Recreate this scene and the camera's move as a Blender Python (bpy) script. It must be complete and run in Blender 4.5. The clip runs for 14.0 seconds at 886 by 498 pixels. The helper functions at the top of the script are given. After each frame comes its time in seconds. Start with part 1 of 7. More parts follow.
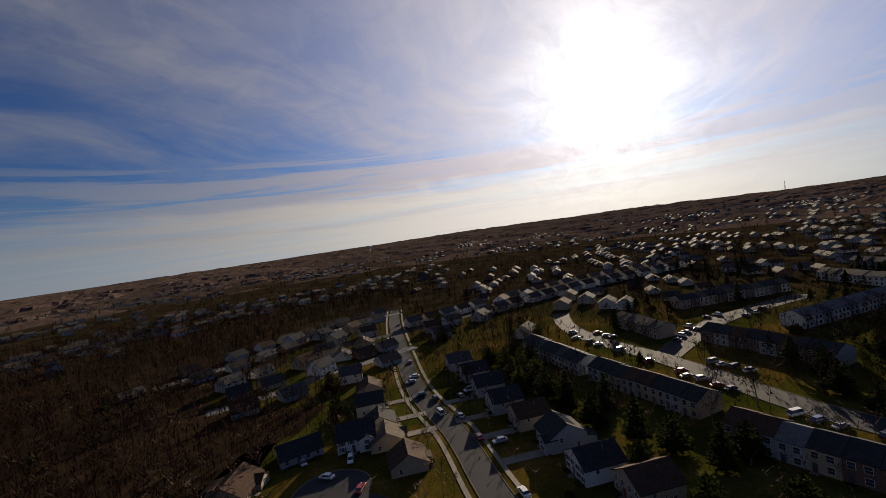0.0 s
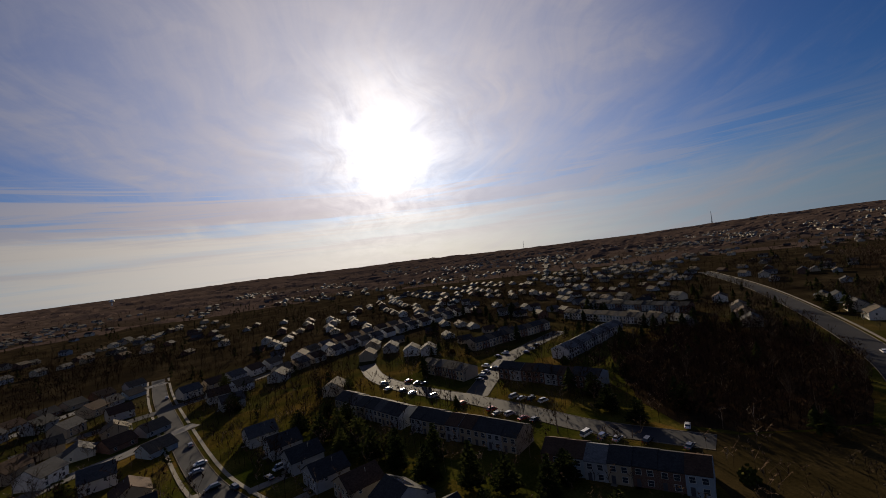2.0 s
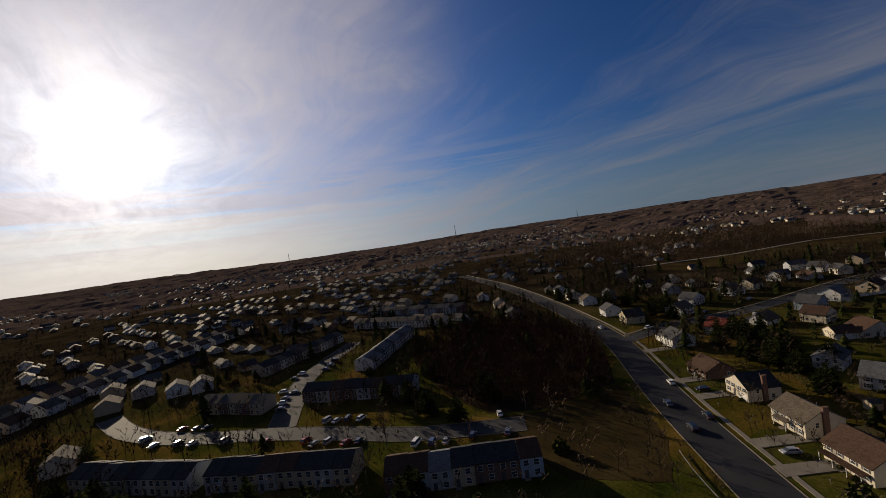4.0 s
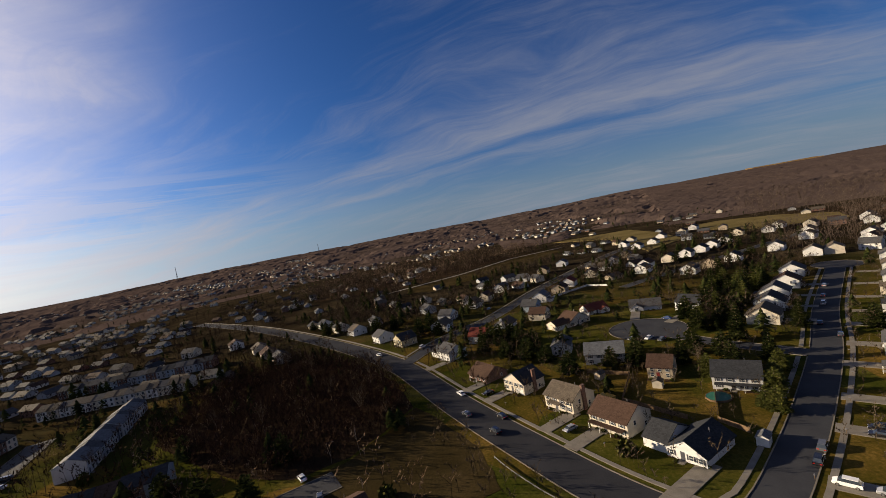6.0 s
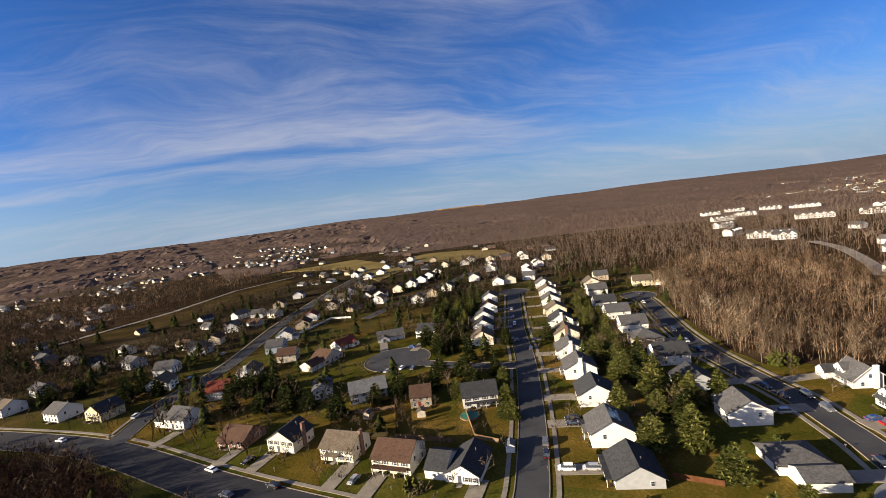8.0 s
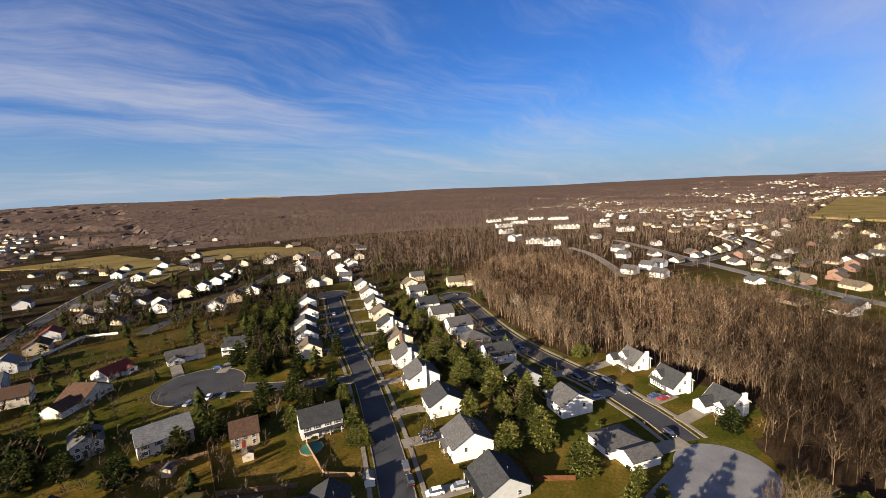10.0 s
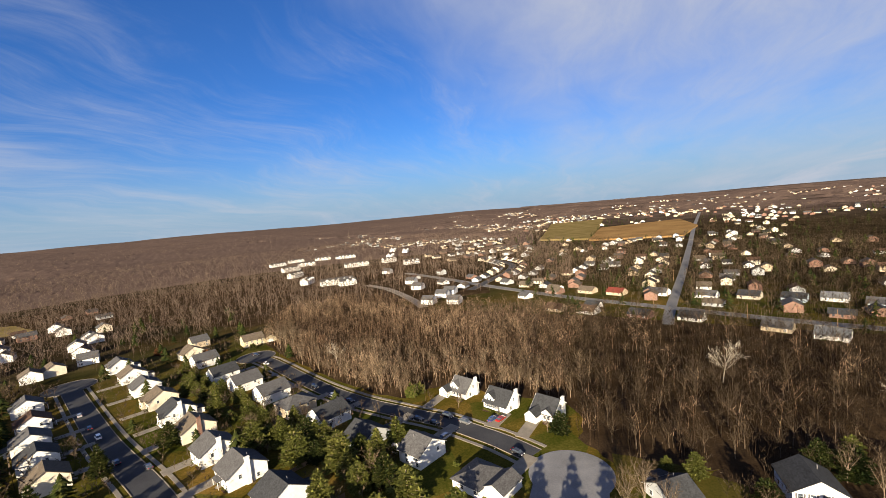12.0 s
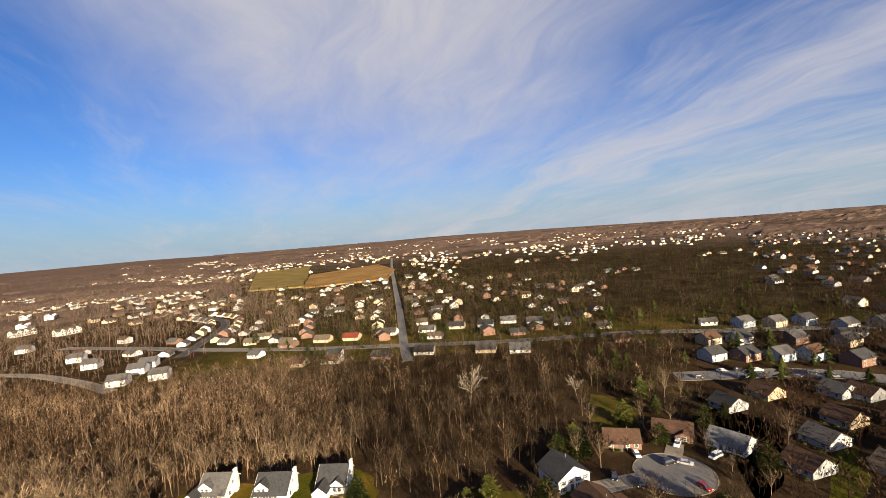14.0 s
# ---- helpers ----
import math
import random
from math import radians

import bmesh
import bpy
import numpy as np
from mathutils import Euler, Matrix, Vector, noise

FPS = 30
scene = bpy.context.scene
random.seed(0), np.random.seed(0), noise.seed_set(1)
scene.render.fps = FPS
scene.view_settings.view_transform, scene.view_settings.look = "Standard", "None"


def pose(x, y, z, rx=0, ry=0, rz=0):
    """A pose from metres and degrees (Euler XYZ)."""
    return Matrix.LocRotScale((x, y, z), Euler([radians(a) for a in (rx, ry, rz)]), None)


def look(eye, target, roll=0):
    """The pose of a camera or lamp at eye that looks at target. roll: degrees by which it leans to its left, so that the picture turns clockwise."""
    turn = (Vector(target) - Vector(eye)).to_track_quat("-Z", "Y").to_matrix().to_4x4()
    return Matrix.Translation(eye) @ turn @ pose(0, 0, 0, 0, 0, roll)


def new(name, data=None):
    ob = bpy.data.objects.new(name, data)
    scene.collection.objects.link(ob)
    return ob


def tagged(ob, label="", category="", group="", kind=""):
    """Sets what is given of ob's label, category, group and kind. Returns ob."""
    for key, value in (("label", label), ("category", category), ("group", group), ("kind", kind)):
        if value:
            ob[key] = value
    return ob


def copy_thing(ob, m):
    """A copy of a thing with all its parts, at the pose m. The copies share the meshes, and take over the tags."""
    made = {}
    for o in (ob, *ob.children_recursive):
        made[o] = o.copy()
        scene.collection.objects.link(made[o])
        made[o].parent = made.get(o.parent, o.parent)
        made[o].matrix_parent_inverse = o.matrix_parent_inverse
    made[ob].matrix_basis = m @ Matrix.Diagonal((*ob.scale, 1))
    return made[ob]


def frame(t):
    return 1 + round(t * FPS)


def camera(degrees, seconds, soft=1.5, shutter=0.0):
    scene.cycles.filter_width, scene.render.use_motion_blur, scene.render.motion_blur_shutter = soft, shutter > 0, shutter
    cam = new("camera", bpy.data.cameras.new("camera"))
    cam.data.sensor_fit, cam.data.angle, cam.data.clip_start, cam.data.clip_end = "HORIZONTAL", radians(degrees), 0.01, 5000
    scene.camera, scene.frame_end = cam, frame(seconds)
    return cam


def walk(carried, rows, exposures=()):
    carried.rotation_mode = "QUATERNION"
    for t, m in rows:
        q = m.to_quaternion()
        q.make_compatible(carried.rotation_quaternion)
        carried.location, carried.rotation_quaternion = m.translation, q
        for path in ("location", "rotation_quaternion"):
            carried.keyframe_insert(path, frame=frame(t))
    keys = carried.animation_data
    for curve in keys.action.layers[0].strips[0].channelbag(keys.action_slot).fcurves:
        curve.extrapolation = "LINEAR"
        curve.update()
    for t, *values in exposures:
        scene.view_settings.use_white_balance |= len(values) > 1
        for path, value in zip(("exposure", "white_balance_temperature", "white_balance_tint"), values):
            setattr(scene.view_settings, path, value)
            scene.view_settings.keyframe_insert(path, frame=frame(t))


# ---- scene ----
def fly(x, y, z, heading, pitch, roll):
    """A camera pose: metres, then degrees clockwise from +y, up from level, and lean."""
    a, p = radians(heading), radians(pitch)
    way = Vector((math.sin(a) * math.cos(p), math.cos(a) * math.cos(p), math.sin(p)))
    return look((x, y, z), Vector((x, y, z)) + way * 100, roll)


cam = camera(91.9, 14.0, soft=0.6)
PATH = [
    (0.0, fly(-0.00, 0.00, 63.43, 0.00, -1.97, -7.92)),
    (0.5, fly(-2.62, 1.91, 63.17, 7.64, -0.31, -7.79)),
    (1.0, fly(-5.56, 4.52, 63.22, 14.76, 0.56, -7.35)),
    (1.5, fly(-8.03, 7.74, 63.46, 21.41, 0.86, -7.08)),
    (2.0, fly(-10.74, 11.79, 63.93, 28.61, 0.95, -7.18)),
    (2.5, fly(-12.78, 16.56, 64.12, 36.25, 0.67, -7.32)),
    (3.0, fly(-14.41, 21.91, 64.33, 43.52, 0.15, -8.05)),
    (3.5, fly(-15.85, 27.36, 64.66, 51.40, -0.74, -8.20)),
    (4.0, fly(-16.74, 32.78, 64.95, 59.23, -1.68, -8.09)),
    (4.5, fly(-16.75, 38.09, 65.11, 66.79, -2.38, -8.06)),
    (5.0, fly(-15.48, 43.15, 64.81, 73.73, -2.54, -8.40)),
    (5.5, fly(-12.29, 47.98, 64.39, 82.34, -2.58, -8.51)),
    (6.0, fly(-8.83, 52.78, 65.17, 93.24, -2.80, -10.66)),
    (6.5, fly(-6.14, 57.66, 67.50, 102.96, -3.47, -12.12)),
    (7.0, fly(-3.74, 62.46, 69.90, 112.63, -4.37, -12.95)),
    (7.5, fly(-1.22, 65.24, 71.52, 121.71, -4.65, -10.43)),
    (8.0, fly(1.30, 66.80, 73.21, 129.56, -5.21, -7.38)),
    (8.5, fly(5.24, 67.78, 74.48, 137.20, -6.57, -5.40)),
    (9.0, fly(11.26, 67.70, 75.08, 143.87, -7.85, -3.45)),
    (9.5, fly(18.28, 66.87, 75.50, 150.08, -8.49, -2.27)),
    (10.0, fly(25.16, 65.62, 75.86, 156.31, -8.03, -2.72)),
    (10.5, fly(30.77, 64.27, 76.32, 163.05, -6.48, -5.40)),
    (11.0, fly(34.88, 62.92, 76.97, 169.92, -5.98, -6.08)),
    (11.5, fly(38.86, 60.59, 77.62, 177.39, -5.90, -5.49)),
    (12.0, fly(43.29, 57.56, 77.63, 185.49, -4.89, -5.14)),
    (12.5, fly(48.81, 52.33, 77.73, 195.58, -3.95, -6.65)),
    (13.0, fly(54.01, 47.40, 77.95, 205.75, -2.79, -5.51)),
    (13.5, fly(58.35, 42.82, 78.48, 214.87, -1.96, -3.77)),
    (14.0, fly(63.15, 37.21, 79.68, 224.67, -2.08, -4.90)),
]
walk(cam, PATH, exposures=((0, 0.47, 6500, 10), (2.5, 0.16, 6500, 10), (5, 0.41, 6500, 10), (6, 1.06, 6550, 10), (7, 1.61, 6400, 10), (8, 1.91, 6400, 10), (11.5, 2.0, 6400, 8), (12.5, 2.0, 6550, 7), (14, 2.06, 7200, 9)))

# ---- world and sun ----
SUN_AZ, SUN_EL = 22.6, 14.8

sun = new("sun", bpy.data.lights.new("sun", "SUN"))
sun.data.energy, sun.data.angle, sun.data.color = 4.9, radians(0.6), (1.0, 0.81, 0.57)
beam = Vector((math.sin(radians(SUN_AZ)) * math.cos(radians(SUN_EL)), math.cos(radians(SUN_AZ)) * math.cos(radians(SUN_EL)), math.sin(radians(SUN_EL))))
sun.matrix_world = look((0, 0, 300), Vector((0, 0, 300)) - beam)


class Nodes:
    """Short hand for building node trees."""

    def __init__(self, tree):
        self.tree = tree
        tree.nodes.clear()

    def add(self, kind, links=None, operation=""):
        n = self.tree.nodes.new("ShaderNode" + kind)
        if operation:
            n.operation = operation
        for k, v in (links or {}).items():
            self.put(n, k, v)
        return n

    def put(self, n, key, v):
        socket = n.inputs[key]
        if isinstance(v, bpy.types.NodeSocket):
            self.tree.links.new(v, socket)
        else:
            socket.default_value = v

    def math(self, op, a, b=0.0, clamp=False):
        n = self.add("Math", {0: a, 1: b}, operation=op)
        n.use_clamp = clamp
        return n.outputs[0]

    def noise(self, vec, scale, detail=4.0, rough=0.55, distort=0.0):
        n = self.add("TexNoise", {"Vector": vec, "Scale": scale, "Detail": detail, "Roughness": rough, "Distortion": distort})
        return n.outputs["Fac"]

    def ramp(self, fac, *stops):
        n = self.add("ValToRGB", {0: fac})
        els = n.color_ramp.elements
        while len(els) < len(stops):
            els.new(0.5)
        for e, (p, c) in zip(els, stops):
            e.position, e.color = p, (*c, 1) if len(c) == 3 else c
        return n.outputs[0]

    def mix(self, fac, a, b, blend="MIX"):
        n = self.add("Mix")
        n.data_type, n.blend_type = "RGBA", blend
        self.put(n, 0, fac), self.put(n, 6, a), self.put(n, 7, b)
        return n.outputs[2]

    def span(self, v, lo, hi, to_lo=0.0, to_hi=1.0):
        n = self.add("MapRange", {0: v, 1: lo, 2: hi, 3: to_lo, 4: to_hi})
        n.interpolation_type = "SMOOTHSTEP"
        return n.outputs[0]


world = bpy.data.worlds.new("sky")
scene.world = world
world.use_nodes = True
w = Nodes(world.node_tree)
sky = w.add("TexSky")
sky.sky_type, sky.sun_disc, sky.sun_elevation, sky.sun_rotation = "NISHITA", False, radians(SUN_EL), radians(SUN_AZ)
sky.altitude, sky.air_density, sky.dust_density, sky.ozone_density = 100, 1.0, 0.5, 3.0
coord = w.add("TexCoord").outputs["Generated"]
dx, dy, dz = w.add("SeparateXYZ", {0: coord}).outputs


def grey(v):
    return w.add("CombineColor", {0: v, 1: v, 2: v}).outputs[0]


def lobe(az, el, power):
    """Falls off round a direction of the sky."""
    a, e = radians(az), radians(el)
    d = w.add("VectorMath", {0: coord, 1: (math.sin(a) * math.cos(e), math.cos(a) * math.cos(e), math.sin(e))}, "DOT_PRODUCT").outputs["Value"]
    return w.math("POWER", w.math("MAXIMUM", d, 0.0), power)


# cirrus on a high layer, seen in perspective, combed by the wind
up = w.math("ADD", w.math("MAXIMUM", dz, 0.0), 0.16)
flat = w.add("CombineXYZ", {0: w.math("DIVIDE", dx, up), 1: w.math("DIVIDE", dy, up), 2: 0.0}).outputs[0]
along = w.add("VectorMath", {0: flat, 1: (0.415, 0.91, 0.0)}, "DOT_PRODUCT").outputs["Value"]
wave = w.math("MULTIPLY", w.math("SUBTRACT", w.noise(flat, 0.8, 2.0), 0.5), 0.9)
across = w.math("ADD", w.add("VectorMath", {0: flat, 1: (0.91, -0.415, 0.0)}, "DOT_PRODUCT").outputs["Value"], wave)
streak = w.add("CombineXYZ", {0: w.math("MULTIPLY", along, 0.55), 1: w.math("MULTIPLY", across, 1.7), 2: 0.0}).outputs[0]


def band(centre, width):
    """A long streak of cloud along the wind."""
    k = w.math("DIVIDE", w.math("SUBTRACT", across, centre), width)
    return w.math("POWER", 2.718, w.math("MULTIPLY", w.math("MULTIPLY", k, k), -1.0))


wisps = w.noise(streak, 0.8, 9.0, 0.60, 0.3)
fine = w.noise(streak, 3.4, 9.0, 0.68, 0.6)
broad = w.noise(flat, 0.55, 3.0, 0.5)
veils = w.math("ADD", w.math("MULTIPLY", lobe(25, 30, 5.0), 0.14), w.math("MULTIPLY", lobe(255, 12, 14.0), 0.16))
gaps = w.math("ADD", w.math("MULTIPLY", lobe(75, 32, 12.0), 0.10), w.math("MULTIPLY", lobe(165, 30, 30.0), 0.12))
cover = w.math("ADD", w.math("MULTIPLY", wisps, 0.62), w.math("ADD", w.math("MULTIPLY", fine, 0.26), w.math("MULTIPLY", broad, 0.30)))
bands = w.math("ADD", w.math("MULTIPLY", w.math("MULTIPLY", band(2.72, 0.26), w.span(along, -2.4, -0.5)), 0.14), w.math("ADD", w.math("MULTIPLY", band(3.3, 0.14), 0.13), w.math("MULTIPLY", band(-2.25, 0.2), 0.14)))
cover = w.math("SUBTRACT", w.math("ADD", cover, w.math("ADD", bands, veils)), gaps)
fibre = w.noise(w.add("CombineXYZ", {0: w.math("MULTIPLY", along, 0.5), 1: w.math("MULTIPLY", across, 4.5), 2: 1.7}).outputs[0], 1.2, 10.0, 0.7, 0.9)
cover = w.math("ADD", cover, w.math("MULTIPLY", w.math("SUBTRACT", fibre, 0.5), 0.20))
cloud = w.math("MULTIPLY", w.span(cover, 0.48, 0.95), 0.82)
# sheets of high cloud: one round the sun with a ragged lower edge, one opposite
ragged = w.math("SUBTRACT", w.noise(streak, 1.1, 8.0, 0.6, 0.4), 0.5)
soft = w.math("SUBTRACT", w.noise(flat, 0.7, 5.0, 0.5), 0.5)
edge = w.math("ADD", w.math("ADD", dz, w.math("MULTIPLY", dx, 0.10)), w.math("MULTIPLY", ragged, 0.24))
sun_sheet = w.math("MULTIPLY", w.span(w.math("ADD", w.math("SUBTRACT", w.math("ADD", lobe(20, 40, 2.5), w.math("MULTIPLY", lobe(-30, 36, 7.0), 0.22)), w.math("MULTIPLY", lobe(78, 28, 9.0), 0.24)), w.math("ADD", w.math("MULTIPLY", soft, 0.4), w.math("MULTIPLY", ragged, 0.3))), 0.22, 0.58), w.span(edge, 0.13, 0.24))
far_sheet = w.math("MULTIPLY", w.span(w.math("ADD", lobe(222, 38, 3.0), w.math("ADD", w.math("MULTIPLY", soft, 0.6), w.math("MULTIPLY", ragged, 0.5))), 0.30, 0.95), w.span(w.math("ADD", w.math("MULTIPLY", wisps, 0.6), w.math("MULTIPLY", fine, 0.4)), 0.30, 0.66, 0.55, 0.92))
sun_sheet = w.math("MULTIPLY", sun_sheet, w.span(w.math("ADD", w.math("MULTIPLY", fibre, 0.6), w.math("MULTIPLY", w.noise(streak, 2.0, 8.0, 0.62, 0.8), 0.4)), 0.36, 0.60, 0.78, 1.0))
sun_sheet = w.math("MULTIPLY", sun_sheet, w.span(w.noise(flat, 4.5, 7.0, 0.62, 0.4), 0.36, 0.60, 0.72, 1.0))
cloud = w.math("MAXIMUM", cloud, w.math("MAXIMUM", w.math("MULTIPLY", sun_sheet, w.math("ADD", 0.62, w.math("MULTIPLY", w.math("ADD", ragged, soft), 1.1), True)), far_sheet))
# cloud thinned towards the unseen zenith to weaken the fill light
cloud = w.math("MULTIPLY", cloud, w.span(dz, 0.55, 0.9, 1.0, 0.25))
# thin level streaks low over the horizon, seen edge on
low = w.add("CombineXYZ", {0: w.math("MULTIPLY", dx, 1.3), 1: w.math("MULTIPLY", dy, 1.3), 2: w.math("MULTIPLY", dz, 34.0)}).outputs[0]
streaks = w.math("MULTIPLY", w.span(w.noise(low, 1.0, 8.0, 0.62, 0.5), 0.42, 0.56), w.math("MULTIPLY", w.span(dz, 0.02, 0.06), w.span(dz, 0.15, 0.26, 1.0, 0.0)))
cloud = w.math("MAXIMUM", cloud, w.math("MULTIPLY", streaks, w.math("MULTIPLY", lobe(5, 6, 1.6), 1.0)))
# pale haze towards the horizon
haze = w.span(dz, -0.02, 0.27, 1.0, 0.0)
haze = w.math("MULTIPLY", w.math("MULTIPLY", haze, haze), 0.85)
# thin cloud and haze brighten round the sun
around = lobe(SUN_AZ, SUN_EL, 5.0)
patchy = w.math("ADD", 0.25, w.math("MULTIPLY", w.span(w.math("ADD", w.math("MULTIPLY", fine, 0.5), w.math("MULTIPLY", w.noise(flat, 2.2, 6.0, 0.6), 0.5)), 0.3, 0.7), 1.1))
veil = w.math("MULTIPLY", w.math("MULTIPLY", lobe(SUN_AZ, SUN_EL + 3, 9.0), 0.75), w.math("MULTIPLY", w.span(fibre, 0.38, 0.60, 0.88, 1.0), w.span(dz, 0.10, 0.22, 0.35, 1.0)))
glow = w.math("MULTIPLY", patchy, w.math("ADD", w.math("MULTIPLY", lobe(SUN_AZ, SUN_EL, 40.0), 9.0), w.math("ADD", w.math("MULTIPLY", lobe(SUN_AZ, SUN_EL, 120.0), 16.0), w.math("MULTIPLY", lobe(SUN_AZ, SUN_EL, 700.0), 40.0))))
blue = w.mix(1.0, sky.outputs[0], (0.42, 0.80, 1.45, 1), "MULTIPLY")
haze_col = w.mix(lobe(SUN_AZ, 4, 9.0), (0.60, 0.80, 1.06, 1), (1.15, 0.95, 0.70, 1))
hazy = w.mix(haze, blue, w.mix(1.0, haze_col, grey(w.math("ADD", 6.0, w.math("MULTIPLY", lobe(8, 4, 1.6), 7.0))), "MULTIPLY"))
cloud_col = w.mix(1.0, w.mix(lobe(SUN_AZ, 8, 3.0), (0.93, 0.945, 1.08, 1), (1.02, 0.91, 1.00, 1)), grey(w.math("ADD", 6.2, w.math("MULTIPLY", around, 3.6))), "MULTIPLY")
base = w.mix(cloud, hazy, cloud_col)
# a warm bank of thin cloud low under the sheet, with frayed streaks along its top
bank_top = w.math("ADD", w.math("ADD", dz, w.math("MULTIPLY", ragged, 0.07)), w.math("MULTIPLY", w.math("SUBTRACT", w.noise(low, 0.8, 8.0, 0.62, 0.6), 0.5), 0.10))
bank = w.math("MULTIPLY", w.span(bank_top, 0.085, 0.135, 1.0, 0.0), w.math("MULTIPLY", w.math("MULTIPLY", lobe(0, 4, 3.0), 0.92), w.span(w.noise(low, 1.1, 8.0, 0.62, 0.6), 0.40, 0.58, 0.58, 1.0)))
base = w.mix(bank, base, w.mix(1.0, (1.08, 0.99, 0.89, 1), grey(w.math("ADD", 8.4, w.math("MULTIPLY", lobe(SUN_AZ, 4, 4.0), 4.6))), "MULTIPLY"))
base = w.mix(veil, base, (11.5, 10.4, 10.4, 1))
base = w.mix(1.0, base, grey(w.math("ADD", 1.0, w.math("MULTIPLY", lobe(SUN_AZ, SUN_EL, 4.0), 1.0))), "MULTIPLY")
lit = w.mix(1.0, base, w.mix(1.0, (1.0, 0.95, 0.86, 1), grey(glow), "MULTIPLY"), "ADD")
w.add("OutputWorld", {0: w.add("Background", {0: lit, 1: 0.025}).outputs[0]})

# ---- materials ----
MATS = {}


def material(name, build):
    """A named node material, built once: build(n, position) gives colour, roughness, height of the relief and its strength."""
    if name in MATS:
        return MATS[name]
    m = bpy.data.materials.new(name)
    m.use_nodes = True
    n = Nodes(m.node_tree)
    pos = n.add("NewGeometry").outputs["Position"]
    col, rough, height, strength, *more = build(n, pos)
    shader = n.add("BsdfPrincipled", {"Base Color": col, "Roughness": rough, "Specular IOR Level": 0.0 if isinstance(rough, float) and rough > 0.87 else 0.08})
    for key, v in (more[0] if more else {}).items():
        n.put(shader, key, v)
    if height is not None:
        bump = n.add("Bump", {"Strength": strength, "Distance": 0.05, "Height": height})
        n.put(shader, "Normal", bump.outputs[0])
    n.add("OutputMaterial", {0: shader.outputs[0]})
    MATS[name] = m
    return m


def rgb(c):
    return (*c, 1)


def tint(c, f):
    return tuple(min(1, v * f) for v in c)


def siding(name, c):
    """Painted horizontal lap siding with faint dirt, darker along each lap's lower edge."""
    def build(n, pos):
        z = n.add("SeparateXYZ", {0: pos}).outputs[2]
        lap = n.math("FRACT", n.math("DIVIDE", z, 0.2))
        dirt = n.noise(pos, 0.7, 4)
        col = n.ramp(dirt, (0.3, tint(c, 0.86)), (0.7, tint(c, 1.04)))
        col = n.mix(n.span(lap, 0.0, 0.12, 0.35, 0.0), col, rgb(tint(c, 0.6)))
        return col, 0.55, lap, 0.5
    return material(name, build)


def shingles(name, c):
    """Asphalt shingles: courses, single tabs and weather streaks."""
    def build(n, pos):
        tabs = n.add("TexVoronoi", {"Vector": n.add("Mapping", {0: pos, 3: (2.2, 2.2, 5.0)}).outputs[0], "Scale": 1.0}).outputs["Color"]
        grey = n.add("RGBToBW", {0: tabs}).outputs[0]
        streaks = n.noise(pos, 0.45, 5)
        col = n.ramp(n.math("ADD", n.math("MULTIPLY", grey, 0.5), n.math("MULTIPLY", streaks, 0.5)), (0.2, tint(c, 0.62)), (0.55, c), (0.8, tint(c, 1.3)))
        z = n.add("SeparateXYZ", {0: pos}).outputs[2]
        return col, 0.8, n.math("FRACT", n.math("DIVIDE", z, 0.14)), 0.3, {"Specular IOR Level": 0.05}
    return material(name, build)


def mottled(name, a, b, scale, rough=0.9, relief=0.4, c=None, grain=None, sheen=None):
    """Two or three colours blended at two scales."""
    def build(n, pos):
        big = n.noise(pos, scale, 5, 0.6)
        small = n.noise(pos, scale * (grain or 14), 4, 0.65)
        f = n.math("ADD", n.math("MULTIPLY", big, 0.6), n.math("MULTIPLY", small, 0.4))
        stops = [(0.36, a), (0.62, b)] if c is None else [(0.34, a), (0.5, b), (0.66, c)]
        return n.ramp(f, *stops), rough, small, relief, {} if sheen is None else {"Specular IOR Level": sheen}
    return material(name, build)


def by_island(name, cols, rough=0.9):
    """A colour for every loose piece, with a slow change across the place."""
    def build(n, pos):
        r = n.add("NewGeometry").outputs["Random Per Island"]
        slow = n.math("MULTIPLY", n.math("SUBTRACT", n.noise(pos, 0.018, 3), 0.5), 0.9)
        crowns = n.math("MULTIPLY", n.math("SUBTRACT", n.noise(pos, 0.13, 2), 0.5), 1.25)
        f = n.math("ADD", n.math("ADD", n.math("MULTIPLY", r, 0.55), 0.25), n.math("ADD", slow, crowns))
        stops = [(i / max(1, len(cols) - 1) * 0.85 + 0.1, c) for i, c in enumerate(cols)]
        return n.ramp(f, *stops), rough, None, 0
    return material(name, build)


def gloss(name, c, rough, metal=0.0, coat=0.0):
    def build(n, pos):
        d = n.noise(pos, 1.3, 4)
        return n.ramp(d, (0.3, tint(c, 0.9)), (0.7, tint(c, 1.05))), rough, None, 0, {"Metallic": metal, "Coat Weight": coat, "Specular IOR Level": 0.5}
    return material(name, build)


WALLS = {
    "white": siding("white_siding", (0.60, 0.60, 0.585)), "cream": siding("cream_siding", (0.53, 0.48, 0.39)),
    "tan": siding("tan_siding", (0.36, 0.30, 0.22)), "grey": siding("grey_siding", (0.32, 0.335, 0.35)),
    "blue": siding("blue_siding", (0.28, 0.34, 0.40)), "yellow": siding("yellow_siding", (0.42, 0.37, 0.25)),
}


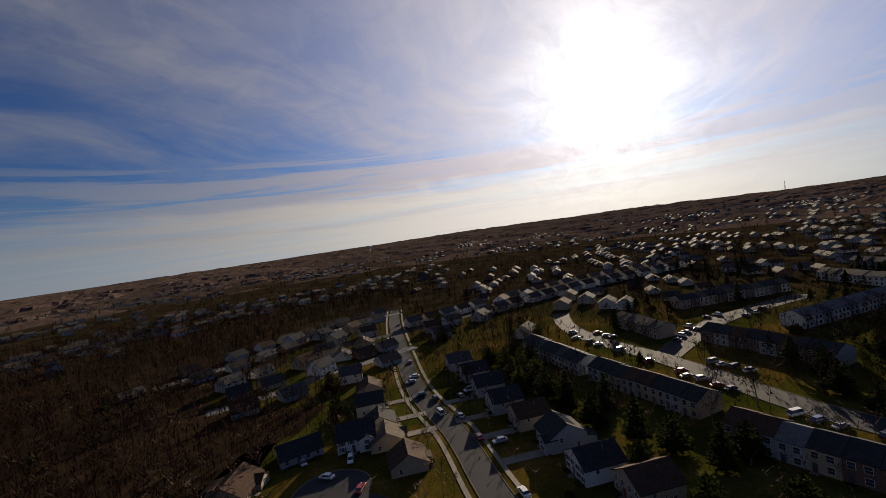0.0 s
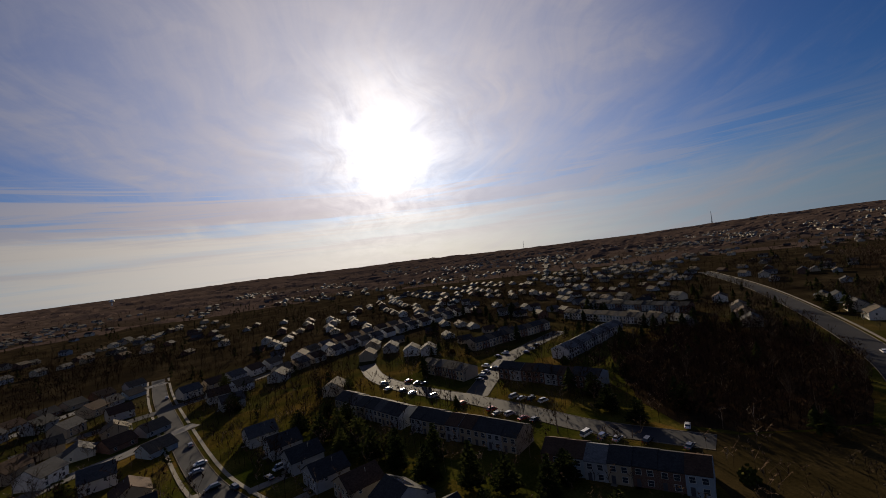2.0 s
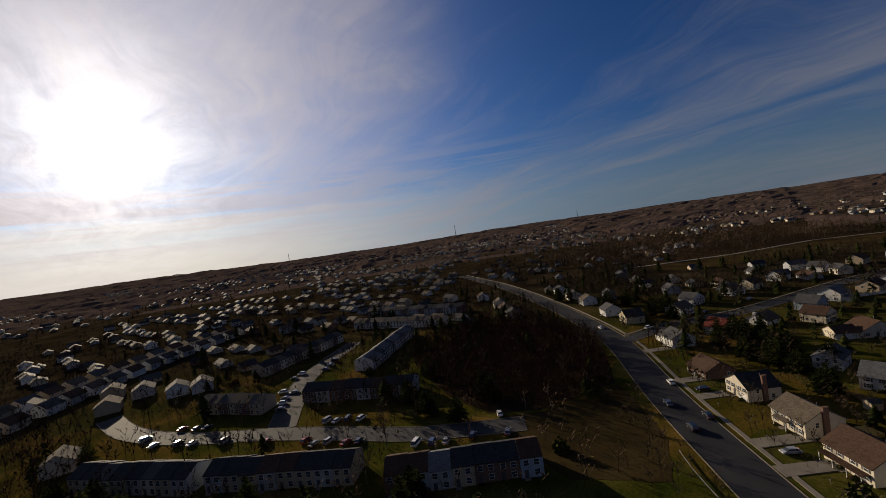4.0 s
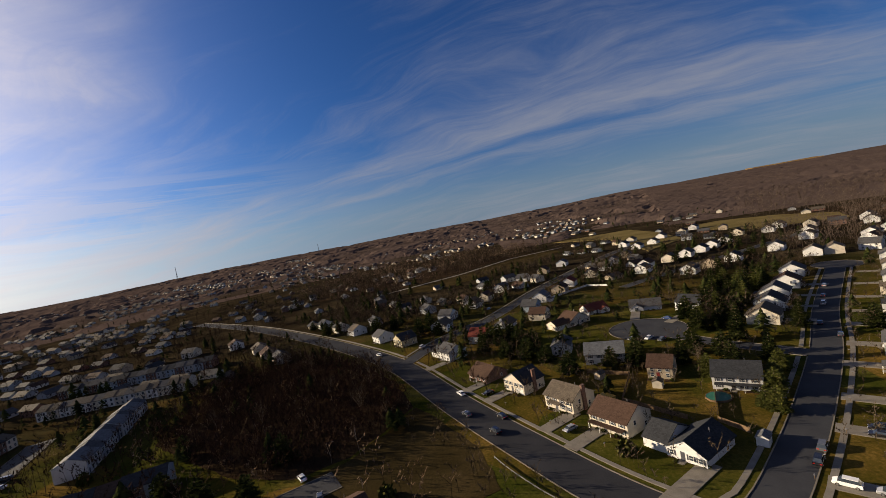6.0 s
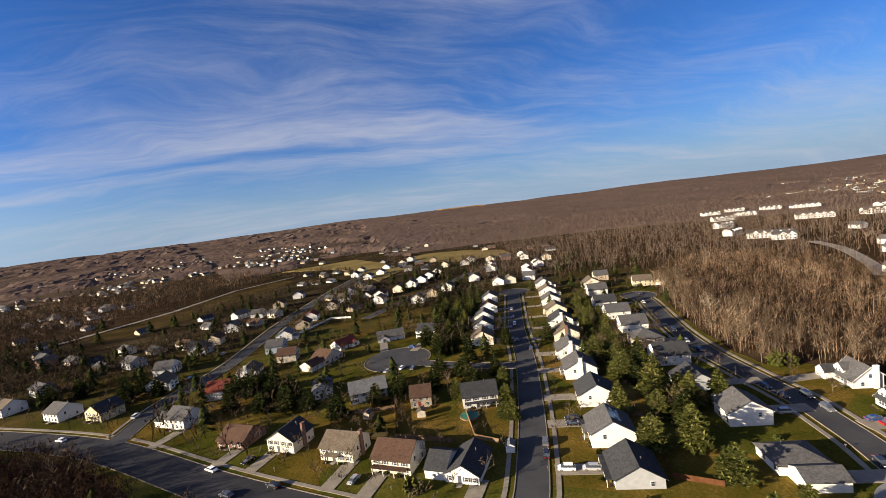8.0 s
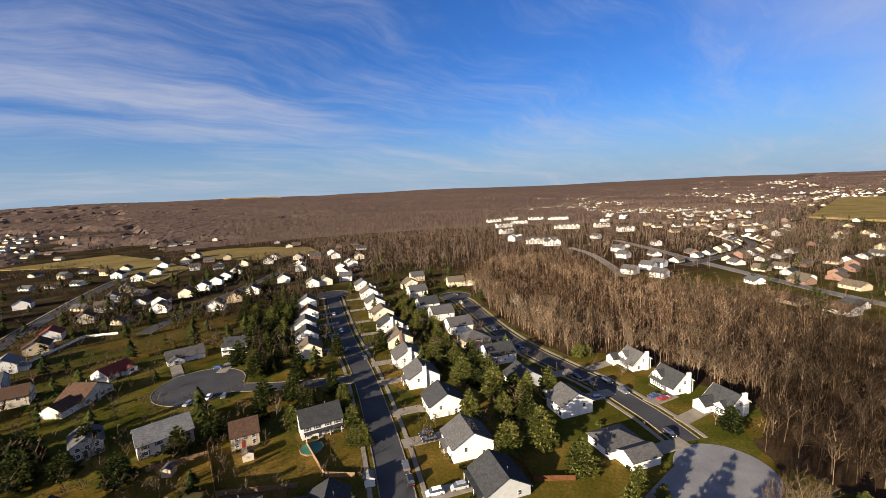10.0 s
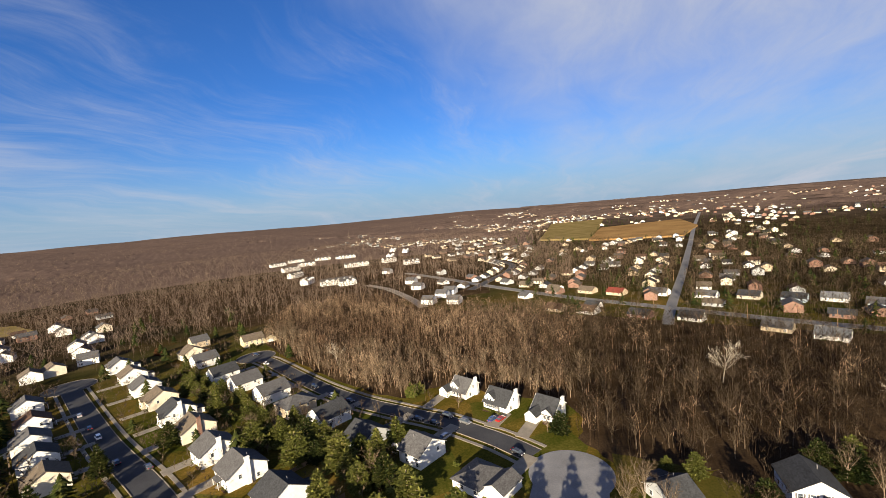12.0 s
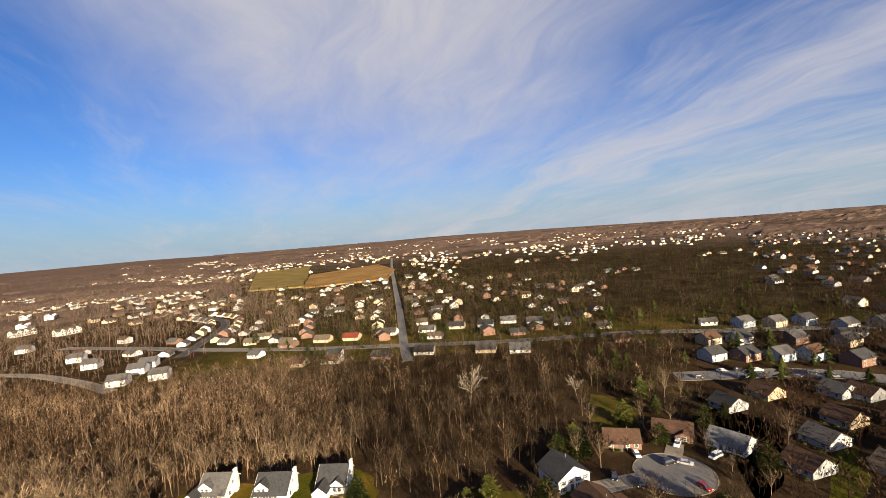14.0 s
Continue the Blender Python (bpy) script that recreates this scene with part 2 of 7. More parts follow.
def brick_wall(n, pos):
    b = n.add("TexBrick", {"Vector": n.add("Mapping", {0: pos, 1: (0, 0, 0), 2: (radians(90), 0, radians(20))}).outputs[0], "Color1": (0.105, 0.060, 0.047, 1), "Color2": (0.145, 0.084, 0.064, 1), "Mortar": (0.20, 0.18, 0.155, 1), "Scale": 3.0, "Mortar Size": 0.012})
    stain = n.noise(pos, 0.8, 4)
    return n.mix(n.span(stain, 0.4, 0.8, 0.0, 0.4), b.outputs[0], (0.2, 0.1, 0.08, 1)), 0.9, b.outputs["Fac"], -0.3


WALLS["brick"] = material("red_brick", brick_wall)
ROOFS = {
    "grey": shingles("grey_shingles", (0.064, 0.064, 0.067)), "dark": shingles("charcoal_shingles", (0.032, 0.034, 0.038)),
    "brown": shingles("brown_shingles", (0.060, 0.037, 0.027)), "tan": shingles("weathered_tan_shingles", (0.088, 0.073, 0.057)),
    "pale": shingles("pale_grey_shingles", (0.115, 0.120, 0.127)), "red": shingles("rust_red_shingles", (0.12, 0.032, 0.024)),
}
TRIM = gloss("white_trim_paint", (0.55, 0.55, 0.53), 0.5)
GLASS = gloss("window_glass", (0.035, 0.045, 0.06), 0.06, 0.0, 0.6)
DOORS = {"red": gloss("red_door_paint", (0.16, 0.025, 0.02), 0.4), "dark": gloss("dark_door_paint", (0.06, 0.06, 0.07), 0.4)}
CHIMNEY = WALLS["brick"]
WOOD = mottled("weathered_wood", (0.096, 0.060, 0.036), (0.180, 0.126, 0.078), 1.2)
ASPHALT = mottled("worn_asphalt", (0.030, 0.031, 0.036), (0.050, 0.052, 0.057), 0.09, 0.78, 0.2, grain=40, sheen=0.05)
# the wide road's asphalt, a darker tone than the other streets
DARK_ASPHALT = mottled("darker_asphalt", (0.021, 0.022, 0.026), (0.035, 0.036, 0.041), 0.07, 0.82, 0.2, grain=40, sheen=0.05)
PALE_ASPHALT = mottled("pale_worn_or_glare_asphalt", (0.075, 0.075, 0.077), (0.12, 0.118, 0.119), 0.05, 0.75, 0.2, grain=30, sheen=0.25)
CONCRETE = mottled("pale_concrete", (0.125, 0.110, 0.090), (0.190, 0.172, 0.142), 0.35, 0.75, 0.2, sheen=0.25)
KERB = mottled("kerb_concrete", (0.135, 0.118, 0.092), (0.195, 0.175, 0.142), 0.8)
LAWN = mottled("winter_lawn", (0.026, 0.028, 0.006), (0.054, 0.046, 0.011), 0.06, 1.0, 0.8, (0.102, 0.070, 0.024), 25)
LITTER = mottled("leaf_litter", (0.015, 0.010, 0.006), (0.030, 0.020, 0.012), 0.08, 1.0, 0.9, (0.058, 0.040, 0.023), 20)
DRYGRASS = mottled("dry_meadow_grass", (0.020, 0.015, 0.006), (0.035, 0.026, 0.011), 0.05, 1.0, 0.9, (0.066, 0.046, 0.020), 30)
PASTURE = mottled("pale_pasture", (0.085, 0.066, 0.025), (0.130, 0.102, 0.042), 0.03, 1.0, 0.6, (0.170, 0.130, 0.058), 30)
STUBBLE = mottled("stubble_field", (0.115, 0.070, 0.030), (0.175, 0.108, 0.046), 0.02, 1.0, 0.5, (0.215, 0.145, 0.062), 30)
PALE_SLAB = mottled("pale_grey_slab", (0.100, 0.102, 0.109), (0.160, 0.162, 0.170), 0.12, 0.75, 0.2, grain=20, sheen=0.25)
MULCH = mottled("dark_mulch", (0.030, 0.018, 0.013), (0.060, 0.039, 0.027), 0.5, 1.0, 0.5)
BARK = mottled("grey_brown_bark", (0.085, 0.065, 0.046), (0.21, 0.168, 0.124), 0.6)
PALE_BARK = mottled("pale_sycamore_bark", (0.20, 0.175, 0.14), (0.34, 0.31, 0.26), 0.6)
TWIGS = by_island("bare_twigs", [(0.022, 0.015, 0.010), (0.055, 0.040, 0.026), (0.110, 0.085, 0.056)])
WOODS = by_island("bare_woods", [(0.014, 0.009, 0.006), (0.066, 0.043, 0.027), (0.142, 0.098, 0.064), (0.300, 0.224, 0.152)])
# brighter and more purple than near woods: distance haze put into the colour
FAR_WOODS = by_island("hazed_far_woods", [(0.060, 0.043, 0.034), (0.085, 0.063, 0.049), (0.108, 0.081, 0.062), (0.160, 0.124, 0.095)])
MID_WOODS = by_island("hazel_bare_woods", [(0.022, 0.016, 0.011), (0.042, 0.030, 0.020), (0.066, 0.049, 0.032), (0.110, 0.085, 0.057)])
# darker copies of twigs and bark: shade over the south-western woods, put into colour
SHADED_WOODS = by_island("shaded_bare_woods", [(0.005, 0.0035, 0.0025), (0.015, 0.0105, 0.007), (0.031, 0.022, 0.014), (0.085, 0.067, 0.046)])
SHADED_BARK = mottled("shaded_bark", (0.035, 0.026, 0.018), (0.085, 0.066, 0.048), 0.6)
# reddish thicket brown; on sun-side woods its darkness stands in for backlit shade
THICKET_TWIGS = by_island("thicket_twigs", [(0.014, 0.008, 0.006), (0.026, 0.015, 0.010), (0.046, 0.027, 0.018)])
# canopy brown shifted to mauve, painting aerial haze over far hills
def canopy_look(n, pos):
    fine, mid, big = n.noise(pos, 0.55, 6, 0.75), n.noise(pos, 0.09, 5, 0.65), n.noise(pos, 0.006, 3)
    f = n.math("ADD", n.math("MULTIPLY", fine, 0.5), n.math("ADD", n.math("MULTIPLY", mid, 0.35), n.math("MULTIPLY", big, 0.15)))
    return n.ramp(f, (0.36, (0.058, 0.041, 0.035)), (0.5, (0.080, 0.058, 0.049)), (0.64, (0.110, 0.082, 0.069))), 1.0, fine, 1.0


CANOPY = material("hazed_leafless_canopy", canopy_look)
NEEDLES = by_island("pine_needles", [(0.036, 0.044, 0.011), (0.064, 0.070, 0.017), (0.098, 0.096, 0.025)])
DARK_NEEDLES = by_island("dark_conifer_needles", [(0.008, 0.013, 0.005), (0.020, 0.026, 0.008), (0.046, 0.049, 0.014)])
SHRUB = by_island("shrub_leaves", [(0.022, 0.030, 0.006), (0.040, 0.046, 0.011), (0.064, 0.060, 0.017)])
RUSSET = by_island("russet_leaves", [(0.040, 0.019, 0.010), (0.072, 0.034, 0.017), (0.105, 0.056, 0.028)])
RUBBER = gloss("black_rubber", (0.02, 0.02, 0.02), 0.8)
CHROME = gloss("wheel_metal", (0.5, 0.5, 0.5), 0.35, 0.9)
STEEL = gloss("galvanised_steel", (0.20, 0.20, 0.21), 0.55, 0.6)
SOLAR = gloss("solar_cells", (0.012, 0.018, 0.05), 0.15, 0.0, 0.8)
LAMP_RED = gloss("tail_lamp_red", (0.45, 0.02, 0.015), 0.25, 0.0, 0.7)
LAMP_CLEAR = gloss("headlamp_clear", (0.75, 0.76, 0.78), 0.12, 0.0, 0.8)


# ---- mesh helpers ----
def mesh_of(name, bm, mat):
    me = bpy.data.meshes.new(name)
    bm.to_mesh(me)
    bm.free()
    me.materials.append(mat)
    return me


def part(name, bm, mat, parent=None, label=""):
    """Links a bmesh as one mesh object under a thing or a part."""
    me = bm if isinstance(bm, bpy.types.Mesh) else mesh_of(name, bm, mat)
    ob = new(name, me)
    ob.parent = parent
    return tagged(ob, label)


def raw(name, verts, faces, mat):
    me = bpy.data.meshes.new(name)
    me.from_pydata(verts, [], faces)
    me.update()
    me.materials.append(mat)
    return me


def box(bm, x0, y0, z0, x1, y1, z1):
    v = [bm.verts.new(p) for p in ((x0, y0, z0), (x1, y0, z0), (x1, y1, z0), (x0, y1, z0), (x0, y0, z1), (x1, y0, z1), (x1, y1, z1), (x0, y1, z1))]
    for f in ((3, 2, 1, 0), (4, 5, 6, 7), (0, 1, 5, 4), (1, 2, 6, 5), (2, 3, 7, 6), (3, 0, 4, 7)):
        bm.faces.new([v[i] for i in f])
    return bm


def prism(bm, outline, a, b, axis):
    """An outline in a plane, pushed from a to b along axis ('x': outline in y, z; 'y': in x, z)."""
    def at(p, s):
        return (s, p[0], p[1]) if axis == "x" else (p[0], s, p[1])
    lo = [bm.verts.new(at(p, a)) for p in outline]
    hi = [bm.verts.new(at(p, b)) for p in outline]
    bm.faces.new(lo), bm.faces.new(hi[::-1])
    for i in range(len(outline)):
        j = (i + 1) % len(outline)
        bm.faces.new((lo[j], lo[i], hi[i], hi[j]))
    bmesh.ops.recalc_face_normals(bm, faces=bm.faces)
    return bm


def tube(verts, faces, p, q, r0, r1, sides):
    """Adds a tapered stick from p to q to lists of points and faces."""
    way = (q - p).normalized()
    side = way.orthogonal().normalized()
    other = way.cross(side)
    base = len(verts)
    for c, r in ((p, r0), (q, r1)):
        for i in range(sides):
            a = 2 * math.pi * i / sides
            verts.append(c + (side * math.cos(a) + other * math.sin(a)) * r)
    for i in range(sides):
        j = (i + 1) % sides
        faces.append((base + i, base + j, base + sides + j, base + sides + i))


def smooth_line(points, step=5.0):
    """A soft line through points of the plan."""
    pts = [Vector((*p, 0)) for p in points]
    out = []
    for i in range(len(pts) - 1):
        p0, p1, p2, p3 = pts[max(0, i - 1)], pts[i], pts[i + 1], pts[min(len(pts) - 1, i + 2)]
        k = max(2, int((p2 - p1).length / step))
        for j in range(k):
            t = j / k
            out.append(0.5 * ((2 * p1) + (p2 - p0) * t + (2 * p0 - 5 * p1 + 4 * p2 - p3) * t * t + (3 * p1 - p0 - 3 * p2 + p3) * t ** 3))
    out.append(pts[-1])
    return out


def ribbon(line, left, right, z0, z1):
    """A raised strip along a line, between two offsets to its left (positive) side."""
    verts, faces = [], []
    for i, p in enumerate(line):
        d = (line[min(i + 1, len(line) - 1)] - line[max(i - 1, 0)]).normalized()
        n = Vector((-d.y, d.x, 0))
        for o, z in ((left, z0), (left, z1), (right, z1), (right, z0)):
            verts.append(p + n * o + Vector((0, 0, z)))
    for i in range(len(line) - 1):
        a, b = 4 * i, 4 * i + 4
        for k in range(3):
            faces.append((a + k, a + k + 1, b + k + 1, b + k))
    n = len(verts)
    faces += [(0, 3, 2, 1), (n - 4, n - 3, n - 2, n - 1)]
    return verts, faces


def disc(cx, cy, r, z0, z1, r_in=0.0, k=40):
    verts, faces = [], []
    for i in range(k):
        a = 2 * math.pi * i / k
        c, s = math.cos(a), math.sin(a)
        verts += [(cx + r * c, cy + r * s, z0), (cx + r * c, cy + r * s, z1), (cx + r_in * c, cy + r_in * s, z1)]
    for i in range(k):
        a, b = 3 * i, 3 * ((i + 1) % k)
        faces += [(a, b, b + 1, a + 1), (a + 1, b + 1, b + 2, a + 2)]
    return verts, faces


def near_line(line, x, y):
    return min((p.x - x) ** 2 + (p.y - y) ** 2 for p in line) ** 0.5


# ---- ground ----
RISE = ((-180, -0.2), (-135, -0.3), (-105, -0.8), (-60, -0.6), (-25, -0.5), (0, -0.2), (25, -0.25), (50, -0.4), (70, -0.1), (95, -0.05), (125, 0.0), (150, -0.1), (180, -0.2))


def land_z(x, y):
    """Level in the middle, low wooded hills towards the horizon."""
    r = math.hypot(x, y)
    if r < 700:
        return 0.0
    az = math.degrees(math.atan2(x, y))
    for (a, e), (b, f) in zip(RISE, RISE[1:]):
        if a <= az <= b:
            u = (az - a) / (b - a)
            el = e + (f - e) * u * u * (3 - 2 * u)
            break
    top = 68 + 4600 * math.tan(radians(el))
    t = min(1.0, (r - 700) / 3700)
    roll = (7 * noise.noise(Vector((x / 500, y / 500, 3))) + 12 * noise.noise(Vector((x / 1100, y / 1100, 8)))) * min(1, (r - 700) / 900)
    return top * t * t * (3 - 2 * t) + roll


verts, faces = [], []
rings = [0.0]
while rings[-1] < 4850:
    rings.append(rings[-1] + max(25.0, rings[-1] * 0.075))
SEG = 180
verts.append((0, 0, 0))
for r in rings[1:]:
    for i in range(SEG):
        a = 2 * math.pi * i / SEG
        x, y = r * math.cos(a), r * math.sin(a)
        verts.append((x, y, land_z(x, y)))
for i in range(SEG):
    faces.append((0, 1 + i, 1 + (i + 1) % SEG))
for k in range(len(rings) - 2):
    for i in range(SEG):
        j = (i + 1) % SEG
        a, b = 1 + k * SEG, 1 + (k + 1) * SEG
        faces.append((a + i, b + i, b + j, a + j))


def ground_look(n, pos):
    big, mid, small = n.noise(pos, 0.004, 4), n.noise(pos, 0.05, 5, 0.6), n.noise(pos, 1.2, 5, 0.65)
    f = n.math("ADD", n.math("MULTIPLY", mid, 0.6), n.math("MULTIPLY", small, 0.4))
    near = n.ramp(f, (0.36, (0.021, 0.025, 0.006)), (0.46, (0.048, 0.043, 0.010)), (0.54, (0.074, 0.056, 0.016)), (0.62, (0.125, 0.086, 0.030)))
    plots = n.add("RGBToBW", {0: n.add("TexVoronoi", {"Vector": n.add("Mapping", {0: pos, 2: (0, 0, radians(41))}).outputs[0], "Scale": 0.042}).outputs["Color"]}).outputs[0]
    near = n.mix(n.span(plots, 0.25, 0.75), n.mix(1.0, near, (0.72, 0.92, 0.62, 1), "MULTIPLY"), n.mix(1.0, near, (1.18, 1.06, 0.80, 1), "MULTIPLY"))
    # far ground darkened in its colour for the shade of trees on it
    far = n.ramp(n.noise(pos, 0.03, 5, 0.7), (0.32, (0.012, 0.009, 0.006)), (0.5, (0.025, 0.019, 0.011)), (0.68, (0.048, 0.037, 0.021)))
    # farthest ground tinted mauve, haze painted to match the canopy
    woods = n.ramp(n.noise(n.add("Mapping", {0: pos, 3: (1, 1, 4)}).outputs[0], 0.011, 10, 0.8), (0.38, (0.030, 0.021, 0.018)), (0.5, (0.064, 0.047, 0.039)), (0.62, (0.105, 0.080, 0.066)))
    way = n.add("VectorMath", {0: pos}, "LENGTH").outputs["Value"]
    plain = n.mix(n.span(way, 180, 420), near, far)
    return n.mix(n.span(way, 900, 1500), plain, woods), 1.0, small, 0.6


GROUND = material("lawn_and_scrub", ground_look)
ground = new("ground", raw("ground", verts, faces, GROUND))
tagged(ground, "winter lawns and brown scrub running out to low hills", "ground", kind="structure")


def dense(outline, step):
    """The outline's corners with further points between them."""
    out = []
    for (ax, ay), (bx, by) in zip(outline, outline[1:] + outline[:1]):
        k = max(1, int(math.hypot(bx - ax, by - ay) / step))
        out += [(ax + (bx - ax) * i / k, ay + (by - ay) * i / k) for i in range(k)]
    return out


def patch(name, outline, mat, label, z=0.04, category="ground"):
    """A flat piece of the plan inside an outline, with a thin edge."""
    bm = bmesh.new()
    line = [Vector((x + 1.5 * noise.noise(Vector((x, y, 5))), y + 1.5 * noise.noise(Vector((x, y, 9))), 0)) for x, y in dense(outline, 4.0)]
    top = [bm.verts.new((p.x, p.y, z + land_z(p.x, p.y))) for p in line]
    low = [bm.verts.new((p.x, p.y, -0.1)) for p in line]
    f = bm.faces.new(top)
    for i in range(len(line)):
        j = (i + 1) % len(line)
        bm.faces.new((low[i], low[j], top[j], top[i]))
    bmesh.ops.triangulate(bm, faces=[f])
    bmesh.ops.recalc_face_normals(bm, faces=bm.faces)
    return tagged(part(name, bm, mat), label, category, kind="structure")


WOOD_EAST = ((146, -246), (120, -204), (94.5, -169.5), (77.5, -148), (60, -129.5), (48, -121), (38, -128), (27, -129), (13, -115), (0, -107), (-14, -96), (-15, -84), (-8, -73), (-13, -56), (-18, -48), (-40, -48), (-95, -44), (-122, -34), (-148, -28), (-184, -36), (-222, -62), (-206, -96), (-176, -130), (-150, -150), (-118, -178), (-80, -214), (-30, -245), (20, -285), (60, -330), (105, -350), (150, -320))
WOOD_PALE = ((146, -246), (120, -204), (94.5, -169.5), (77.5, -148), (60, -129.5), (48, -121), (38, -128), (27, -129), (13, -115), (0, -107), (-14, -96), (-40, -150), (-60, -232), (-30, -245), (20, -285), (60, -330), (105, -350), (150, -320))
WOOD_SHADED = ((-14, -96), (-15, -84), (-8, -73), (-13, -56), (-18, -48), (-40, -48), (-95, -44), (-122, -34), (-148, -28), (-184, -36), (-222, -62), (-206, -96), (-176, -130), (-150, -150), (-118, -178), (-80, -214), (-60, -232), (-40, -150))
LAWN_EDGE = ((-14, -62), (-27, -54), (-40, -40), (-34, -33), (-24, -39), (-11, -53))
LAWN_WEST = ((-84, -38), (-94, -46), (-118, -58), (-122, -42), (-108, -32), (-92, -30))
GLADES = (LAWN_EDGE, LAWN_WEST)
THICKET = ((118, 102), (124, 86), (140, 74), (153, 66), (172, 71), (190, 77), (216, 89), (240, 106), (262, 140), (244, 168), (206, 178), (168, 172), (142, 142), (126, 122))
WEST_WOOD = ((-40, 60), (-56, 98), (-80, 108), (-76, 140), (-60, 152), (-56, 176), (-92, 180), (-140, 214), (-230, 240), (-330, 330), (-420, 300), (-330, 120), (-190, 40), (-120, 30))
patch("forest_floor", WOOD_EAST, LITTER, "brown leaf litter under bare woods")
SCRUB_FLOOR = ((-24, -42), (-30, -18), (-46, 6), (-58, 14), (-84, 16), (-104, 18), (-124, 12), (-140, -20), (-128, -62), (-95, -44), (-40, -48))
patch("forest_floor", SCRUB_FLOOR, LITTER, "leaf litter and rough grass round gardens", 0.045)
patch("forest_floor", ((-46, 6), (-52, 26), (-118, 26), (-150, 32), (-178, -16), (-140, -20), (-124, 12), (-84, 16)), LITTER, "leaf litter and rough grass between gardens", 0.05)
patch("forest_floor", ((-118, 27), (-150, 33), (-178, -15), (-142, -20), (-148, -30), (-184, -37), (-222, -63), (-238, -76), (-268, -24), (-300, 30), (-322, 74), (-200, 43), (-122, 35)), LITTER, "leaf litter and rough grass round western houses", 0.035)
patch("forest_floor", THICKET, LITTER, "brown leaf litter under a bare thicket")
patch("forest_floor", WEST_WOOD, LITTER, "dark leaf litter under bare woods")
WEST_FLOOR = ((-52, 30), (-58, 96), (-84, 112), (-80, 168), (-120, 172), (-130, 205), (-100, 250), (-130, 330), (-240, 560), (-480, 480), (-600, 300), (-560, 140), (-360, 60), (-200, 44), (-120, 36))
patch("forest_floor", WEST_FLOOR, LITTER, "dark leaf litter under western woods", 0.03)
patch("lawn", LAWN_EDGE, LAWN, "strip of rough grass at the edge of woods", 0.07)
patch("lawn", LAWN_WEST, LAWN, "green lawn between woods and houses", 0.07)
patch("meadow", ((92, 44), (112, 46), (140, 58), (152, 65), (139, 73), (122, 86), (116, 98), (100, 88), (86, 66)), DRYGRASS, "rough dry grass beside the wide road", 0.05)
FAR_FLOOR = [(690 * math.sin(radians(a)), 690 * math.cos(radians(a))) for a in range(124, 188, 4)] + [(r * math.sin(radians(a)), r * math.cos(radians(a))) for a, r in ((186, 330), (180, 325), (172, 335), (160, 345), (150, 340), (140, 470), (135, 560), (128, 580))]
patch("forest_floor", FAR_FLOOR, LITTER, "brown leaf litter under wide bare woods", 0.03)
SLOPE = ((452, 48), (472, 76), (505, 72), (551, 2), (630, -84), (646, -150), (598, -150), (540, -86), (488, -14))
FAR_WOOD = ((522, 92), (560, 12), (642, -76), (664, -150), (800, -150), (950, 0), (900, 200), (700, 260), (560, 200))
HIGH_FIELD = ((430, -186), (520, -212), (640, -236), (760, -190), (730, -320), (600, -296), (480, -258))
FAR_FIELD = ((440, -318), (520, -316), (600, -336), (600, -390), (540, -424), (450, -424), (400, -384))
patch("forest_floor", ((522, 92), (560, 12), (642, -76), (662, -150), (680, -100), (688, 0), (668, 130), (640, 215), (560, 200)), LITTER, "brown leaf litter under woods behind a meadow", 0.035)
patch("meadow", SLOPE, DRYGRASS, "open grassy slope behind the gardens", 0.06)
patch("meadow", HIGH_FIELD, PASTURE, "sloping dry grass field between houses", 0.8)
patch("meadow", FAR_FIELD, PASTURE, "dry grass clearing at the edge of the woods", 0.06)
patch("track", ((500, 96), (549, 4), (628, -82), (650, -170), (656, -168), (634, -80), (555, 8), (506, 100)), CONCRETE, "pale dirt track along a cleared strip", 0.12)
patch("stubble_field", ((3050, -2500), (3300, -2650), (3000, -2950), (2780, -2800)), STUBBLE, "pale field on a far hillside", 16.0)
patch("stubble_field", ((-300, -700), (-430, -620), (-560, -760), (-660, -960), (-440, -940)), STUBBLE, "orange brown stubble field", 3.0)
patch("meadow", ((-240, -800), (-310, -720), (-440, -950), (-600, -1250), (-430, -1250)), PASTURE, "pale green winter field", 3.0)

# ---- roads ----
ROADS, EDGES = [], []


def road(name, points, width, label, kerbs=True, walk_side=(), mat=None, category="road"):
    """An asphalt strip with raised kerbs and, on the sides named, a concrete footway behind a verge."""
    line = [p + Vector((0, 0, land_z(p.x, p.y) + (1.2 if p.length > 700 else 0.0))) for p in smooth_line(points)]
    ROADS.append((line, width))
    h = width / 2
    lift = 0.05 + 0.004 * len(ROADS)
    tagged(new(name, raw(name, *ribbon(line, h, -h, -0.05, lift), mat or ASPHALT)), label, category, kind="structure")
    EDGES.append((line, h, kerbs, walk_side))
    return line


def turning_circle(cx, cy, r, label, mat=None, kerb=True):
    lift = 0.06 + 0.004 * len(ROADS)
    ROADS.append(([Vector((cx, cy, 0))], 2 * r))
    tagged(new("road", raw("road", *disc(cx, cy, r, -0.05, lift), mat or ASPHALT)), label, "road", kind="structure")
    ring = [Vector((cx + r * math.cos(k * math.pi / 24), cy + r * math.sin(k * math.pi / 24), 0)) for k in range(49)]
    EDGES.append((ring, 0.0, kerb, ()))


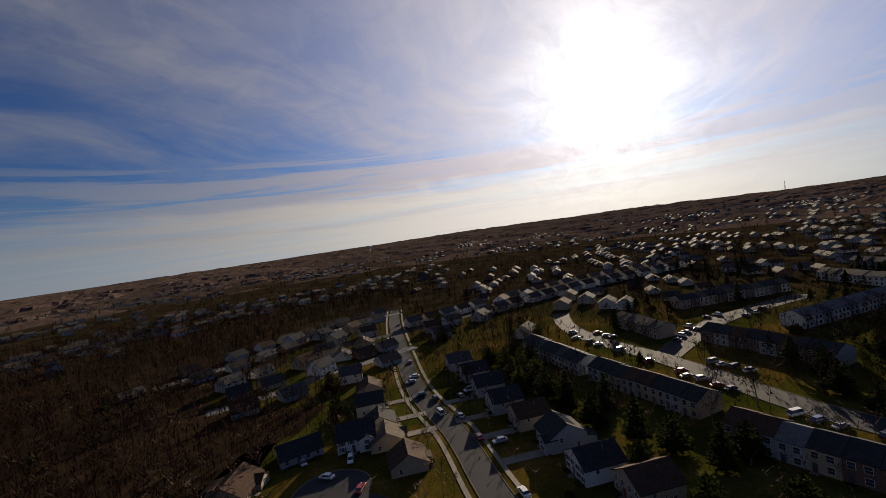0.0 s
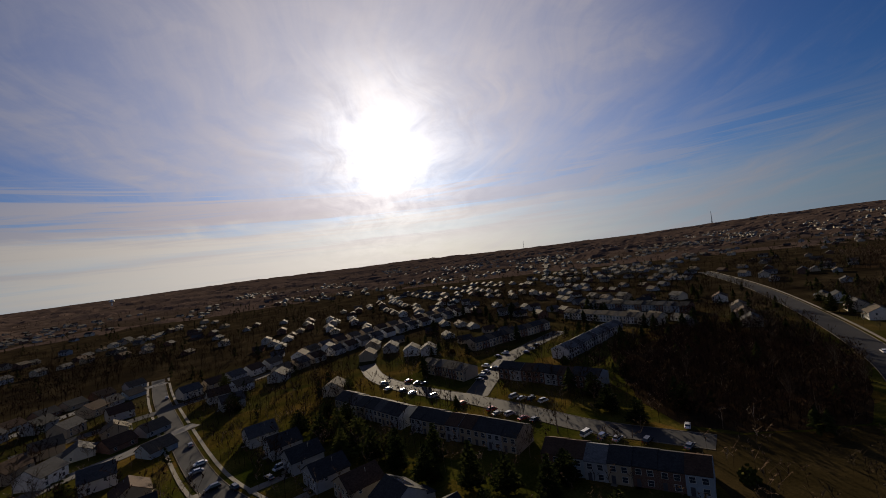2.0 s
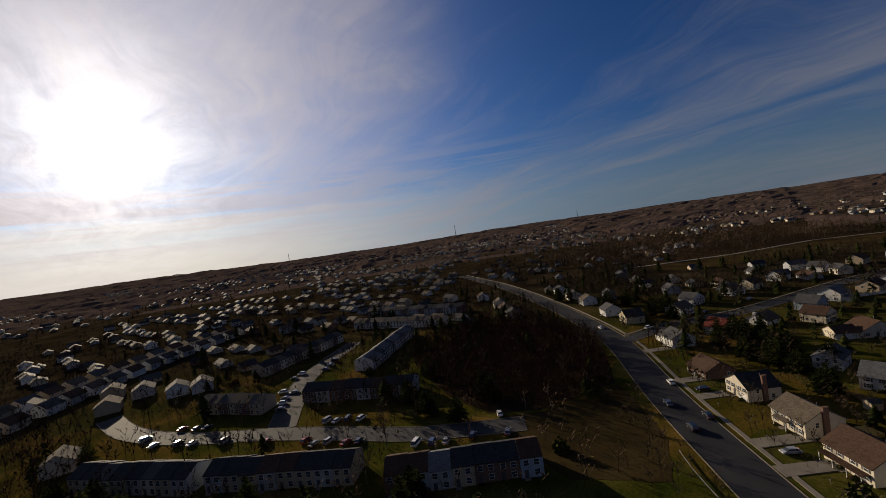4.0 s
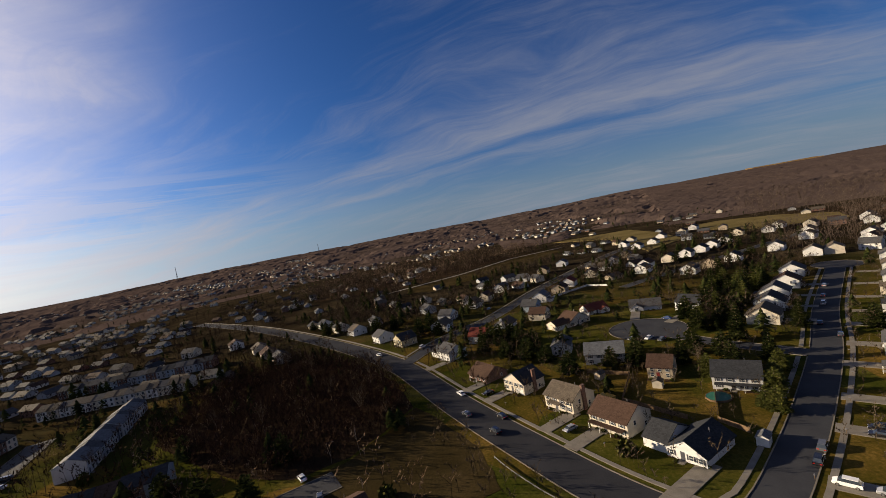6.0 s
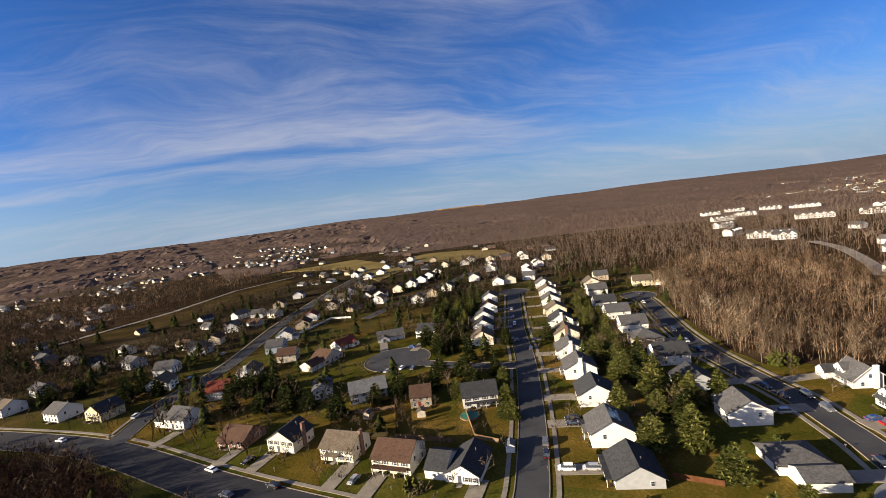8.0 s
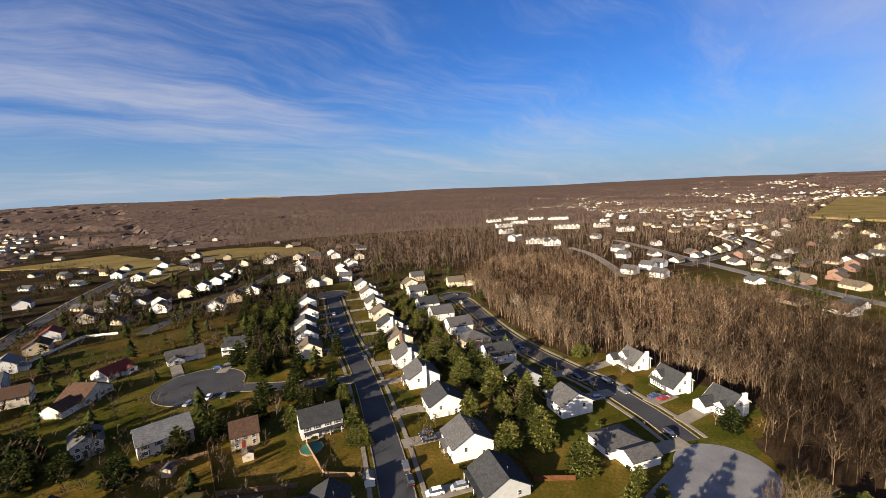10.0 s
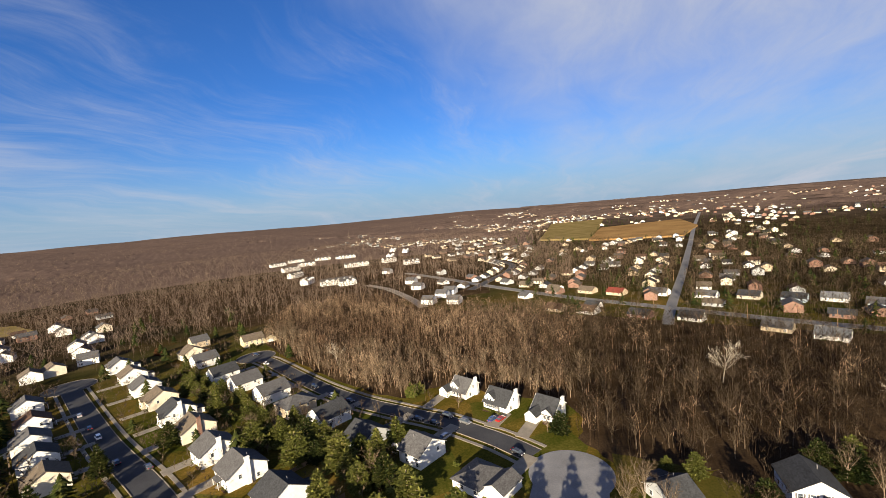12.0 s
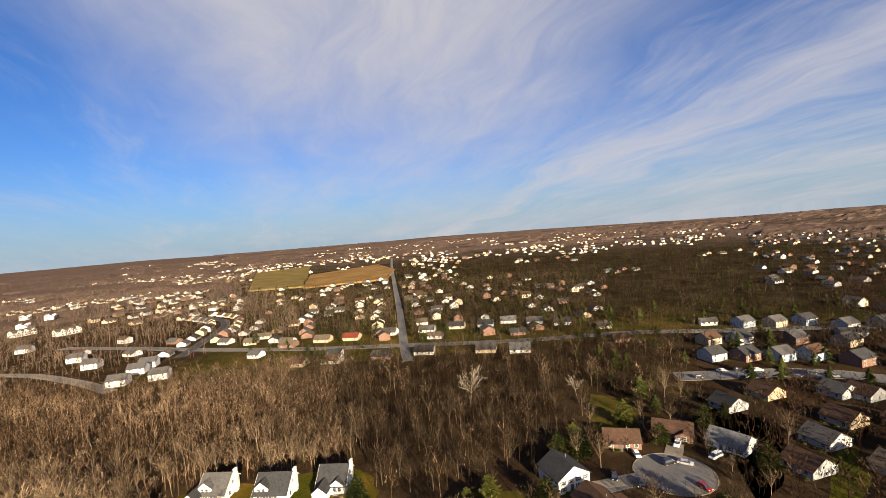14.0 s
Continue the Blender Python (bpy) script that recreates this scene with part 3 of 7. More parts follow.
road("road", ((46, -4), (78, 18), (109, 33), (146, 49), (205, 72), (254, 100), (320, 145), (400, 205), (470, 265), (560, 350)), 12.5, "wide dark asphalt road with shaded stretches", walk_side=(-1,), mat=DARK_ASPHALT)
road("road", ((66, 4), (68, -5), (82, -24), (100, -46), (129, -79), (168, -119), (228, -187)), 8.6, "dark asphalt street between two rows of houses", walk_side=(1, -1))
turning_circle(232, -192, 12, "round end of the street")
road("road", ((128, -72), (152, -58), (172, -50)), 7.0, "short side street to a turning circle")
turning_circle(187, -47, 17, "round asphalt turning circle with parked cars")
road("road", ((210, 70), (239, 50), (273, 12), (338, -38), (400, -95), (470, -165), (530, -240)), 8.2, "asphalt side street lined with houses", walk_side=(1,))
road("road", ((136, -206), (126, -196), (101.6, -163.4), (84.5, -141.7), (67.1, -123.3), (54.2, -112.6), (44.5, -104.8), (33.7, -96.4), (22.7, -84.7), (15.9, -76.9), (9, -67)), 8.0, "curving asphalt street along the edge of the woods", walk_side=(1, -1))
turning_circle(138, -209, 11, "round end of the curved street")
turning_circle(1.5, -55.5, 12.0, "pale grey turning circle with tree shadows", PALE_SLAB, False)
road("road", ((12, 74), (4, 102), (-4, 135), (-19, 178), (-32, 247), (-44, 322), (-52, 392)), 7.6, "sunlit asphalt street between small houses", walk_side=(1, -1))
# pale asphalt on these two streets paints in low sun glare
BACK_STREET = road("road", ((-24, 250), (-33, 244), (-49, 231), (-65, 222), (-77, 210), (-90, 197), (-112, 184)), 7.6, "side street among trees and houses, paled as in sun glare", mat=PALE_ASPHALT)
UPPER_STREET = road("road", ((-46, 376), (-71, 359), (-92, 335), (-110, 313), (-127, 290), (-142, 264), (-170, 236)), 7.6, "side street between small houses, paled as in sun glare", mat=PALE_ASPHALT)
LONG_CROSS = road("road", ((-95, 270), (-18, 303), (47, 347), (130, 392), (240, 430)), 8.0, "long cross street among trees")
road("road", ((72, 285), (66, 250), (70, 215), (83, 178), (91, 148), (97, 122), (107, 100), (113, 88)), 10.0, "parking road in front of town houses")
road("road", ((87, 178), (112, 200), (142, 222), (204, 246)), 11.0, "parking court between town houses", mat=ASPHALT)
road("road", ((0, -58), (5, -48), (12, -34)), 20.0, "wide pale grey end of the street", False, mat=PALE_SLAB)
road("road", ((285, -85), (297, -113), (314, -160), (328, -202), (350, -262), (366, -304)), 8.0, "side street between two rows of houses")
# one turning circle placed at two spots, each to fit the camera's view
turning_circle(-74, -9, 11.5, "pale asphalt turning circle with parked cars", PALE_ASPHALT)
turning_circle(-38, 111, 10.5, "sunlit turning circle with parked cars")
road("road", ((-46, -28), (-62, -18), (-74, -9)), 6.5, "short street to a turning circle", False, mat=PALE_ASPHALT)
road("road", ((-20, 100), (-38, 111)), 6.5, "short street to a turning circle", False)
CROSS_ROAD = road("road", ((40, -520), (-2, -440), (-40, -360), (-90, -270), (-131, -212), (-163, -165), (-192, -129), (-232, -86), (-265, -30), (-300, 25), (-340, 100)), 8.6, "main road crossing behind the woods", mat=PALE_ASPHALT)
road("road", ((-108, -176), (-134, -212), (-224, -328), (-347, -490), (-560, -770), (-840, -1130)), 6.2, "long straight pale street running to the horizon", mat=PALE_ASPHALT)
road("road", ((-160, -34), (-166, -25.4), (-176, -13), (-190.5, 7), (-198, 26), (-200, 44), (-210, 90)), 11.5, "pale street lined with parked cars and small houses", mat=PALE_ASPHALT)
road("road", ((30, -296), (40, -340), (62, -405), (88, -450)), 7.5, "pale curved access road", mat=CONCRETE)
FAR_CURVE = road("road", ((-20, -352), (-52, -400), (-78, -440), (-100, -500), (-92, -570)), 8.0, "curved street among distant houses")


def kerb_runs(line, offset, own):
    """Stretches of a road's edge that do not lie on another road."""
    dense_line = []
    for p, q in zip(line, line[1:]):
        k = max(1, int((q - p).length / 1.6))
        dense_line += [p + (q - p) * (i / k) for i in range(k)]
    dense_line.append(line[-1])
    run = []
    for i, p in enumerate(dense_line):
        d = (dense_line[min(i + 1, len(dense_line) - 1)] - dense_line[max(i - 1, 0)]).normalized()
        e = p + Vector((-d.y, d.x, 0)) * offset
        free = all(k == own or e.x < lo_x or e.x > hi_x or e.y < lo_y or e.y > hi_y or near_line(road_line, e.x, e.y) > width / 2 + 0.2 for k, (road_line, width, lo_x, hi_x, lo_y, hi_y) in enumerate(BOUNDS))
        if free:
            run.append(p)
        if run and (not free or i == len(dense_line) - 1):
            if len(run) > 2:
                yield run
            run = []


BOUNDS = []
for road_line, width in ROADS:
    thick = []
    for p, q in zip(road_line, road_line[1:] or road_line):
        k = max(1, int((q - p).length / 1.5))
        thick += [p + (q - p) * (i / k) for i in range(k)]
    thick.append(road_line[-1])
    xs, ys = [p.x for p in thick], [p.y for p in thick]
    BOUNDS.append((thick, width, min(xs) - width, max(xs) + width, min(ys) - width, max(ys) + width))
for own, (road_line, h, kerbs, walk_side) in enumerate(EDGES):
    if not kerbs:
        continue
    for s in (1, -1) if h else (-1,):
        for run in kerb_runs(road_line, s * (h + 0.15), own):
            tagged(new("kerb", raw("kerb", *ribbon(run, s * (h + 0.28), s * h, -0.05, 0.19), KERB)), "pale concrete kerb along the road", "kerb", kind="structure")
        if s in walk_side:
            for run in kerb_runs(road_line, s * (h + 2.4), own):
                tagged(new("pavement", raw("pavement", *ribbon(run, s * (h + 3.1), s * (h + 1.8), -0.05, 0.16), CONCRETE)), "narrow concrete footway behind a grass verge", "pavement", kind="structure")


# ---- houses ----
SHARED = {}


def window_mesh(w, h, shutter=None):
    """A sash window; shutter: the material of the boards at its sides."""
    key = ("window", w, h, shutter)
    if key not in SHARED:
        bm = bmesh.new()
        t = 0.09
        rings = [[bm.verts.new((sx * a, y, sz * b)) for sx, sz in ((-1, -1), (1, -1), (1, 1), (-1, 1))] for a, b, y in ((w / 2, h / 2, 0.02), (w / 2, h / 2, -0.07), (w / 2 + t, h / 2 + t, -0.07), (w / 2 + t, h / 2 + t, 0.02))]
        for lo, hi in zip(rings, rings[1:]):
            for i in range(4):
                bm.faces.new((lo[i], lo[(i + 1) % 4], hi[(i + 1) % 4], hi[i]))
        box(bm, -w / 2, -0.05, -0.03, w / 2, 0.0, 0.03)
        glass = bmesh.new()
        box(glass, -w / 2, -0.03, -h / 2, w / 2, 0.01, h / 2)
        me = mesh_of("window", bm, TRIM)
        if shutter:
            bm = bmesh.new()
            bm.from_mesh(me)
            n = len(bm.faces)
            for s in (-1, 1):
                box(bm, *((-w / 2 - t - 0.42, -0.05, -h / 2 - t, -w / 2 - t - 0.01, 0.02, h / 2 + t) if s < 0 else (w / 2 + t + 0.01, -0.05, -h / 2 - t, w / 2 + t + 0.42, 0.02, h / 2 + t)))
            bm.faces.ensure_lookup_table()
            for f in bm.faces[n:]:
                f.material_index = 1
            bm.to_mesh(me)
            bm.free()
            me.materials.append(DOORS[shutter])
        SHARED[key] = me, mesh_of("pane", glass, GLASS)
    return SHARED[key]


def plain_window(w, h):
    """Frame and glass in one mesh, for windows seen from afar."""
    key = ("plain", w, h)
    if key not in SHARED:
        bm = box(bmesh.new(), -w / 2 - 0.09, -0.05, -h / 2 - 0.09, w / 2 + 0.09, 0.02, h / 2 + 0.09)
        me = mesh_of("window", bm, TRIM)
        bm = bmesh.new()
        bm.from_mesh(me)
        box(bm, -w / 2, -0.08, -h / 2, w / 2, -0.04, -0.04)
        box(bm, -w / 2, -0.08, 0.04, w / 2, -0.04, h / 2)
        for f in list(bm.faces)[6:]:
            f.material_index = 1
        bm.to_mesh(me)
        bm.free()
        me.materials.append(GLASS)
        SHARED[key] = me
    return SHARED[key]


def add_window(parent, x, y, z, turn, w=1.0, h=1.15, pane=True, shutter=None):
    if not pane:
        win = part("window", plain_window(w, h), None, parent)
        win.matrix_local = pose(x, y, z, 0, 0, turn)
        return win
    frame_me, glass_me = window_mesh(w, h, shutter)
    win = part("window", frame_me, None, parent)
    win.matrix_local = pose(x, y, z, 0, 0, turn)
    part("pane", glass_me, None, win)
    return win


def gable_roof(w, d, z, rise, over, ridge, x0=0.0, y0=0.0):
    """A pitched roof with eaves and thickness over a w by d plan. ridge: 'x' or 'y'."""
    bm = bmesh.new()
    half = (d if ridge == "x" else w) / 2
    long = (w if ridge == "x" else d) / 2 + over * 0.6
    k = rise / half
    e = half + over
    t = 0.2
    line = [(-e, z - over * k), (0, z + rise), (e, z - over * k), (e, z - over * k + t), (0, z + rise + t), (-e, z - over * k + t)]
    c = (y0, x0) if ridge == "x" else (x0, y0)
    prism(bm, [(p[0] + c[0], p[1]) for p in line], c[1] - long, c[1] + long, ridge)
    return bm


def hip_roof(w, d, z, rise, over):
    bm = bmesh.new()
    a, b = w / 2 + over, d / 2 + over
    r = max(0.4, a - b) if a >= b else 0.0
    q = max(0.4, b - a) if b > a else 0.0
    low = [bm.verts.new(p) for p in ((-a, -b, z), (a, -b, z), (a, b, z), (-a, b, z))]
    mid = [bm.verts.new((v.co.x, v.co.y, z + 0.18)) for v in low]
    top = [bm.verts.new((-r, -q, z + rise)), bm.verts.new((r, q, z + rise))]
    bm.faces.new(low[::-1])
    for i in range(4):
        j = (i + 1) % 4
        bm.faces.new((low[i], low[j], mid[j], mid[i]))
    if a >= b:
        for f in ((mid[0], mid[1], top[1], top[0]), (mid[1], mid[2], top[1]), (mid[2], mid[3], top[0], top[1]), (mid[3], mid[0], top[0])):
            bm.faces.new(f)
    else:
        for f in ((mid[0], mid[1], top[0]), (mid[1], mid[2], top[1], top[0]), (mid[2], mid[3], top[1]), (mid[3], mid[0], top[0], top[1])):
            bm.faces.new(f)
    bmesh.ops.recalc_face_normals(bm, faces=bm.faces)
    return bm


def walls(w, d, h, rise, ridge, x0=0.0, y0=0.0):
    bm = bmesh.new()
    if ridge == "x":
        prism(bm, [(-d / 2 + y0, -0.2), (d / 2 + y0, -0.2), (d / 2 + y0, h), (y0, h + rise), (-d / 2 + y0, h)], x0 - w / 2, x0 + w / 2, "x")
    elif ridge == "y":
        prism(bm, [(-w / 2 + x0, -0.2), (w / 2 + x0, -0.2), (w / 2 + x0, h), (x0, h + rise), (-w / 2 + x0, h)], y0 - d / 2, y0 + d / 2, "y")
    else:
        box(bm, x0 - w / 2, y0 - d / 2, -0.2, x0 + w / 2, y0 + d / 2, h)
    return bm


STOREYS = {1: "one-storey", 2: "two-storey"}
BUILT = {}


def house(x, y, front, w=11.0, d=8.5, storeys=2, wall="white", roof="grey", ridge="x", wing="", chimney="", extra="", detail=2, garage=False):
    """A house at x, y whose front looks to the angle front (degrees from +x). Its width lies along the front.
    ridge: x, y or hip; wing: '' or a side, l or r, with a lower part; chimney: '' or l, r; extra: solar, porch, deck."""
    if math.hypot(x - 40, y) > 290:
        detail = 1
    form = int(abs(x) * 3 + abs(y) * 5) % 5 if detail > 1 and ridge == "x" and not wing and extra in ("", "solar") else 0
    spec = (round(w, 1), round(d, 1), storeys, wall, roof, ridge, wing, chimney, extra, detail, garage, form)
    m = pose(x, y, 0, 0, 0, front + 90)
    if spec in BUILT:
        return copy_thing(BUILT[spec], m)
    ob = new("house")
    ob.empty_display_size = 1
    d = round(d * 1.22, 2)
    h = 2.55 if storeys == 1 else 4.25
    span = d if ridge == "x" else w
    rise = span / 2 * (0.58 if ridge != "hip" else 0.5)
    part("wall", walls(w, d, h, rise, ridge), WALLS[wall], ob)
    if ridge == "hip":
        main = part("roof", hip_roof(w, d, h, rise, 0.5), ROOFS[roof], ob)
    else:
        main = part("roof", gable_roof(w, d, h + 0.02, rise, 0.55, ridge), ROOFS[roof], ob)
    sides = {"l": -1, "r": 1}
    if wing:
        s = sides[wing[0]]
        ww, wd = max(6.5, w * 0.6), d * 0.8
        wx = s * (w / 2 + ww / 2 - 0.02)
        wy = -d * 0.06
        wr = "y" if wing.endswith("y") else "x"
        wrise = (wd if wr == "x" else ww) / 2 * 0.5
        wh = 2.7
        part("wing_wall", walls(ww, wd, wh, wrise, wr, wx, wy), WALLS[wall], ob)
        part("wing_roof", gable_roof(ww, wd, wh + 0.02, wrise, 0.4, wr, wx, wy), ROOFS[roof], ob)
        gx, gy = wx, wy - wd / 2
    else:
        gx, gy = w * 0.28, -d / 2
    if garage or wing:
        bm = box(bmesh.new(), gx - 1.9, gy - 0.06, 0, gx + 1.9, gy + 0.05, 2.15)
        for k in range(1, 4):
            box(bm, gx - 1.9, gy - 0.085, k * 0.54 - 0.02, gx + 1.9, gy - 0.06, k * 0.54 + 0.02)
        part("garage_door", bm, TRIM, ob, "white panelled garage door")
    if form in (1, 3):
        bw, by, bh = w * 0.42, -d / 2 - 0.75, h - 0.5
        bx = -w * 0.27 if form == 1 else w * 0.27
        part("bay_wall", walls(bw, 1.5, bh, bw * 0.25, "y", bx, by), WALLS[wall], ob)
        part("bay_roof", gable_roof(bw, 3.6, bh + 0.02, bw * 0.25, 0.35, "y", bx, by + 1.05), ROOFS[roof], ob)
        add_window(ob, bx, by - 0.76, 1.4, 0, 1.6, 1.25, False)
        if storeys > 1:
            add_window(ob, bx, by - 0.76, 3.1, 0, 1.4, 1.0, False)
    if form in (2, 3):
        ew, ed, eh = w * 0.5, 3.4, 2.5
        bm = bmesh.new()
        prism(bm, [(d / 2 - 0.02, -0.2), (d / 2 + ed, -0.2), (d / 2 + ed, eh - 0.5), (d / 2 - 0.02, eh + 0.3)], -w * 0.1, -w * 0.1 + ew, "x")
        part("rear_wall", bm, WALLS[wall], ob)
        bm = bmesh.new()
        prism(bm, [(d / 2 + 0.02, eh + 0.32), (d / 2 + ed + 0.4, eh - 0.56), (d / 2 + ed + 0.4, eh - 0.4), (d / 2 + 0.02, eh + 0.5)], -w * 0.1 - 0.3, -w * 0.1 + ew + 0.3, "x")
        part("rear_roof", bm, ROOFS[roof], ob)
    if form == 4:
        bm = bmesh.new()
        prism(bm, [(-d / 2 + 0.02, 2.75), (-d / 2 - 1.6, 2.35), (-d / 2 - 1.6, 2.48), (-d / 2 + 0.02, 2.9)], -w * 0.3, w * 0.12, "x")
        part("porch_roof", bm, ROOFS[roof], ob)
        for px in (-w * 0.28, w * 0.1 - 0.13):
            part("porch_post", box(bmesh.new(), px, -d / 2 - 1.5, -0.1, px + 0.13, -d / 2 - 1.37, 2.42), TRIM, ob)
    door_x = -w * 0.08
    if detail > 1:
        bm = box(bmesh.new(), door_x - 0.5, -d / 2 - 0.06, 0.15, door_x + 0.5, -d / 2 + 0.05, 2.3)
        part("door", bm, DOORS["red" if wall == "tan" else "dark"], ob)
        bm = box(bmesh.new(), door_x - 0.9, -d / 2 - 1.3, -0.1, door_x + 0.9, -d / 2, 0.16)
        box(bm, door_x - 0.7, -d / 2 - 1.7, -0.1, door_x + 0.7, -d / 2 - 1.3, 0.05)
        part("door_step", bm, CONCRETE, ob)
    cols = [-0.3, 0.3] if detail < 2 else [-0.36, -0.13, 0.13, 0.36] if w > 9 else [-0.3, 0.0, 0.3]
    for s in range(storeys):
        z = 1.4 + 1.95 * s
        for k in cols:
            wx = k * w
            if form in (1, 3) and abs(wx - bx) < bw / 2 + 0.9:
                continue
            if not (s == 0 and (abs(wx - door_x) < 1.2 or ((garage and not wing) and abs(wx - gx) < 2.6))):
                add_window(ob, wx, -d / 2 - 0.01, z, 0, pane=detail > 1, shutter={"cream": "dark", "white": "dark"}.get(wall) if roof != "grey" else None)
            if detail > 1 and k in cols[::2]:
                add_window(ob, wx, d / 2 + 0.01, z, 180, pane=False)
        if detail > 1:
            for k in (-0.2,) if s else (0.24,):
                if not (wing and s == 0):
                    add_window(ob, w / 2 + 0.01, k * d, z, 90, 0.8, 1.2, False)
                    add_window(ob, -w / 2 - 0.01, k * d, z, -90, 0.8, 1.2, False)
    if detail > 1:
        bm = bmesh.new()
        for s in (-1, 1):
            if ridge == "x":
                box(bm, -w / 2 - 0.3, s * (d / 2 + 0.45) - 0.07, h - 0.32, w / 2 + 0.3, s * (d / 2 + 0.45) + 0.07, h - 0.16)
        if ridge == "x":
            part("gutter", bm, TRIM, ob)
        else:
            bm.free()
        part("vent_pipe", box(bmesh.new(), w * 0.18, d * 0.12, h + rise * 0.55, w * 0.18 + 0.14, d * 0.12 + 0.14, h + rise * 0.95 + 0.4), STEEL, main)
    if chimney:
        s = sides[chimney]
        bm = box(bmesh.new(), s * (w / 2 + 0.3) - 0.36, -0.7, -0.2, s * (w / 2 + 0.3) + 0.36, 0.7, h + rise + 0.7)
        box(bm, s * (w / 2 + 0.3) - 0.45, -0.8, h + rise + 0.7, s * (w / 2 + 0.3) + 0.45, 0.8, h + rise + 0.85)
        part("chimney", bm, CHIMNEY if wall in ("brick", "tan", "cream") else WALLS[wall], ob)
    if extra == "solar":
        k = rise / (d / 2)
        ang = math.degrees(math.atan(k))
        for i in range(4):
            for j in range(2):
                ob_p = part("solar_panel", box(bmesh.new(), -0.8, -0.85, 0.0, 0.8, 0.85, 0.06), SOLAR, main)
                v = 0.95 + j * 1.8
                ob_p.matrix_local = pose(-2.6 + i * 1.7, v * math.cos(radians(ang)) , h + rise - v * math.sin(radians(ang)) + 0.3, -ang, 0, 0)
    if extra == "porch":
        bm = box(bmesh.new(), -w * 0.45, -d / 2 - 2.0, 2.25, w * 0.45, -d / 2 - 0.02, 2.4)
        part("porch_roof", bm, ROOFS[roof], ob)
        for i in range(4):
            px = -w * 0.42 + i * w * 0.28
            part("porch_post", box(bmesh.new(), px - 0.07, -d / 2 - 1.9, -0.1, px + 0.07, -d / 2 - 1.76, 2.27), TRIM, ob)
    if extra == "deck":
        part("deck", box(bmesh.new(), -2.5, d / 2 + 0.02, 0.5, 2.5, d / 2 + 3.2, 0.7), WOOD, ob, "weathered wooden deck")
        for px in (-2.3, 2.3):
            part("deck_post", box(bmesh.new(), px - 0.08, d / 2 + 2.9, -0.1, px + 0.08, d / 2 + 3.06, 1.6), WOOD, ob)
    words = {"white": "white sided", "cream": "cream sided", "tan": "tan sided", "grey": "grey sided", "blue": "pale blue sided", "yellow": "yellow sided", "brick": "red brick"}
    shade = {"grey": "grey", "dark": "charcoal", "brown": "brown", "tan": "weathered tan", "pale": "pale grey", "red": "rust red"}
    label = f"{words[wall]} {STOREYS[storeys]} house with a {shade[roof]} shingle roof"
    if chimney:
        label = label.replace(" shingle roof", " roof and a chimney")
    elif extra == "solar":
        label = label.replace(" shingle roof", " roof and solar panels")
    tagged(ob, label, "house")
    ob.matrix_basis = m
    BUILT[spec] = ob
    return ob


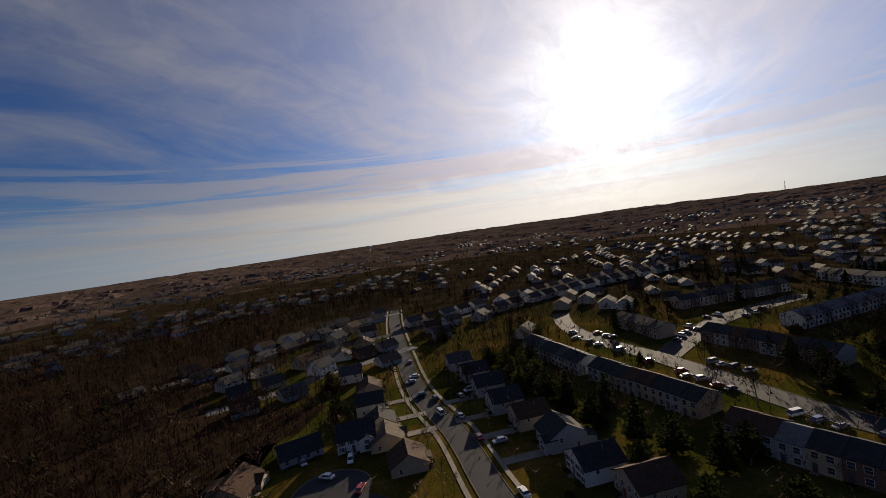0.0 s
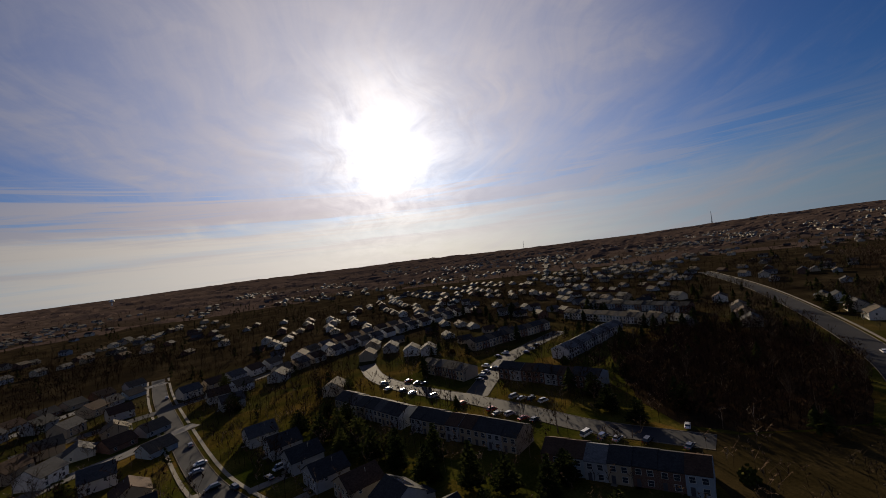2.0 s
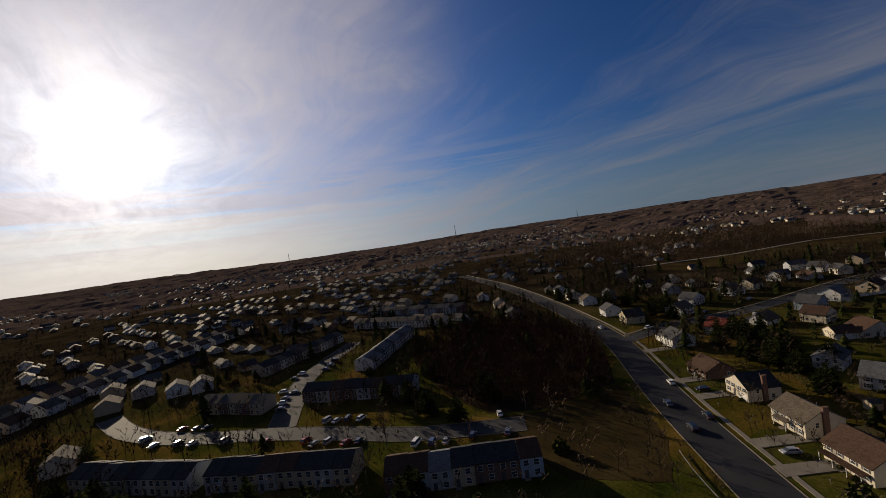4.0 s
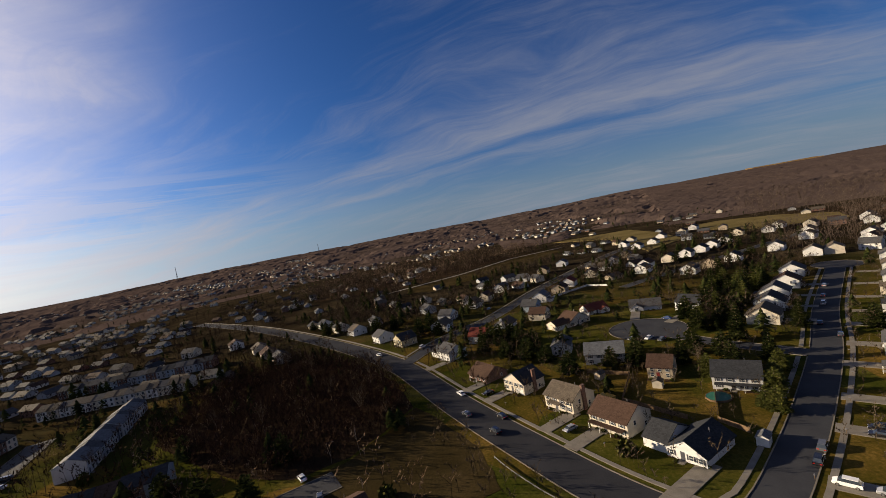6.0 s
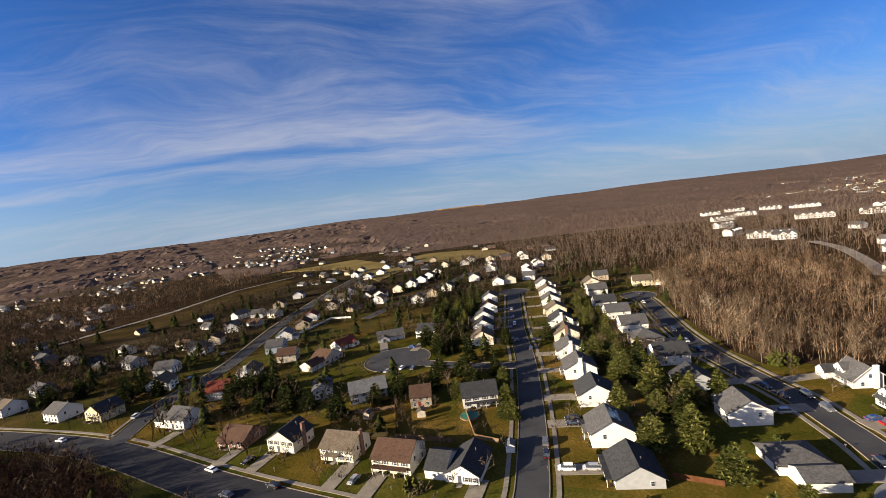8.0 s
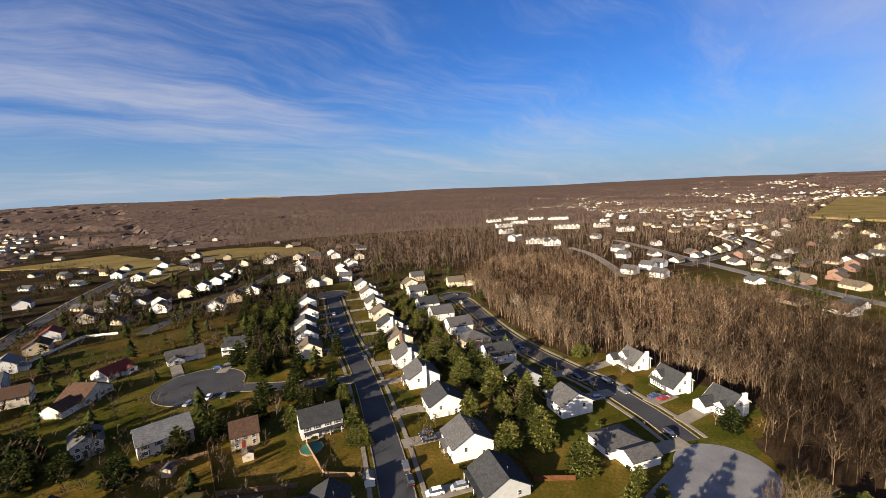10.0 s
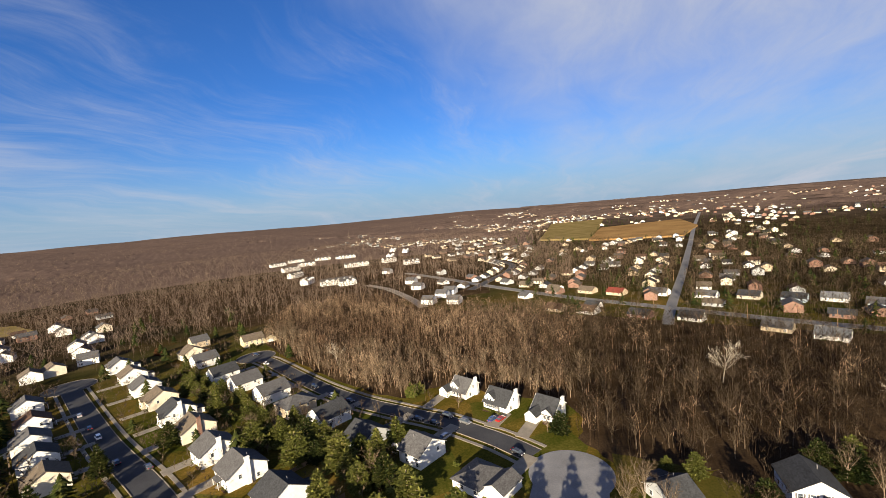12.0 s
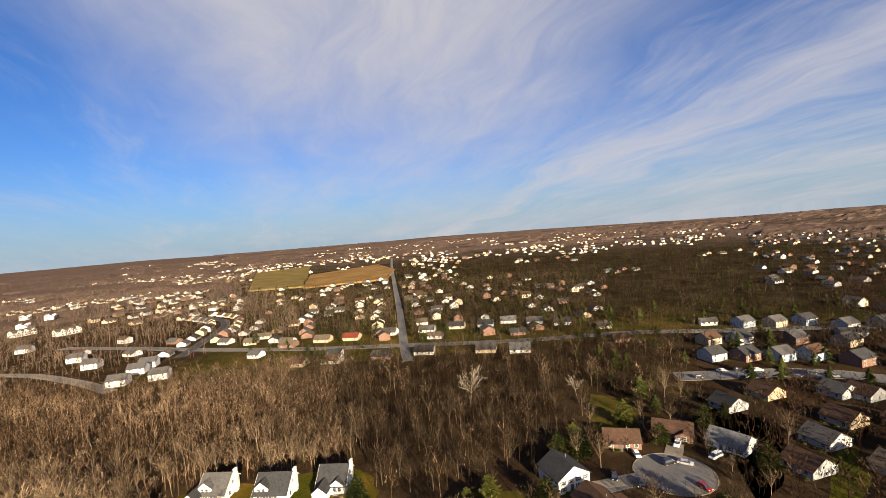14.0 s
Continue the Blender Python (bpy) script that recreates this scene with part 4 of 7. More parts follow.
def cape_house(x, y, front, w, wall, roof, wing=None, out=0.0, ww=4.6, dormer=True):
    """A house whose long front roof comes down over the ground floor, with a front gable and a garage wing.
    wing: the wing's middle along the front; out: how far it stands forward."""
    d, ridge_y, top, low, back = 8.6, 0.7, 6.9, 2.6, 4.3
    ob = new("house")
    bm = bmesh.new()
    prism(bm, [(-d / 2, -0.2), (d / 2, -0.2), (d / 2, back), (ridge_y, top), (-d / 2, low)], -w / 2, w / 2, "x")
    part("wall", bm, WALLS[wall], ob)
    k, kb = (top - low) / (ridge_y + d / 2), (top - back) / (d / 2 - ridge_y)
    bm = bmesh.new()
    fy, by = -d / 2 - 0.5, d / 2 + 0.45
    prism(bm, [(fy, low - 0.5 * k + 0.02), (ridge_y, top + 0.02), (by, back - 0.45 * kb + 0.02), (by, back - 0.45 * kb + 0.22), (ridge_y, top + 0.24), (fy, low - 0.5 * k + 0.22)], -w / 2 - 0.35, w / 2 + 0.35, "x")
    main = part("roof", bm, ROOFS[roof], ob)
    for s in (-1, 1):
        bm = bmesh.new()
        e = s * (w / 2 + 0.37)
        prism(bm, [(fy, low - 0.5 * k - 0.1), (ridge_y, top - 0.1), (by, back - 0.45 * kb - 0.1), (by, back - 0.45 * kb + 0.2), (ridge_y, top + 0.2), (fy, low - 0.5 * k + 0.2)], *sorted((e, e + s * 0.06)), "x")
        part("rake_board", bm, TRIM, ob)
    gw = 4.4
    gx = -w / 2 + gw / 2 + 0.35 if dormer else w / 2 - gw / 2 - 0.5
    gy = -d / 2 + (0.5 if dormer else -0.4)
    gz = 4.4 if dormer else 2.9
    bm = bmesh.new()
    prism(bm, [(gx - gw / 2, 0.0 if not dormer else 2.6), (gx + gw / 2, 0.0 if not dormer else 2.6), (gx + gw / 2, gz), (gx, gz + 1.7), (gx - gw / 2, gz)], gy, ridge_y - 0.3, "y")
    part("gable", bm, WALLS["white"], ob, "white front gable")
    part("gable_roof", gable_roof(gw, ridge_y - gy, gz + 0.02, 1.7, 0.35, "y", gx, (ridge_y + gy) / 2), ROOFS[roof], ob)
    for u in (-0.75, 0.75):
        add_window(ob, gx + u, gy - 0.01, gz - 0.9 if dormer else 1.5, 0, 0.95, 1.2)
    for u in (-0.34, -0.16, 0.02) if dormer else (0.05,):
        add_window(ob, u * w, -d / 2 - 0.01, 1.4, 0, 0.95, 1.2, shutter="dark")
    if wing is None:
        part("garage_door", box(bmesh.new(), w * 0.32 - 1.3, -d / 2 - 0.06, 0, w * 0.32 + 1.3, -d / 2 + 0.05, 2.15), TRIM, ob, "white panelled garage door")
    else:
        y0, y1 = -d / 2 - out, -d / 2 + 2.0
        bm = bmesh.new()
        prism(bm, [(wing - ww / 2, -0.2), (wing + ww / 2, -0.2), (wing + ww / 2, 2.6), (wing, 4.4), (wing - ww / 2, 2.6)], y0, y1, "y")
        part("garage_wall", bm, WALLS[wall], ob)
        part("garage_roof", gable_roof(ww, y1 - y0, 2.62, 1.8, 0.35, "y", wing, (y0 + y1) / 2), ROOFS["dark"], ob, "charcoal garage roof")
        bm = box(bmesh.new(), wing - 1.7, y0 - 0.06, 0, wing + 1.7, y0 + 0.05, 2.15)
        for q in range(1, 4):
            box(bm, wing - 1.7, y0 - 0.085, q * 0.54 - 0.02, wing + 1.7, y0 - 0.06, q * 0.54 + 0.02)
        part("garage_door", bm, TRIM, ob, "white panelled garage door")
    part("door", box(bmesh.new(), w * 0.12, -d / 2 - 0.06, 0.15, w * 0.12 + 1.0, -d / 2 + 0.05, 2.3), DOORS["dark"], ob)
    part("door_step", box(bmesh.new(), w * 0.12 - 0.3, -d / 2 - 1.3, -0.1, w * 0.12 + 1.3, -d / 2, 0.16), CONCRETE, ob)
    for z, v in ((1.4, -1.6), (1.4, 1.8), (4.0, 0.6)):
        for s in (-1, 1):
            add_window(ob, s * (w / 2 + 0.01), v, z, 90 * s, 0.85, 1.2, False)
    for u in (-0.3, 0.0, 0.3):
        for z in (1.4, 3.5):
            add_window(ob, u * w, d / 2 + 0.01, z, 180, 1.0, 1.15, False)
    cx = w / 2 + 0.3
    bm = box(bmesh.new(), cx - 0.36, 1.3, -0.2, cx + 0.36, 2.7, top + 0.5)
    box(bm, cx - 0.45, 1.2, top + 0.5, cx + 0.45, 2.8, top + 0.65)
    part("chimney", bm, WALLS["white"], ob, "white boarded chimney")
    part("vent_pipe", box(bmesh.new(), w * 0.1, 1.6, top - 1.2, w * 0.1 + 0.14, 1.74, top - 0.1), STEEL, main)
    shade = {"grey": "grey", "dark": "charcoal", "pale": "pale grey"}
    tagged(ob, f"{wall} sided house with a {shade[roof]} roof sloping low in front", "house")
    ob.matrix_basis = pose(x, y, 0, 0, 0, front + 90)
    return ob


def shed(x, y, turn, w=3.2, d=2.6, wall="tan", roof="grey"):
    ob = new("garden_shed")
    part("wall", walls(w, d, 2.1, 0.7, "x"), WALLS[wall], ob)
    part("roof", gable_roof(w, d, 2.12, 0.7, 0.2, "x"), ROOFS[roof], ob)
    part("door", box(bmesh.new(), -0.7, -d / 2 - 0.05, 0, 0.7, -d / 2 + 0.02, 1.85), TRIM, ob)
    ob.matrix_basis = pose(x, y, 0, 0, 0, turn)
    return tagged(ob, f"small {wall} garden shed with a {roof} roof", "shed")


def town_house(x, y, front, wall, roof, w=6.0, d=10.5, drop=0.0, group=""):
    """One unit of a terrace: party walls plain, windows front and back."""
    spec = ("town", wall, roof, w, d)
    m = pose(x, y, -drop, 0, 0, front + 90)
    if spec in BUILT:
        return copy_thing(BUILT[spec], m)
    ob = new("town_house")
    h, rise = 5.4, d / 2 * 0.42
    part("wall", walls(w - 0.04, d, h, rise, "x"), WALLS[wall], ob)
    part("roof", gable_roof(w - 0.5, d, h + 0.02, rise, 0.4, "x"), ROOFS[roof], ob)
    part("door", box(bmesh.new(), -2.1, -d / 2 - 0.06, 0.1, -1.1, -d / 2 + 0.02, 2.2), DOORS["dark"], ob)
    part("door_step", box(bmesh.new(), -2.4, -d / 2 - 1.2, -0.1, -0.8, -d / 2, 0.12), CONCRETE, ob)
    for s in (0, 1):
        z = 1.5 + 2.5 * s
        for k in ((1.2,) if s == 0 else (-1.5, 1.2)):
            add_window(ob, k, -d / 2 - 0.01, z, 0, 1.3, 1.4, False)
        for k in (-1.5, 1.4):
            add_window(ob, k, d / 2 + 0.01, z, 180, 1.1, 1.4, False)
    words = {"white": "white sided", "cream": "cream sided", "tan": "tan sided", "grey": "grey sided", "blue": "pale blue sided", "brick": "red brick"}
    shade = {"grey": "grey", "dark": "charcoal", "brown": "brown", "tan": "weathered tan", "pale": "pale grey", "red": "rust red"}
    tagged(ob, f"{words[wall]} town house with a {shade[roof]} roof in a terrace", "town house", group or "terraced town houses")
    ob.matrix_basis = m
    BUILT[spec] = ob
    return ob


def terrace(a, b, walls_used, roofs_used, flip=False, d=10.5, unit=6.0, group="terraced town houses"):
    """A row of town houses from a to b in the plan; their fronts look to the row's left, or right when flipped."""
    a, b = Vector((*a, 0)), Vector((*b, 0))
    way = (b - a).normalized()
    n = max(2, round((b - a).length / unit))
    step = (b - a) / n
    front = math.degrees(math.atan2(way.x, -way.y)) + (0 if flip else 180)
    for i in range(n):
        p = a + step * (i + 0.5)
        jog = 0.5 * ((i // 2) % 2)
        f = Vector((math.cos(radians(front)), math.sin(radians(front)), 0))
        p = p + f * jog
        town_house(p.x, p.y, front, walls_used[i % len(walls_used)], roofs_used[(i * 2 // 3) % len(roofs_used)], round(step.length, 2), d, 0.12 * (i % 3), group)


# houses along the wide road, fronts to the road
house(168, 34, 119, 12, 9, 1, "brick", "brown", detail=2)
house(149, 23, 119, 11, 8.5, 2, "cream", "dark", "y", chimney="r", garage=True)
house(128, 13, 119, 12, 8.5, 2, "cream", "tan", chimney="r")
house(109, 5, 119, 12.5, 9, 2, "cream", "brown", extra="porch")
house(90, -6, 119, 9.5, 11, 1, "white", "dark", "y", wing="l")
house(205, 46, 119, 11, 8.5, 2, "white", "grey", wing="l")
for x, y, wl, rf in ((242, 79, "yellow", "dark"), (262, 94, "white", "grey"), (300, 116, "white", "tan"), (322, 132, "cream", "grey"), (350, 150, "white", "dark")):
    house(x + 8, y - 8, 119, 11, 8.5, 2, wl, rf, "y" if wl == "yellow" else "x")
for x, y, wl, rf in ((268, 152, "cream", "grey"), (288, 166, "tan", "brown"), (310, 180, "cream", "tan"), (345, 212, "white", "brown")):
    house(x, y, 299, 11, 8.5, 2, wl, rf)
# inside the block
house(224, 28, 55, 11, 8.5, 2, "white", "red", "y")
house(243, 10, 55, 11, 8.5, 1, "white", "tan", chimney="r")
house(246, -12, 235, 10, 8.5, 2, "cream", "brown", "y")
house(180, -3, 155, 8, 9, 2, "grey", "grey", "y")
house(160, -14, 155, 15, 9, 2, "white", "pale", extra="deck")
house(136, -24, 141, 8, 8, 2, "tan", "brown", extra="deck")
house(118, -38, 141, 13, 9, 2, "white", "dark", extra="porch")
shed(87, -20, 130, roof="pale", wall="white")
shed(127, -17, 140, 3.0, 3.0, "cream", "tan")
shed(143, -4, 119)
# round the turning circle
house(222, -66, 150, 16, 8, 1, "white", "grey", garage=True)
house(205, -82, 120, 12, 8.5, 2, "white", "dark", extra="porch")
house(222, -24, 200, 14, 9, 1, "cream", "brown", "y", wing="l")
house(236, -42, 190, 13, 8, 1, "white", "red")
# the side street
for x, y, wl, rf, rg in ((262, 42, "white", "tan", "x"), (290, 36, "white", "grey", "y"), (316, 14, "white", "tan", "x"), (334, 1, "cream", "brown", "x"), (362, -18, "white", "grey", "x"), (392, -46, "white", "grey", "y"), (418, -74, "tan", "brown", "x"), (446, -104, "white", "grey", "x")):
    house(x + 5, y + 5, 235, 11, 8.5, 2, wl, rf, rg)
for x, y, wl, rf, rg in ((272, -14, "blue", "grey", "y"), (294, -28, "white", "pale", "x"), (312, -48, "tan", "brown", "x"), (330, -62, "white", "red", "x"), (352, -90, "cream", "brown", "x"), (372, -112, "white", "tan", "y"), (398, -132, "white", "grey", "x"), (424, -158, "tan", "grey", "x")):
    house(x, y, 55, 11, 8.5, 2, wl, rf, rg)
for x, y, wl, rf in ((325, -122, "white", "grey"), (345, -136, "white", "brown"), (350, -160, "cream", "tan"), (358, -181, "white", "grey"), (367, -201, "white", "dark"), (378, -220, "white", "tan"), (390, -242, "white", "grey"), (424, -282, "cream", "brown"), (405, -300, "white", "grey"), (288, -137, "white", "grey"), (294, -158, "tan", "brown"), (300, -180, "white", "dark"), (308, -222, "white", "grey"), (268, -213, "white", "tan"), (346, -346, "white", "grey"), (311, -344, "cream", "grey"), (292, -304, "white", "grey"), (470, -196, "white", "grey"), (482, -222, "white", "tan"), (520, -255, "white", "grey"), (530, -290, "cream", "brown"), (552, -320, "white", "grey"), (510, -200, "white", "dark"), (545, -228, "cream", "tan")):
    house(x, y, 40, 11, 8.5, 2, wl, rf, detail=1)
# the main street
for x, y, wl, rf in ((228, -160, "white", "grey"), (208, -138, "white", "brown"), (194, -119, "white", "grey"), (180, -104, "white", "dark"), (165, -88, "cream", "tan")):
    house(x, y, 221, 10.5, 9.5, 2, wl, rf, wing="")
for x, y, wl, rf, ch in ((219, -214, "white", "grey", ""), (199, -192, "white", "tan", ""), (180, -170, "white", "grey", ""), (162, -150, "cream", "tan", ""), (146, -132, "white", "dark", "r"), (130, -113, "cream", "tan", "r"), (115, -94, "white", "grey", "r"), (100.5, -78.5, "white", "grey", "r"), (84, -62, "white", "dark", ""), (68, -43, "white", "grey", "")):
    house(x, y, 41, 11, 10, 2, wl, rf, chimney=ch, wing="", extra="solar" if x == 68 else "")
house(55, -31, 41, 12, 9.5, 1, "grey", "dark", extra="porch")
for x, y, wl, rf, f in ((262, -222, "cream", "tan", 225), (254, -240, "white", "grey", 120), (272, -262, "white", "brown", 200), (290, -282, "white", "grey", 210), (330, -270, "white", "tan", 210), (352, -292, "white", "grey", 210), (388, -330, "cream", "tan", 210), (420, -325, "white", "grey", 210), (300, -310, "white", "grey", 210), (368, -368, "white", "grey", 210)):
    house(x, y, f, 11, 8.5, 2, wl, rf, detail=1)
# the curved street
for x, y, wl, rf, rg, wn in ((181, -225, "cream", "tan", "x", ""), (165, -206, "white", "grey", "y", ""), (143, -177, "white", "dark", "y", ""), (126, -160, "white", "grey", "y", ""), (108, -142, "white", "grey", "y", ""), (93, -124, "tan", "grey", "hip", ""), (77, -110, "white", "dark", "y", ""), (61, -92, "grey", "dark", "x", ""), (42, -76, "white", "grey", "x", "ry"), (27, -59, "white", "grey", "hip", "ly")):
    house(x + 1, y + 1, 222, 9.5 if wn else 11.5, 9.5 if wn else 10.5, 2 if wl != "grey" and not wn.startswith("l") else 1, wl, rf, rg, wing=wn)
cape_house(22.8, -118.4, 40, 9.5, "white", "grey", -5.4, 3.0, 4.6)
cape_house(10.4, -102.3, 40, 11.0, "white", "dark")
cape_house(-4.3, -90.4, 40, 9.5, "white", "dark", -2.4, 4.0, 4.6, False)
house(150, -240, 123, 13, 9, 2, "yellow", "tan", "x", wing="ry")
house(190, -252, 130, 11, 9, 2, "tan", "grey")
# at the other turning circle, laid out twice to fit the camera's view
house(-50.5, -33.3, 65, 11, 9, 2, "white", "dark", "y")
house(-44, -19, 330, 11, 8, 1, "tan", "brown")
house(-19, -40, 100, 9, 8, 1, "grey", "dark")
house(-83, -29, 30, 12, 7.5, 1, "brick", "brown")
house(-99.5, -17, 15, 13, 7, 1, "brick", "brown")
house(-101, 0.5, 350, 12, 8, 1, "white", "pale", extra="solar")
house(-36, 137, 280, 12, 9, 2, "white", "dark", extra="solar")
house(-54, 134, 300, 13, 8, 1, "grey", "dark")
house(-66, 116, 0, 13, 9, 1, "tan", "brown")
# the north street
for x, y, wl, rf, rg in ((-12, 119, "tan", "brown", "x"), (-20, 134, "tan", "tan", "x"), (-24, 147, "cream", "dark", "x"), (-30, 163, "grey", "dark", "y"), (-34, 184, "tan", "brown", "x"), (-46, 204, "white", "grey", "y"), (-60, 246, "grey", "grey", "x"), (-52, 270, "tan", "tan", "x")):
    house(x - 6, y, 11, 10, 8.5, 2 if rg == "y" else 1, wl, rf, rg)
for x, y, wl, rf, ex in ((36, 93, "tan", "brown", ""), (28, 104, "white", "dark", ""), (24, 120, "grey", "dark", "solar"), (18, 135, "tan", "brown", ""), (12, 149, "grey", "dark", ""), (8, 166, "grey", "dark", ""), (4, 183, "grey", "dark", ""), (-2, 201, "grey", "grey", ""), (-10, 264, "grey", "grey", ""), (-16, 286, "grey", "brown", "")):
    house(x + 2, y, 191, 10, 9, 2, wl, rf, "x" if ex else "y", extra=ex)
for x, y, wl, rf in ((-86, 240, "tan", "brown"), (-72, 224, "white", "grey"), (-80, 290, "tan", "grey"), (-96, 312, "grey", "dark"), (-114, 306, "blue", "grey"), (-76, 322, "tan", "brown"), (40, 240, "cream", "tan"), (20, 300, "grey", "grey"), (42, 352, "white", "brown"), (64, 358, "white", "grey"), (78, 300, "tan", "brown"), (98, 308, "grey", "grey"), (104, 284, "white", "dark"), (112, 274, "white", "grey"), (92, 330, "tan", "tan")):
    house(x, y, 330, 11, 8.5, 2, wl, rf, detail=1)
# town houses
# first two rows in darker walls, standing in for shade on their backs
terrace((38, 214), (52, 170), ("tan", "grey", "cream"), ("dark", "grey"))
terrace((54, 166), (72, 124), ("grey", "tan", "tan"), ("dark", "dark", "brown"))
terrace((70, 112), (91, 76), ("brick", "blue", "grey", "tan", "brick"), ("brown", "pale", "dark", "dark"))
terrace((93, 236), (100, 202), ("brick", "tan"), ("tan", "grey"), True)
terrace((114, 192), (131, 144), ("brick", "grey", "brick"), ("dark", "brown"), True)
terrace((152, 192), (222, 214), ("white", "white", "grey"), ("pale", "grey"))
terrace((246, 280), (250, 198), ("white", "cream"), ("tan", "grey"), True)
terrace((290, 304), (296, 206), ("brick", "grey", "blue"), ("dark", "dark", "grey"), True)
terrace((134, 256), (206, 264), ("tan", "brick", "cream"), ("dark", "tan"), True)


# ---- trees ----
def grow_bare(seed, height, lean=0.0, spread=0.5):
    """A leafless tree: a forked trunk with ascending limbs as one mesh, a haze of fine twigs as another."""
    rnd = random.Random(seed)
    tv, tf, cv, cf = [], [], [], []

    def turned(way, amount, lift):
        side = Vector((rnd.gauss(0, 1), rnd.gauss(0, 1), rnd.gauss(0, 0.5)))
        side = (side - way * side.dot(way)).normalized()
        return (way + side * amount + Vector((0, 0, lift))).normalized()

    def blade(p, q, width):
        e = (q - p).orthogonal().normalized() * width
        e.rotate(Matrix.Rotation(rnd.uniform(0, 3.1), 3, (q - p).normalized()))
        n = len(cv)
        cv.extend([p - e, p + e, q])
        cf.append((n, n + 1, n + 2))

    def twigs(p, way, length):
        q = p + way * length
        blade(p, q, 0.045)
        for _ in range(5):
            a = p + (q - p) * rnd.uniform(0.15, 1.0)
            blade(a, a + turned(way, 0.7, 0.25) * length * rnd.uniform(0.5, 0.9), 0.032)

    def limb(p, way, length, r, level):
        steps = 3 if level == 0 else 2
        for i in range(steps):
            q = p + way * (length / steps)
            tube(tv, tf, p, q, r, r * 0.72, 4 if level == 0 else 3)
            for _ in range(2):
                b = turned(way, rnd.uniform(0.5, 0.9), 0.12)
                if level == 0:
                    limb(p + (q - p) * rnd.uniform(0.3, 1), b, length * rnd.uniform(0.34, 0.5), r * 0.45, 1)
                else:
                    twigs(p + (q - p) * rnd.uniform(0.3, 1), b, height * rnd.uniform(0.06, 0.11))
            p, r, way = q, r * 0.72, turned(way, 0.22, 0.10)
        twigs(p, way, height * 0.09)
    p, way, r = Vector((0, 0, -0.3)), Vector((lean, lean * 0.4, 1)).normalized(), height * 0.0125
    fork = rnd.uniform(0.30, 0.42)
    for i in range(3):
        q = p + way * (height * fork / 3)
        tube(tv, tf, p, q, r, r * 0.88, 6)
        p, r, way = q, r * 0.88, turned(way, 0.06, 0.05)
    for i in range(4):
        a = rnd.uniform(0, 1.2) + i * 1.57
        out = Vector((math.cos(a), math.sin(a), 0)) * spread * rnd.uniform(0.6, 1.25)
        limb(p - way * height * 0.06 * (i % 2), (way + out).normalized(), height * rnd.uniform(0.36, 0.5), r * 0.62, 0)
    limb(p, turned(way, 0.1, 0.1), height * (0.92 - fork) * 0.85, r * 0.75, 0)
    return (tv, tf), (cv, cf)


def bare_tree(seed, height, bark, label, lean=0.0, spread=0.5):
    ob = new("bare_tree")
    (tv, tf), (cv, cf) = grow_bare(seed, height, lean, spread)
    part("trunk", raw("trunk", tv, tf, bark), None, ob)
    part("crown", raw("crown", cv, cf, {"grey_brown_bark": TWIGS, "shaded_bark": SHADED_WOODS}.get(bark.name, PALE_BARK)), None, ob)
    return tagged(ob, label, "tree")


def pine_tree(seed, height, radius, mat, label, taper=0.85, name="pine_tree"):
    """A conifer: tapered trunk, layered boughs of small needle tufts with gaps."""
    rnd = random.Random(seed)
    ob = new(name)
    tv, tf = [], []
    tube(tv, tf, Vector((0, 0, -0.3)), Vector((0, 0, height * 0.95)), height * 0.02, 0.04, 6)
    cv, cf = [], []
    layers = int(height * 0.8)
    for k in range(layers):
        u = k / (layers - 1)
        z = height * (0.10 + 0.88 * u)
        reach = radius * ((1 - u) ** taper) * rnd.uniform(0.75, 1.1) + 0.3
        boughs = max(4, int(5 + 5 * (1 - u)))
        turn = rnd.uniform(0, 6.3)
        for b in range(boughs):
            a = turn + b * 6.283 / boughs + rnd.uniform(-0.25, 0.25)
            far = reach * rnd.uniform(0.72, 1.15)
            out = Vector((math.cos(a), math.sin(a), 0))
            tube(tv, tf, Vector((0, 0, z)), Vector((0, 0, z)) + out * far * 0.8 + Vector((0, 0, far * 0.12)), 0.05, 0.02, 3)
            for k2 in range(2):
                tip = Vector((0, 0, z + far * 0.06)) + out * far * rnd.uniform(0.55, 0.8)
                e = Vector((-out.y, out.x, rnd.uniform(-0.3, 0.3))) * far * 0.30
                root = Vector((0, 0, z - 0.25 + 0.35 * k2)) + out * far * 0.1
                base = len(cv)
                cv.extend([root, tip - e, tip + e])
                cf.append((base, base + 1, base + 2))
            n = max(5, int(far * 5.2))
            for i in range(n):
                s = ((i + 0.6) / n) ** 0.8
                wide = 0.25 + 0.34 * far * s * (1.15 - s)
                side = rnd.uniform(-1, 1) * wide
                c = Vector((0, 0, z + far * (0.26 * s - 0.24 * s * s) - 0.12 * abs(side) + rnd.uniform(-0.1, 0.1))) + out * far * s + Vector((-out.y, out.x, 0)) * side
                size = rnd.uniform(0.6, 1.05) * (0.6 + 0.04 * height)
                for _ in range(3):
                    d = (out * 0.7 + Vector((rnd.uniform(-1, 1), rnd.uniform(-1, 1), rnd.uniform(-0.15, 0.45)))).normalized()
                    e = d.cross(Vector((0, 0, 1))).normalized() * size * 0.42
                    base = len(cv)
                    cv.extend([c - e, c + d * size, c + e])
                    cf.append((base, base + 1, base + 2))
    part("trunk", raw("trunk", tv, tf, BARK), None, ob)
    part("crown", raw("crown", cv, cf, mat), None, ob)
    return tagged(ob, label, "tree")


